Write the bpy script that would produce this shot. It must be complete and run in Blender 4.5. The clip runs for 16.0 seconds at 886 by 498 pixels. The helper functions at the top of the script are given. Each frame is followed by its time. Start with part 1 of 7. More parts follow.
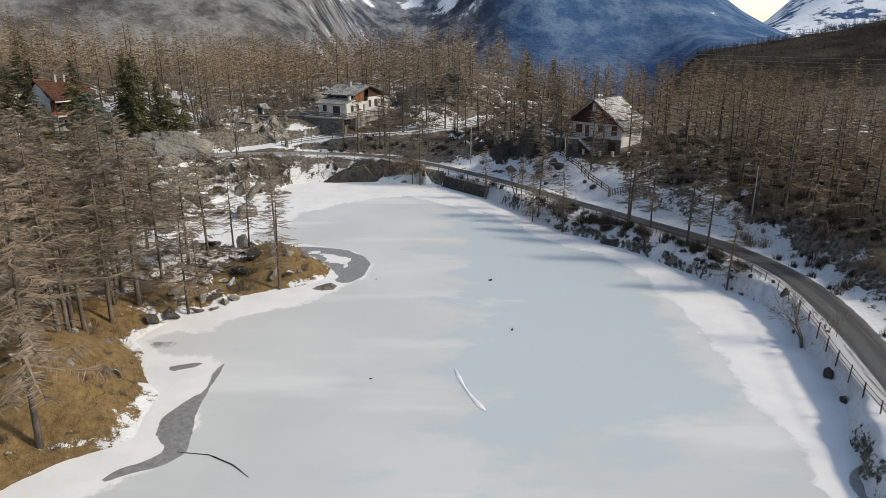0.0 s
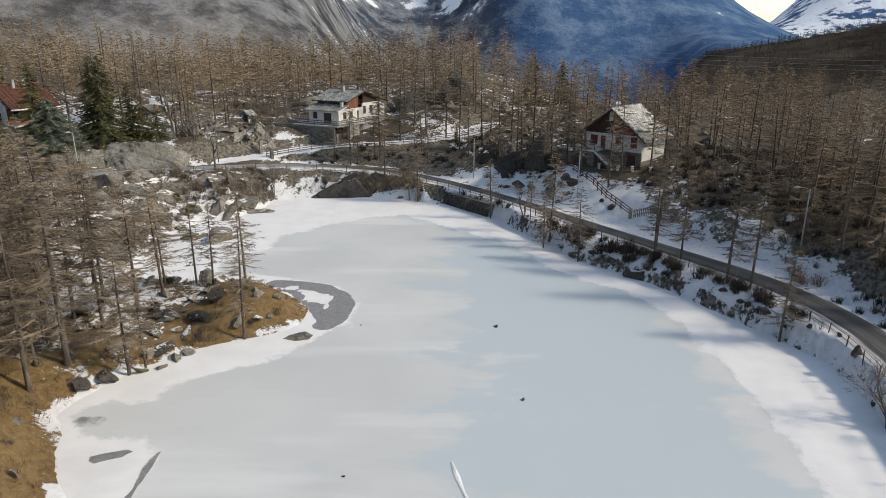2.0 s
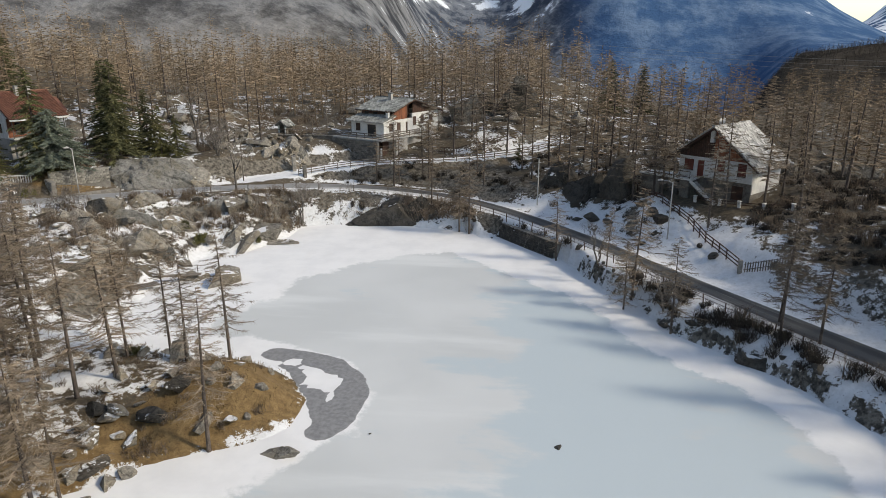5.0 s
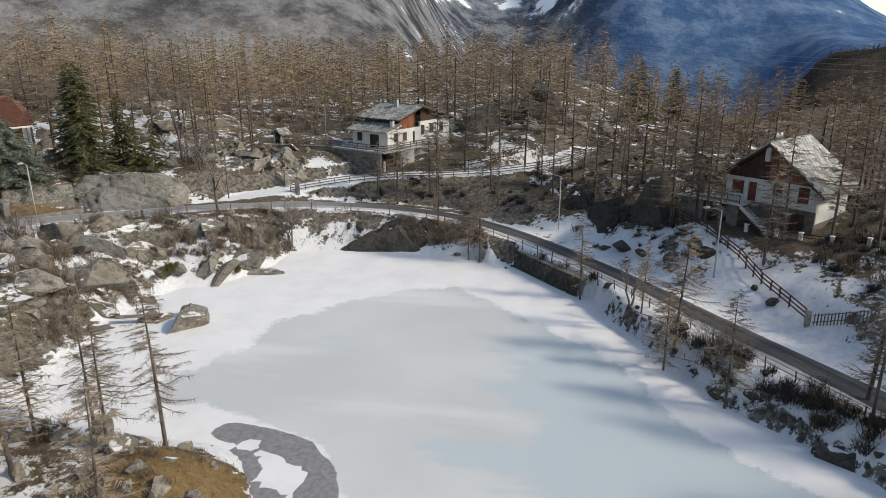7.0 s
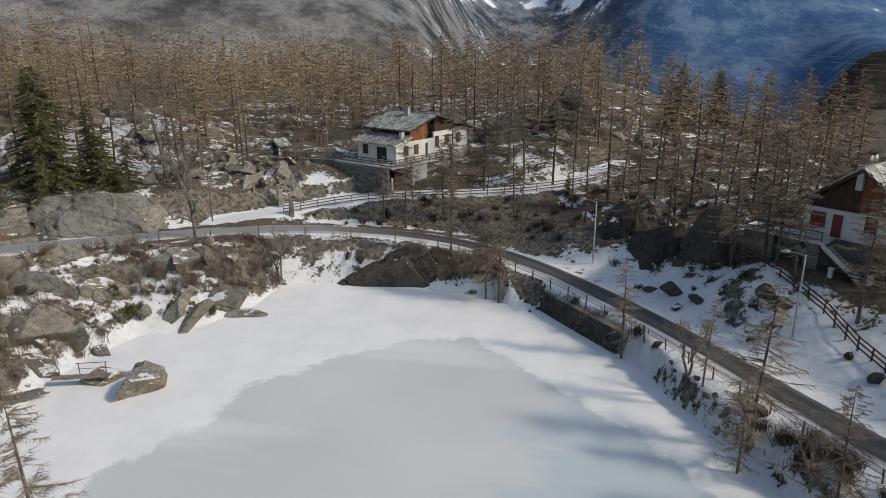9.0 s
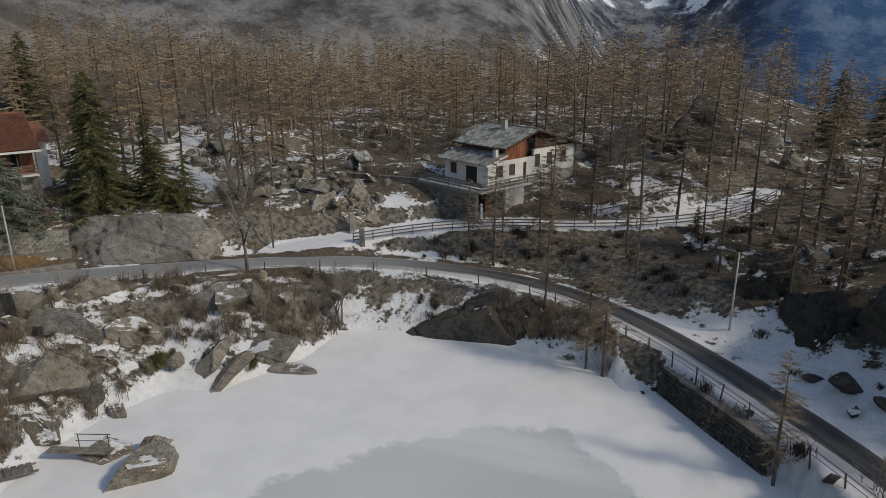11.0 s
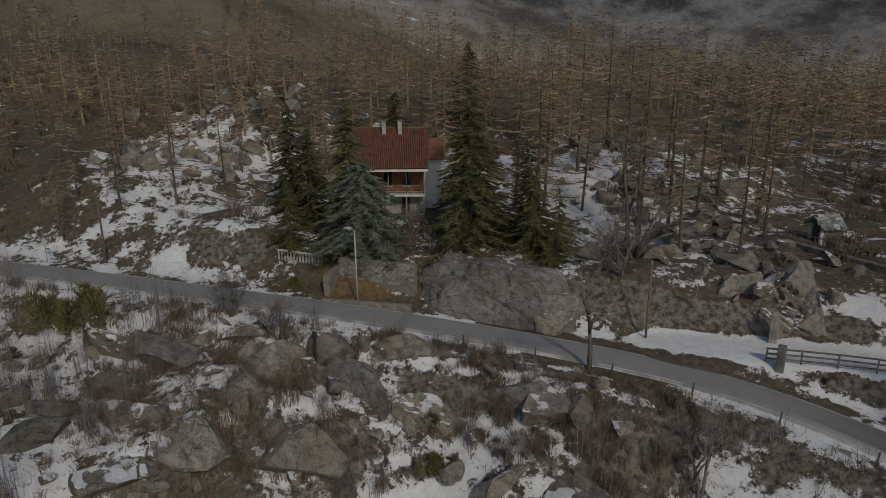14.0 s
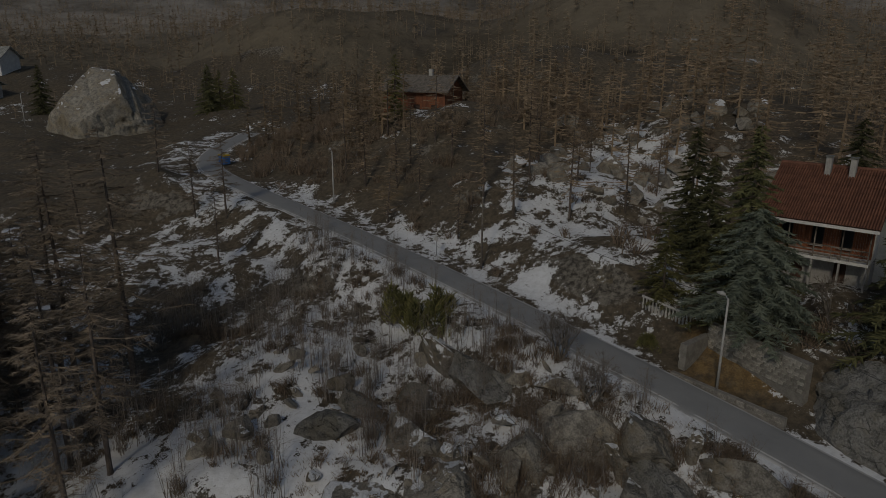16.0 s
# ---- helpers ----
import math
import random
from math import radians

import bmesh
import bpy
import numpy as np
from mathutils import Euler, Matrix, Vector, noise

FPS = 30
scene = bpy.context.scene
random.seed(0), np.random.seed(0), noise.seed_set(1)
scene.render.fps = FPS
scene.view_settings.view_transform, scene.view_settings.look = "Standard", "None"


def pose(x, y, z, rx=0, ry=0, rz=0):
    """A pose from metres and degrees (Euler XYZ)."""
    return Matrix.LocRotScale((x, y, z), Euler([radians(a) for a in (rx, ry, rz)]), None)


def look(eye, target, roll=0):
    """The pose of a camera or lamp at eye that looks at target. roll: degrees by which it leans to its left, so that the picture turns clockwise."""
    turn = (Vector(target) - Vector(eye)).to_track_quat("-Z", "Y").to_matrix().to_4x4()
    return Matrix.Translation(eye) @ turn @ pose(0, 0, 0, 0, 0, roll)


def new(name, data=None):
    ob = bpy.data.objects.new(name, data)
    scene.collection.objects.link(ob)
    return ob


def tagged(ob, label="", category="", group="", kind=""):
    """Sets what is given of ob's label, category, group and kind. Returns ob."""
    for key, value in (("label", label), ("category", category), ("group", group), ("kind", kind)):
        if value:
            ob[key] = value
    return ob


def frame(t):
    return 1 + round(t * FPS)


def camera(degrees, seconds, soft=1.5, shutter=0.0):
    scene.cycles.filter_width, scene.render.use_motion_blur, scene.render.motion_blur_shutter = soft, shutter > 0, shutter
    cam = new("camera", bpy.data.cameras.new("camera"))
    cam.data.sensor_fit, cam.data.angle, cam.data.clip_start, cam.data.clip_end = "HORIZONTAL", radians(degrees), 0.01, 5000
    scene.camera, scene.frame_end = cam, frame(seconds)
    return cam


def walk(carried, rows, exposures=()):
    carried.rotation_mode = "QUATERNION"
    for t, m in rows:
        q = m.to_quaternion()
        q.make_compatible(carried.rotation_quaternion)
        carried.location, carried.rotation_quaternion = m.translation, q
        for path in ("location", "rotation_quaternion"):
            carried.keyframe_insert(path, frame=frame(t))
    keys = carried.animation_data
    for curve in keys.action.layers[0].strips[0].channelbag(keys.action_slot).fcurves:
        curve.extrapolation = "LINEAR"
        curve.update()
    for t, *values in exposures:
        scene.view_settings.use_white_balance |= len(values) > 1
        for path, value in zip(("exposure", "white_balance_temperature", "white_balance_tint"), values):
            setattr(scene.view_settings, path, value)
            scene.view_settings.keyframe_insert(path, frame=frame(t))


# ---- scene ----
cam = camera(67.2, 16.0, soft=0.8)
METRES, EYE, TILT, LEAN, TURN = 105.0, 25.8, -17.5, 0.0, 0.0
ROWS = [
    (0.0, 0.0, 0.0, 0.0, 0.0, 0.0, -0.0),
    (0.5, 0.001, 0.0277, 0.0094, 0.02, -0.01, -0.01),
    (1.0, 0.0023, 0.0539, 0.018, 0.29, 0.01, -0.09),
    (1.5, 0.0043, 0.0823, 0.0273, 0.32, 0.02, -0.09),
    (2.0, 0.0063, 0.1113, 0.0362, 0.33, 0.03, -0.09),
    (2.5, 0.0087, 0.1398, 0.0453, 0.34, 0.04, -0.1),
    (3.0, 0.0108, 0.1687, 0.0539, 0.65, 0.06, -0.2),
    (3.5, 0.0124, 0.1977, 0.0629, 1.78, 0.06, -0.53),
    (4.0, 0.014, 0.2264, 0.072, 3.29, 0.06, -1.02),
    (6.5, 0.0202, 0.3672, 0.1175, 7.62, -0.04, -2.29),
    (7.0, 0.0204, 0.3959, 0.1264, 7.64, -0.04, -2.29),
    (7.5, 0.0195, 0.4248, 0.1355, 7.65, -0.05, -2.28),
    (8.0, 0.0177, 0.4542, 0.1447, 7.87, -0.06, -2.34),
    (10.5, 0.0026, 0.6088, 0.1943, 15.69, -0.51, -4.62),
    (11.0, -0.0015, 0.6409, 0.2046, 18.62, -0.73, -5.48),
    (11.5, -0.0065, 0.6732, 0.2154, 21.55, -1.0, -6.2),
    (12.0, -0.0134, 0.7061, 0.226, 24.33, -1.26, -6.97),
    (12.5, -0.0229, 0.7381, 0.2364, 29.24, -1.83, -8.33),
    (13.0, -0.0325, 0.7703, 0.2473, 36.54, -2.93, -10.21),
    (13.5, -0.0449, 0.8001, 0.2575, 46.44, -4.74, -12.5),
    (14.0, -0.0576, 0.8293, 0.2675, 59.4, -7.66, -14.84),
    (14.5, -0.0733, 0.8579, 0.2767, 72.92, -11.17, -16.48),
    (15.0, -0.0903, 0.8803, 0.284, 78.48, -12.62, -16.96),
    (15.5, -0.1098, 0.9002, 0.2899, 89.57, -15.76, -17.57),
    (16.0, -0.1304, 0.9164, 0.2962, 102.0, -19.41, -17.48),
]
GAIN, TINT = 0.67, 7
FADE = [(0.0, 0.0), (4.0, 0.03), (7.0, 0.03), (8.0, -0.08), (10.3, -0.45), (11.0, -0.66), (12.0, -0.87), (12.5, -0.97), (13.0, -1.11), (13.5, -1.18),
        (14.0, -1.39), (14.5, -1.55), (15.0, -1.77), (15.5, -2.02), (16.0, -2.24)]
walk(cam, [(t, pose(0, 0, EYE, TILT, LEAN, TURN) @ pose(METRES * x, METRES * y, METRES * z, 90 + pitch, roll, yaw)) for t, x, y, z, yaw, pitch, roll in ROWS],
     [(t, stops + GAIN, 7950 - 360 * min(1.0, t / 12.5), TINT) for t, stops in FADE])

# ---- sky and sun ----
SUN_ELEVATION, SUN_BEARING = 36.0, 97.0        # bearing: degrees clockwise from +y
world = bpy.data.worlds.new("sky")
scene.world = world
world.use_nodes = True
wn = world.node_tree
sky = wn.nodes.new("ShaderNodeTexSky")
sky.sky_type, sky.sun_disc = "NISHITA", False
sky.sun_elevation, sky.sun_rotation = radians(SUN_ELEVATION), radians(SUN_BEARING)
sky.altitude, sky.air_density, sky.dust_density, sky.ozone_density = 1500, 1.0, 2.0, 0.8
wn.links.new(sky.outputs[0], wn.nodes["Background"].inputs[0])
wn.nodes["Background"].inputs[1].default_value = 0.133
sun = new("sun", bpy.data.lights.new("sun", "SUN"))
sun.data.energy, sun.data.angle, sun.data.color = 1.8, radians(6.0), (1.0, 0.945, 0.88)
be, el = radians(SUN_BEARING), radians(SUN_ELEVATION)
sun_from = Vector((math.sin(be) * math.cos(el), math.cos(be) * math.cos(el), math.sin(el)))
sun.matrix_world = look(sun_from * 300, (0, 0, 0))

# ---- materials ----
def nodes_of(name):
    m = bpy.data.materials.new(name)
    m.use_nodes = True
    nt = m.node_tree
    return m, nt, nt.nodes["Principled BSDF"]


def put(nt, kind, **values):
    n = nt.nodes.new(kind)
    for k, v in values.items():
        if k in n.inputs:
            n.inputs[k].default_value = v
    return n


def noise_at(nt, coords, scale, detail=4.0, rough=0.55, stretch=None):
    if stretch:
        mp = nt.nodes.new("ShaderNodeMapping")
        mp.inputs["Scale"].default_value = stretch
        nt.links.new(coords, mp.inputs[0])
        coords = mp.outputs[0]
    n = put(nt, "ShaderNodeTexNoise", Scale=scale, Detail=detail, Roughness=rough)
    nt.links.new(coords, n.inputs["Vector"])
    return n.outputs["Fac"]


def ramp(nt, fac, lo, hi):
    r = nt.nodes.new("ShaderNodeMapRange")
    r.interpolation_type = "SMOOTHSTEP"
    r.inputs["From Min"].default_value, r.inputs["From Max"].default_value = lo, hi
    nt.links.new(fac, r.inputs["Value"])
    return r.outputs[0]


def blend(nt, fac, a, b):
    m = nt.nodes.new("ShaderNodeMix")
    m.data_type = "RGBA"
    for sock, v in ((m.inputs["Factor"], fac), (m.inputs["A"], a), (m.inputs["B"], b)):
        if isinstance(v, (int, float)):
            sock.default_value = v
        elif isinstance(v, tuple):
            sock.default_value = (*v, 1)
        else:
            nt.links.new(v, sock)
    return m.outputs["Result"]


def calc(nt, op, a, b, clamp=False):
    m = nt.nodes.new("ShaderNodeMath")
    m.operation, m.use_clamp = op, clamp
    for sock, v in ((m.inputs[0], a), (m.inputs[1], b)):
        if isinstance(v, (int, float)):
            sock.default_value = v
        else:
            nt.links.new(v, sock)
    return m.outputs[0]


def relief(nt, bsdf, height, strength, distance):
    b = put(nt, "ShaderNodeBump", Strength=strength, Distance=distance)
    nt.links.new(height, b.inputs["Height"])
    nt.links.new(b.outputs[0], bsdf.inputs["Normal"])


def spot(nt, coords="Object"):
    return nt.nodes.new("ShaderNodeTexCoord").outputs[coords]


def mottled(name, a, b, scale=3.0, rough=0.8, bump=0.3, size=0.02, metal=0.0, vary=0.25, stretch=None, fine=8.0):
    """Two colours mixed by a coarse and a fine noise, each object a little lighter or darker than the next."""
    m, nt, bsdf = nodes_of(name)
    at = spot(nt)
    coarse, small = noise_at(nt, at, scale, 5, 0.6, stretch), noise_at(nt, at, scale * fine, 3, 0.6, stretch)
    colour = blend(nt, ramp(nt, calc(nt, "ADD", calc(nt, "MULTIPLY", coarse, 0.65), calc(nt, "MULTIPLY", small, 0.35)), 0.36, 0.64), a, b)
    info = nt.nodes.new("ShaderNodeObjectInfo").outputs["Random"]
    hsv = nt.nodes.new("ShaderNodeHueSaturation")
    nt.links.new(calc(nt, "ADD", calc(nt, "MULTIPLY", info, 2 * vary), 1 - vary), hsv.inputs["Value"])
    nt.links.new(colour, hsv.inputs["Color"])
    nt.links.new(hsv.outputs[0], bsdf.inputs["Base Color"])
    bsdf.inputs["Roughness"].default_value, bsdf.inputs["Metallic"].default_value = rough, metal
    if bump:
        relief(nt, bsdf, calc(nt, "ADD", coarse, calc(nt, "MULTIPLY", small, 0.5)), bump, size)
    return m




def make_ground():
    m, nt, bsdf = nodes_of("ground")
    at = spot(nt)
    def attr(name):
        a = nt.nodes.new("ShaderNodeAttribute")
        a.attribute_name = name
        return a.outputs["Fac"]
    big, mid, small, tiny = (noise_at(nt, at, s, d, r) for s, d, r in ((0.06, 4, 0.5), (0.38, 9, 0.68), (1.9, 8, 0.72), (11.0, 4, 0.7)))
    litter = blend(nt, ramp(nt, small, 0.35, 0.65), (0.064, 0.053, 0.04), (0.142, 0.115, 0.082))
    litter = blend(nt, ramp(nt, mid, 0.45, 0.68), litter, (0.085, 0.074, 0.06))
    straw = blend(nt, ramp(nt, small, 0.3, 0.7), (0.135, 0.087, 0.04), (0.275, 0.186, 0.088))
    straw = blend(nt, ramp(nt, tiny, 0.4, 0.8), straw, (0.09, 0.06, 0.034))
    base = blend(nt, ramp(nt, calc(nt, "ADD", attr("grass"), calc(nt, "MULTIPLY", calc(nt, "SUBTRACT", mid, 0.5), 1.2)), 0.35, 0.65), litter, straw)
    stone = blend(nt, ramp(nt, small, 0.36, 0.62), (0.045, 0.04, 0.034), (0.22, 0.20, 0.17))
    stone = blend(nt, ramp(nt, tiny, 0.5, 0.75), stone, (0.07, 0.06, 0.048))
    stone = blend(nt, ramp(nt, mid, 0.55, 0.7), stone, (0.16, 0.13, 0.085))
    base = blend(nt, ramp(nt, calc(nt, "ADD", attr("rock"), calc(nt, "MULTIPLY", calc(nt, "SUBTRACT", small, 0.5), 1.4)), 0.4, 0.6), base, stone)
    grain = calc(nt, "ADD", calc(nt, "MULTIPLY", calc(nt, "SUBTRACT", mid, 0.5), 1.7), calc(nt, "MULTIPLY", calc(nt, "SUBTRACT", small, 0.5), 0.9))
    grain = calc(nt, "ADD", grain, calc(nt, "MULTIPLY", calc(nt, "SUBTRACT", big, 0.5), 0.8))
    grain = calc(nt, "ADD", grain, calc(nt, "MULTIPLY", calc(nt, "SUBTRACT", tiny, 0.5), 0.45))
    cover = ramp(nt, calc(nt, "ADD", attr("snow"), grain), 0.46, 0.54)
    white = blend(nt, ramp(nt, small, 0.35, 0.75), (0.76, 0.775, 0.80), (0.60, 0.61, 0.62))
    nt.links.new(blend(nt, cover, base, white), bsdf.inputs["Base Color"])
    bsdf.inputs["Roughness"].default_value = 0.9
    bsdf.inputs["Specular IOR Level"].default_value = 0.2
    relief(nt, bsdf, calc(nt, "ADD", calc(nt, "ADD", calc(nt, "MULTIPLY", small, 0.6), calc(nt, "MULTIPLY", tiny, 0.15)), calc(nt, "MULTIPLY", cover, 0.25)), 0.6, 0.25)
    return m


def make_mountain():
    m, nt, bsdf = nodes_of("mountain_side")
    at = spot(nt)
    def attr(name):
        a = nt.nodes.new("ShaderNodeAttribute")
        a.attribute_name = name
        return a.outputs["Fac"]
    big, mid = noise_at(nt, at, 0.0035, 7, 0.65), noise_at(nt, at, 0.013, 8, 0.68)
    gully = noise_at(nt, at, 0.008, 7, 0.66, (1, 1, 0.35))
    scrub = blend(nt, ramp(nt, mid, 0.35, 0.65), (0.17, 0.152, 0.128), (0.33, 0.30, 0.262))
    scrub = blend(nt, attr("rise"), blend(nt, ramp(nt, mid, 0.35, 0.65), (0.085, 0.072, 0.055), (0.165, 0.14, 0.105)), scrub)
    # with distance the scrub turns blue-grey, haze put into its colour
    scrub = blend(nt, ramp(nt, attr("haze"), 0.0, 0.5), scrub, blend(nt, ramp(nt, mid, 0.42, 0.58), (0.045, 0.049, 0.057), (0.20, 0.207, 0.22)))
    scree = blend(nt, ramp(nt, mid, 0.4, 0.6), (0.11, 0.113, 0.118), (0.19, 0.195, 0.20))
    near = blend(nt, calc(nt, "MULTIPLY", ramp(nt, gully, 0.56, 0.66), 0.5), scrub, scree)
    near = blend(nt, ramp(nt, calc(nt, "ADD", attr("scree"), calc(nt, "MULTIPLY", calc(nt, "SUBTRACT", mid, 0.5), 0.8)), 0.45, 0.6), near, (0.27, 0.265, 0.26))
    fleck = noise_at(nt, at, 0.06, 6, 0.7)
    near = blend(nt, calc(nt, "MULTIPLY", ramp(nt, fleck, 0.48, 0.66), 0.3), near, (0.05, 0.046, 0.043))
    # far ranges in blue, the tint of hazy air painted as base colour
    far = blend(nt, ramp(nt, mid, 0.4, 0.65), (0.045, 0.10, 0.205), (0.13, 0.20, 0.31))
    # wooded hill: dark cover, with the slope's shade painted into the colour
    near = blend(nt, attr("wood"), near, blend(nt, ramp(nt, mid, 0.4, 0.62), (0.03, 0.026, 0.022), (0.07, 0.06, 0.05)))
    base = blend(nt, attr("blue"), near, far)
    cover = ramp(nt, calc(nt, "ADD", attr("snow"), calc(nt, "MULTIPLY", calc(nt, "ADD", calc(nt, "SUBTRACT", mid, 0.5), calc(nt, "SUBTRACT", gully, 0.5)), 1.6)), 0.44, 0.58)
    nt.links.new(blend(nt, cover, base, (0.72, 0.77, 0.84)), bsdf.inputs["Base Color"])
    bsdf.inputs["Roughness"].default_value = 1.0
    bsdf.inputs["Specular IOR Level"].default_value = 0.0
    relief(nt, bsdf, calc(nt, "ADD", big, calc(nt, "MULTIPLY", mid, 0.5)), 0.5, 40.0)
    return m


def make_ice():
    m, nt, bsdf = nodes_of("lake_ice")
    at = spot(nt)
    def attr(name):
        a = nt.nodes.new("ShaderNodeAttribute")
        a.attribute_name = name
        return a.outputs["Fac"]
    big, mid, fine = noise_at(nt, at, 0.05, 4, 0.5), noise_at(nt, at, 0.3, 5, 0.6), noise_at(nt, at, 2.5, 4, 0.6)
    streak = noise_at(nt, at, 0.09, 5, 0.55, (0.35, 1.6, 1))
    grey = blend(nt, ramp(nt, big, 0.35, 0.65), (0.535, 0.558, 0.568), (0.605, 0.626, 0.635))
    grey = blend(nt, ramp(nt, streak, 0.5, 0.72), grey, (0.67, 0.692, 0.70))
    grey = blend(nt, calc(nt, "MULTIPLY", ramp(nt, calc(nt, "ADD", attr("wet"), calc(nt, "MULTIPLY", calc(nt, "SUBTRACT", noise_at(nt, at, 0.16, 6, 0.6, (0.55, 1.2, 1)), 0.5), 3.0)), 0.34, 0.74), 0.95), grey, (0.48, 0.553, 0.595))
    wobble = calc(nt, "MULTIPLY", calc(nt, "SUBTRACT", noise_at(nt, at, 0.28, 8, 0.68), 0.5), 1.1)
    cover = ramp(nt, calc(nt, "ADD", attr("snow"), wobble), 0.41, 0.58)
    white = blend(nt, ramp(nt, mid, 0.35, 0.7), (0.80, 0.805, 0.815), (0.73, 0.737, 0.75))
    colour = blend(nt, cover, grey, white)
    open_ice = ramp(nt, calc(nt, "ADD", attr("dark"), calc(nt, "MULTIPLY", calc(nt, "SUBTRACT", mid, 0.5), 0.5)), 0.46, 0.54)
    dark = blend(nt, ramp(nt, fine, 0.3, 0.7), (0.19, 0.19, 0.195), (0.28, 0.28, 0.285))
    nt.links.new(blend(nt, open_ice, colour, dark), bsdf.inputs["Base Color"])
    nt.links.new(calc(nt, "SUBTRACT", 0.75, calc(nt, "MULTIPLY", open_ice, 0.35)), bsdf.inputs["Roughness"])
    bsdf.inputs["Specular IOR Level"].default_value = 0.25
    relief(nt, bsdf, calc(nt, "ADD", calc(nt, "MULTIPLY", cover, 0.6), calc(nt, "MULTIPLY", fine, 0.12)), 0.35, 0.12)
    return m


def make_asphalt():
    m, nt, bsdf = nodes_of("asphalt")
    at = spot(nt)
    a = nt.nodes.new("ShaderNodeAttribute")
    a.attribute_name = "across"
    edge = a.outputs["Fac"]
    w = nt.nodes.new("ShaderNodeAttribute")
    w.attribute_name = "wet"
    mid, fine = noise_at(nt, at, 0.5, 5, 0.6), noise_at(nt, at, 14, 3, 0.7)
    base = blend(nt, mid, (0.20, 0.203, 0.205), (0.30, 0.302, 0.30))
    track = ramp(nt, calc(nt, "ABSOLUTE", calc(nt, "SUBTRACT", calc(nt, "ADD", edge, calc(nt, "MULTIPLY", calc(nt, "SUBTRACT", mid, 0.5), 0.35)), 0.45), 0.0), 0.34, 0.12)
    base = blend(nt, calc(nt, "MULTIPLY", w.outputs["Fac"], calc(nt, "ADD", calc(nt, "MULTIPLY", track, 0.15), 0.82)), base, (0.035, 0.036, 0.038))
    base = blend(nt, calc(nt, "MULTIPLY", ramp(nt, fine, 0.5, 0.7), 0.18), base, (0.17, 0.165, 0.155))
    lane = nt.nodes.new("ShaderNodeCombineXYZ")
    for sock, nm, k in ((0, "run", 0.05), (1, "side", 2.6)):
        v = nt.nodes.new("ShaderNodeAttribute")
        v.attribute_name = nm
        nt.links.new(calc(nt, "MULTIPLY", v.outputs["Fac"], k), lane.inputs[sock])
    ruts = noise_at(nt, lane.outputs[0], 2.2, 5, 0.65)
    base = blend(nt, calc(nt, "MULTIPLY", ramp(nt, ruts, 0.57, 0.67), calc(nt, "ADD", calc(nt, "MULTIPLY", w.outputs["Fac"], 0.14), 0.12)), base, (0.36, 0.36, 0.355))
    v = nt.nodes.new("ShaderNodeAttribute")
    v.attribute_name = "side"
    strip = ramp(nt, calc(nt, "ADD", v.outputs["Fac"], calc(nt, "MULTIPLY", calc(nt, "SUBTRACT", ruts, 0.5), 0.9)), -0.42, -0.62)
    base = blend(nt, calc(nt, "MULTIPLY", strip, calc(nt, "MULTIPLY", w.outputs["Fac"], 0.85)), base, (0.62, 0.625, 0.63))
    line = calc(nt, "MULTIPLY", ramp(nt, calc(nt, "ABSOLUTE", calc(nt, "SUBTRACT", edge, 0.82), 0.0), 0.05, 0.025), calc(nt, "SUBTRACT", 0.75, w.outputs["Fac"], True))
    base = blend(nt, calc(nt, "MULTIPLY", line, ramp(nt, mid, 0.36, 0.5)), base, (0.55, 0.55, 0.54))
    slush = ramp(nt, calc(nt, "ADD", edge, calc(nt, "MULTIPLY", calc(nt, "SUBTRACT", mid, 0.5), 0.5)), 0.86, 0.98)
    nt.links.new(blend(nt, slush, base, (0.50, 0.50, 0.50)), bsdf.inputs["Base Color"])
    bsdf.inputs["Roughness"].default_value = 0.75
    relief(nt, bsdf, fine, 0.3, 0.01)
    return m


GROUND, MOUNTAIN, ICE, ASPHALT = make_ground(), make_mountain(), make_ice(), make_asphalt()
SNOW = mottled("snow", (0.84, 0.855, 0.88), (0.72, 0.74, 0.77), 1.2, 0.9, 0.4, 0.1, vary=0.03)
LARCH_BARK = mottled("larch_bark", (0.055, 0.043, 0.036), (0.16, 0.13, 0.11), 4.0, 0.95, 0.6, 0.03, stretch=(1, 1, 0.3))
NEAR_TWIG = mottled("near_larch_twigs", (0.145, 0.114, 0.084), (0.30, 0.24, 0.18), 0.25, 0.9, 0, vary=0.3)
LARCH_TWIG = mottled("larch_twigs", (0.16, 0.117, 0.077), (0.315, 0.236, 0.16), 0.25, 0.9, 0, vary=0.3)
# darker twig copy for the far hill, whose shade is put into the colour
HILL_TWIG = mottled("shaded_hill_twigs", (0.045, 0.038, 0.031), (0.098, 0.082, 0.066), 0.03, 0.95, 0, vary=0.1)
# distant larches in flatter, greyer brown, with haze put into the twig colour
HAZE_TWIG = mottled("distant_twigs", (0.175, 0.134, 0.094), (0.295, 0.23, 0.162), 0.05, 0.95, 0, vary=0.1)
GREY_TWIG = mottled("bare_twigs", (0.125, 0.108, 0.094), (0.26, 0.228, 0.2), 1.5, 0.9, 0, vary=0.3)
RED_TWIG = mottled("rusty_twigs", (0.12, 0.088, 0.064), (0.235, 0.18, 0.132), 1.5, 0.9, 0, vary=0.3)
STRAW = mottled("dry_grass", (0.12, 0.078, 0.036), (0.25, 0.17, 0.08), 0.8, 0.95, 0, vary=0.1)
SPRUCE = mottled("spruce_needles", (0.046, 0.05, 0.02), (0.125, 0.122, 0.05), 0.9, 0.85, 0, vary=0.3)
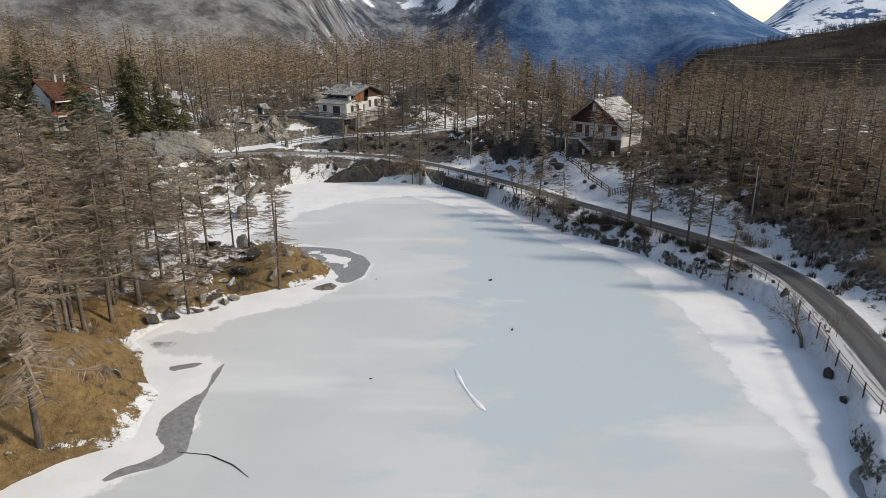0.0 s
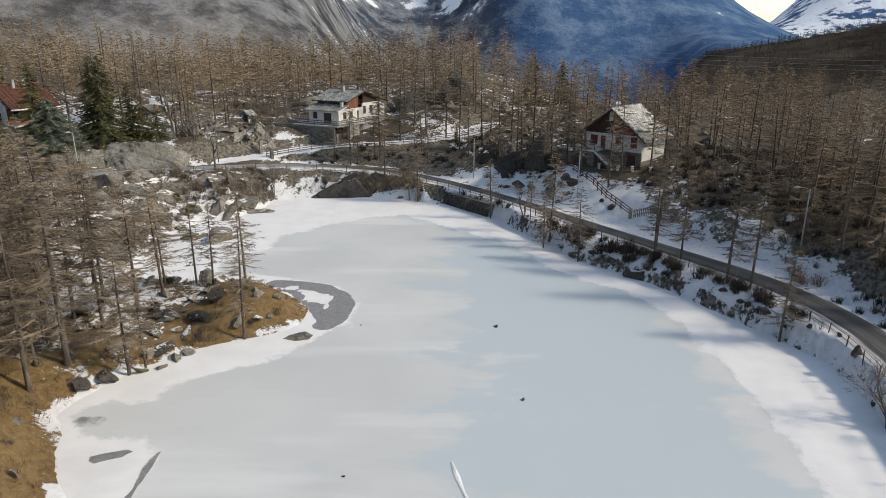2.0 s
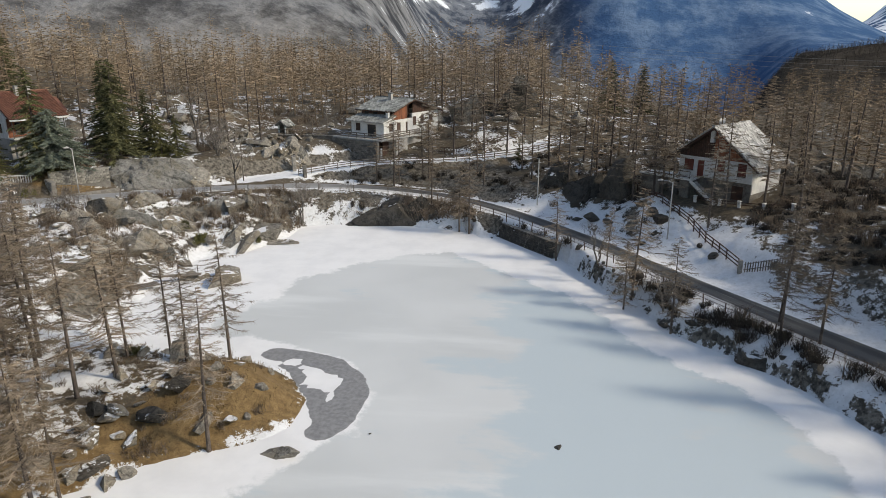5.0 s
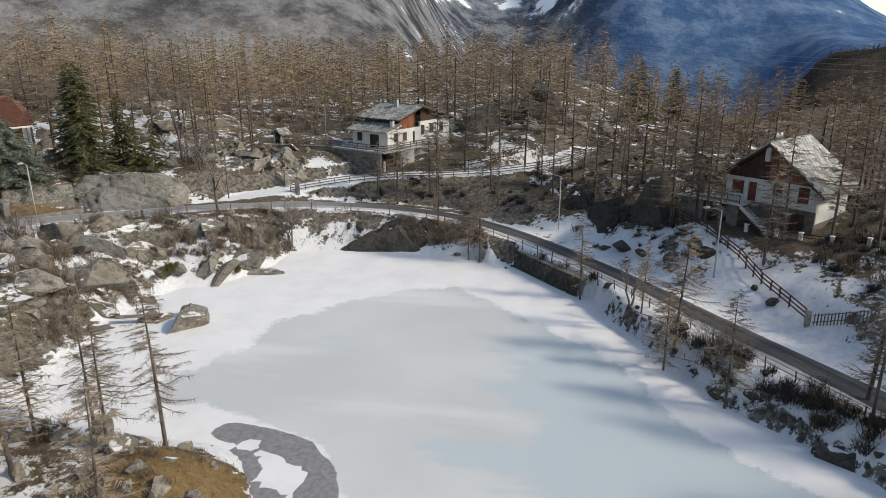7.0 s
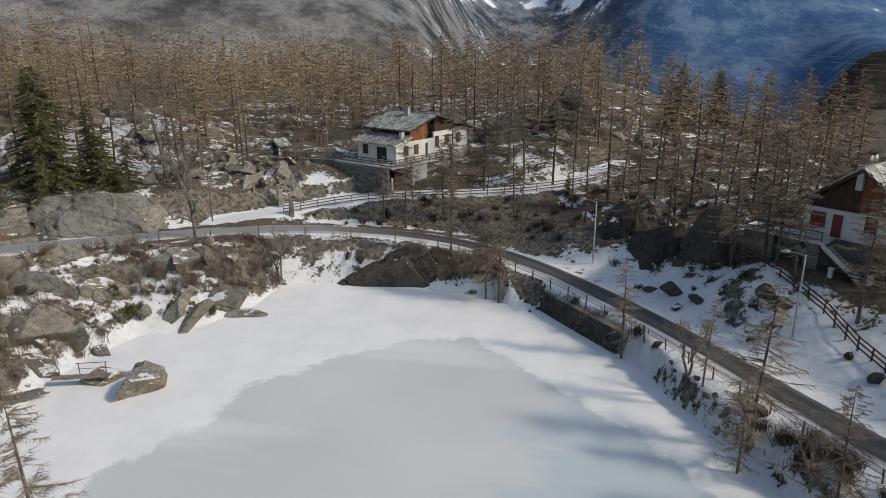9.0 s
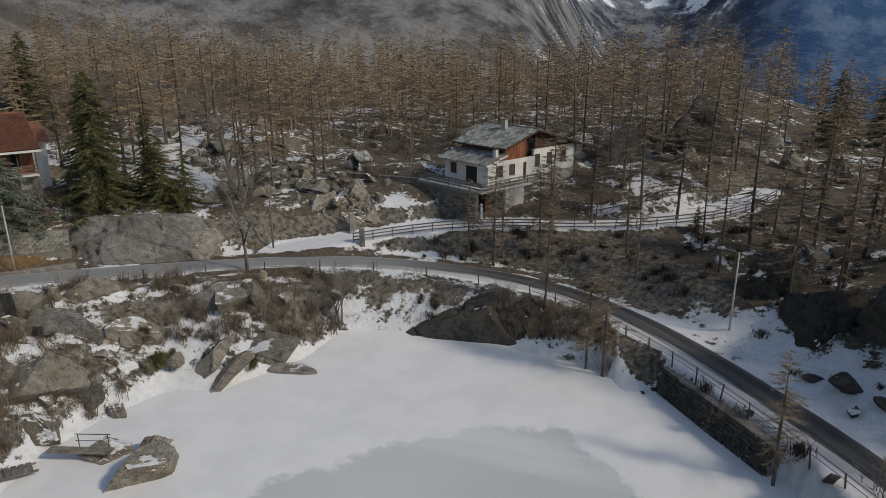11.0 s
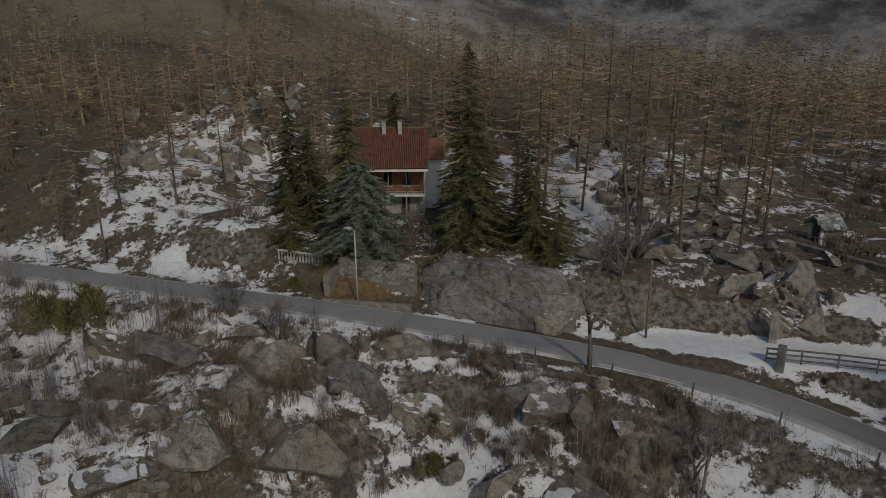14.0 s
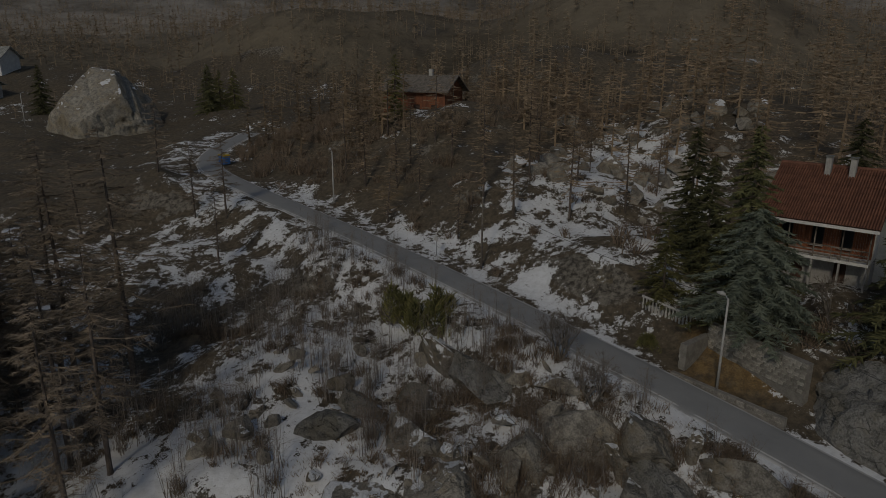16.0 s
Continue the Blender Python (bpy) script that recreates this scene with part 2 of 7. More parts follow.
BLUE_SPRUCE = mottled("blue_spruce_needles", (0.09, 0.112, 0.085), (0.2, 0.228, 0.175), 1.2, 0.85, 0, vary=0.1)
JUNIPER = mottled("juniper_needles", (0.065, 0.068, 0.024), (0.155, 0.142, 0.05), 1.5, 0.9, 0, vary=0.25)
HEATH = mottled("dark_heath", (0.02, 0.017, 0.014), (0.07, 0.055, 0.042), 1.5, 0.95, 0, vary=0.35)


def boulder_stone(name, dark, pale, moss, snow):
    """Weathered rock: mottled faces, dark joints, brown lichen, and old snow lying on the level tops."""
    m, nt, bsdf = nodes_of(name)
    at = nt.nodes.new("ShaderNodeNewGeometry")
    where = at.outputs["Position"]
    coarse, mid, fine = noise_at(nt, where, 0.35, 5, 0.6), noise_at(nt, where, 1.6, 6, 0.65), noise_at(nt, where, 9.0, 4, 0.65)
    colour = blend(nt, ramp(nt, calc(nt, "ADD", calc(nt, "MULTIPLY", mid, 0.6), calc(nt, "MULTIPLY", fine, 0.4)), 0.36, 0.64), dark, pale)
    colour = blend(nt, calc(nt, "MULTIPLY", ramp(nt, calc(nt, "ADD", calc(nt, "MULTIPLY", coarse, 0.6), calc(nt, "MULTIPLY", mid, 0.4)), 0.46, 0.6), 0.7), colour, moss)
    info = nt.nodes.new("ShaderNodeObjectInfo").outputs["Random"]
    hsv = nt.nodes.new("ShaderNodeHueSaturation")
    nt.links.new(calc(nt, "ADD", calc(nt, "MULTIPLY", info, 0.5), 0.75), hsv.inputs["Value"])
    nt.links.new(colour, hsv.inputs["Color"])
    warp = nt.nodes.new("ShaderNodeVectorMath")
    warp.operation = "MULTIPLY_ADD"
    n = nt.nodes.new("ShaderNodeTexNoise")
    n.inputs["Scale"].default_value = 0.9
    nt.links.new(where, n.inputs["Vector"])
    nt.links.new(n.outputs["Color"], warp.inputs[0])
    warp.inputs[1].default_value = (1.1, 1.1, 1.1)
    nt.links.new(where, warp.inputs[2])
    mp = nt.nodes.new("ShaderNodeMapping")
    mp.inputs["Rotation"].default_value, mp.inputs["Scale"].default_value = (0.5, 0.4, 0.3), (0.5, 0.8, 1.3)
    nt.links.new(warp.outputs[0], mp.inputs[0])
    vor = nt.nodes.new("ShaderNodeTexVoronoi")
    vor.feature = "DISTANCE_TO_EDGE"
    vor.inputs["Scale"].default_value = 0.75
    nt.links.new(mp.outputs[0], vor.inputs["Vector"])
    strata = noise_at(nt, mp.outputs[0], 1.1, 7, 0.62, (0.35, 0.6, 3.2))
    seam = calc(nt, "MULTIPLY", ramp(nt, calc(nt, "ABSOLUTE", calc(nt, "SUBTRACT", strata, 0.5), 0.0), 0.016, 0.0), ramp(nt, coarse, 0.5, 0.62))
    crack = calc(nt, "MULTIPLY", ramp(nt, vor.outputs["Distance"], 0.02, 0.0), ramp(nt, noise_at(nt, where, 0.6, 2, 0.5), 0.42, 0.58))
    joint = calc(nt, "SUBTRACT", 1.0, calc(nt, "MAXIMUM", calc(nt, "MULTIPLY", seam, 0.55), calc(nt, "MULTIPLY", crack, 0.5)))
    jointed = blend(nt, joint, (0.02, 0.018, 0.016), hsv.outputs[0])
    up = nt.nodes.new("ShaderNodeSeparateXYZ")
    nt.links.new(at.outputs["Normal"], up.inputs[0])
    lying = ramp(nt, calc(nt, "ADD", up.outputs["Z"], calc(nt, "MULTIPLY", calc(nt, "SUBTRACT", coarse, 0.5), 2.4)), snow, snow + 0.08)
    nt.links.new(blend(nt, lying, jointed, (0.80, 0.815, 0.84)), bsdf.inputs["Base Color"])
    bsdf.inputs["Roughness"].default_value = 0.92
    bsdf.inputs["Specular IOR Level"].default_value = 0.2
    relief(nt, bsdf, calc(nt, "ADD", calc(nt, "ADD", mid, calc(nt, "MULTIPLY", fine, 0.5)), calc(nt, "MULTIPLY", joint, 0.5)), 1.0, 0.22)
    return m


STONE = boulder_stone("grey_boulder", (0.13, 0.12, 0.105), (0.37, 0.345, 0.30), (0.22, 0.178, 0.12), 1.0)
DARK_STONE = boulder_stone("dark_boulder", (0.04, 0.037, 0.033), (0.12, 0.112, 0.1), (0.065, 0.055, 0.042), 1.08)
SLAB_STONE = boulder_stone("grey_slab", (0.085, 0.083, 0.078), (0.27, 0.265, 0.25), (0.13, 0.118, 0.092), 1.3)
MASONRY = mottled("rubble_stone", (0.13, 0.12, 0.105), (0.30, 0.28, 0.25), 1.5, 0.9, 0.6, 0.05, vary=0.35)
MASONRY_PALE = mottled("pale_wall_stone", (0.17, 0.16, 0.14), (0.36, 0.34, 0.30), 2.5, 0.9, 0.8, 0.06, vary=0.4)
RUBBLE_DARK = mottled("dark_rubble", (0.07, 0.064, 0.057), (0.19, 0.175, 0.155), 1.5, 0.9, 0.6, 0.05, vary=0.4)
MORTAR = mottled("mortar", (0.16, 0.15, 0.135), (0.26, 0.245, 0.22), 2.0, 0.95, 0.5, 0.03, vary=0.05)
RENDER_WHITE = mottled("white_render", (0.56, 0.56, 0.545), (0.72, 0.72, 0.70), 0.9, 0.9, 0.15, 0.01, vary=0.03)
RENDER_GREY = mottled("grey_render", (0.30, 0.29, 0.28), (0.42, 0.41, 0.39), 0.7, 0.9, 0.2, 0.01, vary=0.05)
WOOD_RED = mottled("red_brown_boards", (0.14, 0.045, 0.022), (0.28, 0.10, 0.045), 1.5, 0.7, 0.3, 0.01, vary=0.2, stretch=(1, 1, 0.15))
WOOD_DARK = mottled("dark_stained_wood", (0.035, 0.018, 0.012), (0.085, 0.04, 0.025), 1.5, 0.7, 0.3, 0.01, vary=0.2)
WOOD_GREY = mottled("weathered_wood", (0.10, 0.085, 0.07), (0.24, 0.21, 0.18), 2.0, 0.85, 0.4, 0.01, vary=0.3)
SHUTTER = mottled("brown_shutters", (0.045, 0.024, 0.016), (0.08, 0.04, 0.026), 3.0, 0.6, 0.2, 0.01, vary=0.15)
SHUTTER_RED = mottled("red_shutters", (0.13, 0.028, 0.018), (0.19, 0.05, 0.03), 3.0, 0.6, 0.2, 0.01, vary=0.12)
SLATE = mottled("stone_slates", (0.13, 0.135, 0.125), (0.34, 0.345, 0.32), 2.2, 0.85, 0.8, 0.04, vary=0.5)
SLATE_PALE = mottled("pale_stone_slates", (0.2, 0.197, 0.185), (0.46, 0.45, 0.43), 2.2, 0.85, 0.8, 0.04, vary=0.42)
TILE_RED = mottled("terracotta_tiles", (0.135, 0.055, 0.035), (0.235, 0.10, 0.062), 1.2, 0.8, 0.3, 0.02, vary=0.2)
STEEL = mottled("galvanised_steel", (0.30, 0.31, 0.32), (0.45, 0.46, 0.47), 4.0, 0.45, 0.1, 0.005, metal=0.7, vary=0.1)
CONCRETE = mottled("pole_concrete", (0.36, 0.355, 0.34), (0.50, 0.49, 0.47), 2.0, 0.9, 0.2, 0.01, vary=0.1)
RUST = mottled("rusty_iron", (0.05, 0.035, 0.028), (0.13, 0.08, 0.055), 4.0, 0.8, 0.2, 0.005, metal=0.2)
WIRE = mottled("cable", (0.03, 0.03, 0.032), (0.06, 0.06, 0.062), 2.0, 0.6, 0)
BLUE_PLASTIC = mottled("blue_plastic", (0.02, 0.10, 0.30), (0.03, 0.14, 0.38), 2.0, 0.4, 0)
YELLOW_PLASTIC = mottled("yellow_plastic", (0.5, 0.33, 0.02), (0.6, 0.42, 0.04), 2.0, 0.4, 0)


def make_glass():
    m, nt, bsdf = nodes_of("window_glass")
    bsdf.inputs["Base Color"].default_value = (0.02, 0.024, 0.028, 1)
    bsdf.inputs["Roughness"].default_value = 0.06
    bsdf.inputs["Specular IOR Level"].default_value = 0.6
    return m


GLASS = make_glass()

# ---- mesh tools ----
rng = np.random.default_rng(7)


def mesh_of(name, verts, faces, material, smooth=False):
    me = bpy.data.meshes.new(name)
    me.from_pydata([tuple(v) for v in verts], [], [tuple(f) for f in faces])
    me.materials.append(material)
    if smooth:
        me.polygons.foreach_set("use_smooth", [True] * len(me.polygons))
    return me


def bulk(name, verts, sizes, loops, material, smooth=False):
    """A mesh from numpy arrays: vertices, the corner count of each face, and all corners in a row."""
    me = bpy.data.meshes.new(name)
    me.vertices.add(len(verts))
    me.vertices.foreach_set("co", np.asarray(verts, dtype=np.float32).ravel())
    me.loops.add(len(loops))
    me.loops.foreach_set("vertex_index", np.asarray(loops, dtype=np.int32))
    me.polygons.add(len(sizes))
    me.polygons.foreach_set("loop_start", np.concatenate(([0], np.cumsum(sizes)[:-1])).astype(np.int32))
    me.polygons.foreach_set("use_smooth", np.full(len(sizes), smooth))
    me.materials.append(material)
    me.update(calc_edges=True)
    return me


class Shape:
    """Gathers boxes, tubes and sheets into one mesh."""
    def __init__(self):
        self.v, self.f = [], []

    def add(self, verts, faces):
        n = len(self.v)
        self.v += [tuple(p) for p in verts]
        self.f += [tuple(i + n for i in q) for q in faces]
        return self

    def box(self, x0, y0, z0, x1, y1, z1, bevel=0.0):
        """A box with its upright and top edges chamfered where bevel is given."""
        if not bevel:
            return self.add([(x0, y0, z0), (x1, y0, z0), (x1, y1, z0), (x0, y1, z0), (x0, y0, z1), (x1, y0, z1), (x1, y1, z1), (x0, y1, z1)],
                            [(3, 2, 1, 0), (4, 5, 6, 7), (0, 1, 5, 4), (1, 2, 6, 5), (2, 3, 7, 6), (3, 0, 4, 7)])
        b = bevel
        ring = [(x0 + b, y0), (x1 - b, y0), (x1, y0 + b), (x1, y1 - b), (x1 - b, y1), (x0 + b, y1), (x0, y1 - b), (x0, y0 + b)]
        cx, cy = (x0 + x1) / 2, (y0 + y1) / 2
        top = [(px + (b if px < cx else -b) * 0.7, py + (b if py < cy else -b) * 0.7) for px, py in ring]
        vs = [(*p, z0) for p in ring] + [(*p, z1 - b) for p in ring] + [(*p, z1) for p in top]
        fs = [tuple(range(7, -1, -1)), tuple(range(16, 24))]
        for k in (0, 8):
            fs += [(k + i, k + (i + 1) % 8, k + 8 + (i + 1) % 8, k + 8 + i) for i in range(8)]
        return self.add(vs, fs)

    def tube(self, points, radii, sides=6, cap=True):
        pts = [Vector(p) for p in points]
        vs, fs = [], []
        for i, p in enumerate(pts):
            d = (pts[min(i + 1, len(pts) - 1)] - pts[max(i - 1, 0)]).normalized()
            a = d.orthogonal().normalized() if abs(d.z) < 0.99 else Vector((1, 0, 0))
            b = d.cross(a).normalized()
            a = b.cross(d)
            r = radii[i] if isinstance(radii, (list, tuple)) else radii
            vs += [tuple(p + r * (math.cos(2 * math.pi * k / sides) * a + math.sin(2 * math.pi * k / sides) * b)) for k in range(sides)]
        for i in range(len(pts) - 1):
            fs += [(i * sides + k, i * sides + (k + 1) % sides, (i + 1) * sides + (k + 1) % sides, (i + 1) * sides + k) for k in range(sides)]
        if cap:
            fs += [tuple(range(sides - 1, -1, -1)), tuple(range((len(pts) - 1) * sides, len(pts) * sides))]
        return self.add(vs, fs)

    def prism(self, outline, thick):
        """A flat outline of 3D points, thickened by the vector thick."""
        n, t = len(outline), Vector(thick)
        vs = [tuple(p) for p in outline] + [tuple(Vector(p) + t) for p in outline]
        return self.add(vs, [tuple(range(n - 1, -1, -1)), tuple(range(n, 2 * n))] + [(i, (i + 1) % n, n + (i + 1) % n, n + i) for i in range(n)])


def part(name, shape, material, parent, label="", smooth=False, at=None):
    """One mesh under a thing or under a part."""
    me = mesh_of(name, shape.v, shape.f, material, smooth)
    bm = bmesh.new()
    bm.from_mesh(me)
    if name == "wall":
        bmesh.ops.remove_doubles(bm, verts=bm.verts, dist=0.001)
    bmesh.ops.recalc_face_normals(bm, faces=bm.faces)
    bm.to_mesh(me)
    bm.free()
    ob = new(name, me)
    ob.parent = parent
    if at is not None:
        ob.matrix_basis = at
    if label:
        ob["label"] = label
    return ob


def share(name, me, parent, at):
    """One more object on a mesh that exists already."""
    ob = new(name, me)
    ob.parent = parent
    ob.matrix_basis = at
    return ob


def thing(name, label, category, m=None, group="", kind=""):
    ob = new(name)
    ob.empty_display_size = 0.2
    if m is not None:
        ob.matrix_basis = m
    return tagged(ob, label, category, group, kind)


# ---- lie of the land ----
def smooth01(a, lo, hi):
    s = np.clip((a - lo) / (hi - lo), 0, 1)
    return s * s * (3 - 2 * s)


def hashed(ix, iy, seed):
    h = (ix.astype(np.int64) * 374761393 + iy.astype(np.int64) * 668265263 + seed * 1442695041) & 0xFFFFFFFF
    h = ((h ^ (h >> 13)) * 1274126177) & 0xFFFFFFFF
    return ((h ^ (h >> 16)) & 0xFFFF) / 65535.0


def grain2(x, y, seed=0):
    ix, iy = np.floor(x), np.floor(y)
    fx, fy = x - ix, y - iy
    fx, fy = fx * fx * (3 - 2 * fx), fy * fy * (3 - 2 * fy)
    a, b, c, d = (hashed(ix + i, iy + j, seed) for j in (0, 1) for i in (0, 1))
    return (a + (b - a) * fx) * (1 - fy) + (c + (d - c) * fx) * fy


def fbm(x, y, seed=0, octaves=4):
    total, amp = np.zeros_like(x, dtype=float), 0.5
    for o in range(octaves):
        total += amp * (grain2(x, y, seed + o) - 0.5)
        x, y, amp = x * 2.03 + 17.1, y * 2.03 - 9.7, amp * 0.5
    return total


def along(line, x, y):
    """Distance to a polyline, and the third value of its points at the nearest place."""
    if np.size(x) < 3000:
        ends = np.array([(p[0], p[1], p[2] if len(p) > 2 else 0.0) for p in line], dtype=float)
        p, d = ends[:-1], ends[1:] - ends[:-1]
        ln = np.hypot(d[:, 0], d[:, 1])
        fx, fy = np.ravel(x)[:, None] - p[:, 0], np.ravel(y)[:, None] - p[:, 1]
        s = np.clip((fx * d[:, 0] + fy * d[:, 1]) / ln ** 2, 0, 1)
        dist = np.hypot(fx - s * d[:, 0], fy - s * d[:, 1])
        k, row = np.argmin(dist, 1), np.arange(len(fx))
        u = s[row, k]
        runs = np.concatenate(([0.0], np.cumsum(ln)[:-1]))
        return (dist[row, k].reshape(np.shape(x)), (p[k, 2] + u * d[k, 2]).reshape(np.shape(x)), (runs[k] + u * ln[k]).reshape(np.shape(x)))
    best, val, off = np.full(np.shape(x), 1e9), np.zeros(np.shape(x)), np.zeros(np.shape(x))
    run = 0.0
    for p, q in zip(line[:-1], line[1:]):
        dx, dy = q[0] - p[0], q[1] - p[1]
        ln = math.hypot(dx, dy)
        s = np.clip(((x - p[0]) * dx + (y - p[1]) * dy) / ln ** 2, 0, 1)
        d = np.hypot(x - p[0] - s * dx, y - p[1] - s * dy)
        nearer = d < best
        best = np.where(nearer, d, best)
        val = np.where(nearer, p[2] + s * (q[2] - p[2]), val) if len(p) > 2 else val
        off = np.where(nearer, run + s * ln, off)
        run += ln
    return best, val, off


def inside(poly, x, y):
    odd = np.zeros(np.shape(x), dtype=bool)
    for (x0, y0), (x1, y1) in zip(poly, poly[1:] + poly[:1]):
        if y0 != y1:
            odd ^= ((y0 > y) != (y1 > y)) & (x < (x1 - x0) * (y - y0) / (y1 - y0) + x0)
    return odd


def beyond(poly, x, y):
    """Distance outside a closed outline, negative within it."""
    d, _, _ = along(poly + poly[:1], x, y)
    return np.where(inside(poly, x, y), -d, d)


def rounded(line, times=2):
    """Corner cutting, so that a rough outline runs in bends."""
    for _ in range(times):
        out = [line[0]]
        for p, q in zip(line[:-1], line[1:]):
            out += [tuple(0.75 * a + 0.25 * b for a, b in zip(p, q)), tuple(0.25 * a + 0.75 * b for a, b in zip(p, q))]
        line = out + [line[-1]]
    return line


SHORE_EAST = [(14, -25), (22, 10), (25, 33), (29.8, 43.3), (32, 53), (32.8, 63), (30.4, 68), (28, 74), (25, 79.5), (20, 86), (16, 90.5),
              (14.8, 97), (12, 101), (10, 106.5), (7, 111.5), (3.6, 115.3), (0.8, 119.3), (-2.5, 118.5), (-4.7, 122.2)]
SHORE_NORTH = [(-15, 124.5), (-20.5, 124.3), (-28, 122), (-28.5, 116), (-32, 109.2), (-36, 107.6), (-38.5, 99), (-36.5, 92), (-35, 86), (-31.5, 82),
               (-24.5, 80.4), (-18.5, 80.2), (-15.5, 78.3)]
SHORE_WEST = [(-12.9, 74.5), (-13.2, 70.8), (-16, 68), (-21, 65.5), (-25.5, 61), (-27.5, 54.5), (-24.5, 49.5), (-22, 45), (-21.5, 39.5), (-25, 36), (-29, 31),
              (-33, 20), (-25, -25)]
SHORE = SHORE_EAST + SHORE_NORTH + SHORE_WEST
ROAD = rounded([(27, 5, 2.3), (31.5, 40, 2.1), (35.5, 56, 2.1), (36, 66, 2.1), (33.5, 76, 2.1), (27.5, 85.5, 2.1), (18.5, 99.5, 2.2), (11, 112, 2.2), (1.5, 124, 2.4),
                (-7, 130, 3.0), (-15, 131.8, 3.5), (-23, 131, 4.1), (-32, 128, 4.8), (-41, 120.8, 5.6), (-52, 109.5, 6.7), (-66, 93.5, 8.0),
                (-79, 75.5, 9.8), (-89, 60, 11.4), (-96, 51.5, 12.3), (-106, 47, 13), (-122, 45, 14)])
DRIVE = rounded([(-38, 128.5, 5.4), (-32, 134.5, 5.7), (-25, 139.2, 6.2), (-18, 141.5, 6.5), (-10, 142.5, 6.7), (-2, 145, 7.0), (6, 150, 7.6), (10, 157, 8.6)])
SPOTS = [(-22, 148, 7.2), (-17, 165, 10.5), (-45, 150, 9.5), (-62, 150, 14), (-63, 119, 11.2), (-72, 108, 11.5), (-90, 97, 14), (-110, 85, 19), (-115, 120, 21),
         (-90, 150, 19), (0, 165, 11), (20, 150, 8.5), (40, 150, 8), (27, 117, 7.0), (38, 118, 8.5), (48, 100, 7.5), (52, 75, 6), (48, 50, 4.5), (65, 110, 8.5)]
SPOTS += [(-58.5, 112.5, 9.3), (-54.2, 116.4, 8.7), (-62.5, 108.6, 9.0), (28.4, 111.0, 6.9), (31.5, 108.6, 6.9), (-114, 73, 18.3), (72, 60, 7), (15, 133, 6.0), (22, 106, 4.3), (-40, 70, 1.8), (-55, 62, 3.2), (-62, 80, 5.6), (-46, 90, 3.2), (-70, 55, 6.5), (-45, 42, 2.0),
          (-65, 20, 4), (-85, 32, 9), (-41, 113, 3.6), (-8, 137, 5.2), (-49, 104, 5.2), (-47, 135, 7.5), (-32, 150, 9.2), (45, 20, 4)]
HILLS = [(0, 230, 15), (-70, 230, 10), (70, 230, -2), (-140, 190, 19), (-170, 100, 27), (-240, 120, 40), (-230, 20, 34), (-150, 25, 15.5), (-118, 45, 13.5), (-128, 6, 12.5), (-112, 26, 12), (130, 190, 0), (130, 100, 8),
         (140, 20, 10), (90, -40, 8), (-70, -50, 4), (0, -80, 2), (-190, -40, 20), (0, 320, 6), (110, 330, -10), (-130, 330, 8)]


def shore_gap(x, y):
    """Distance from the water's edge, which wanders in small bays."""
    return beyond(SHORE, x, y) + 2.4 * fbm(x / 5.5, y / 5.5, 57, 4)


def far_land(x, y):
    """Mountains and valley round the lake, from the bearing and the distance to its middle."""
    r, az = np.hypot(x, y - 60), np.degrees(np.arctan2(x, y - 60))
    left = smooth01(-az, 4, 22) * (1 - smooth01(-az, 150, 178))
    h = left * (520 * smooth01(r, 330, 1500) + 500 * smooth01(r, 1300, 3200)) * (1 + 0.5 * fbm(x / 420, y / 420, 5, 2))
    h = h + left * smooth01(r, 420, 1100) * 170 * (0.32 - np.abs(fbm(x / 300, y / 300, 19, 2)))
    h = h + smooth01(-az, 48, 66) * left * 26 * smooth01(r, 130, 420) - 18 * smooth01(-az, -2, 10) * (1 - smooth01(-az, 40, 60)) * smooth01(r, 230, 380) * (1 - smooth01(r, 450, 700))
    mid = smooth01(az, -26, -8) * (1 - smooth01(az, 5, 15))
    h = h + mid * 820 * smooth01(r, 1500, 3600) * (1 + 0.6 * fbm(x / 500, y / 500, 11, 3))
    blue = smooth01(az, -2, 9) * (1 - smooth01(az, 7, 31))
    h = h + blue * 480 * smooth01(r, 1300, 2500) * (1 - 0.9 * smooth01(r, 2500, 4200)) * (1 + 0.5 * fbm(x / 380, y / 380, 23, 5))
    white = smooth01(az, 22, 30) * (1 - smooth01(az, 60, 90))
    h = h + white * 330 * smooth01(r, 3000, 4300) * (1 + 0.9 * fbm(x / 330, y / 330, 31, 5))
    valley = smooth01(az, -14, 4) * (1 - smooth01(az, 16, 22))
    h = h - valley * 130 * smooth01(r, 240, 700) * (1 - smooth01(r, 1300, 2000))
    ridge = smooth01(az, 14, 20) * (1 - smooth01(az, 80, 110)) * (1 - 0.8 * smooth01(r, 900, 1600))
    h = h + ridge * np.clip(2.3 * (az - 20.5), -8, 48) * smooth01(r, 300, 680) * (1 + 0.25 * fbm(x / 120, y / 120, 13, 4))
    return h


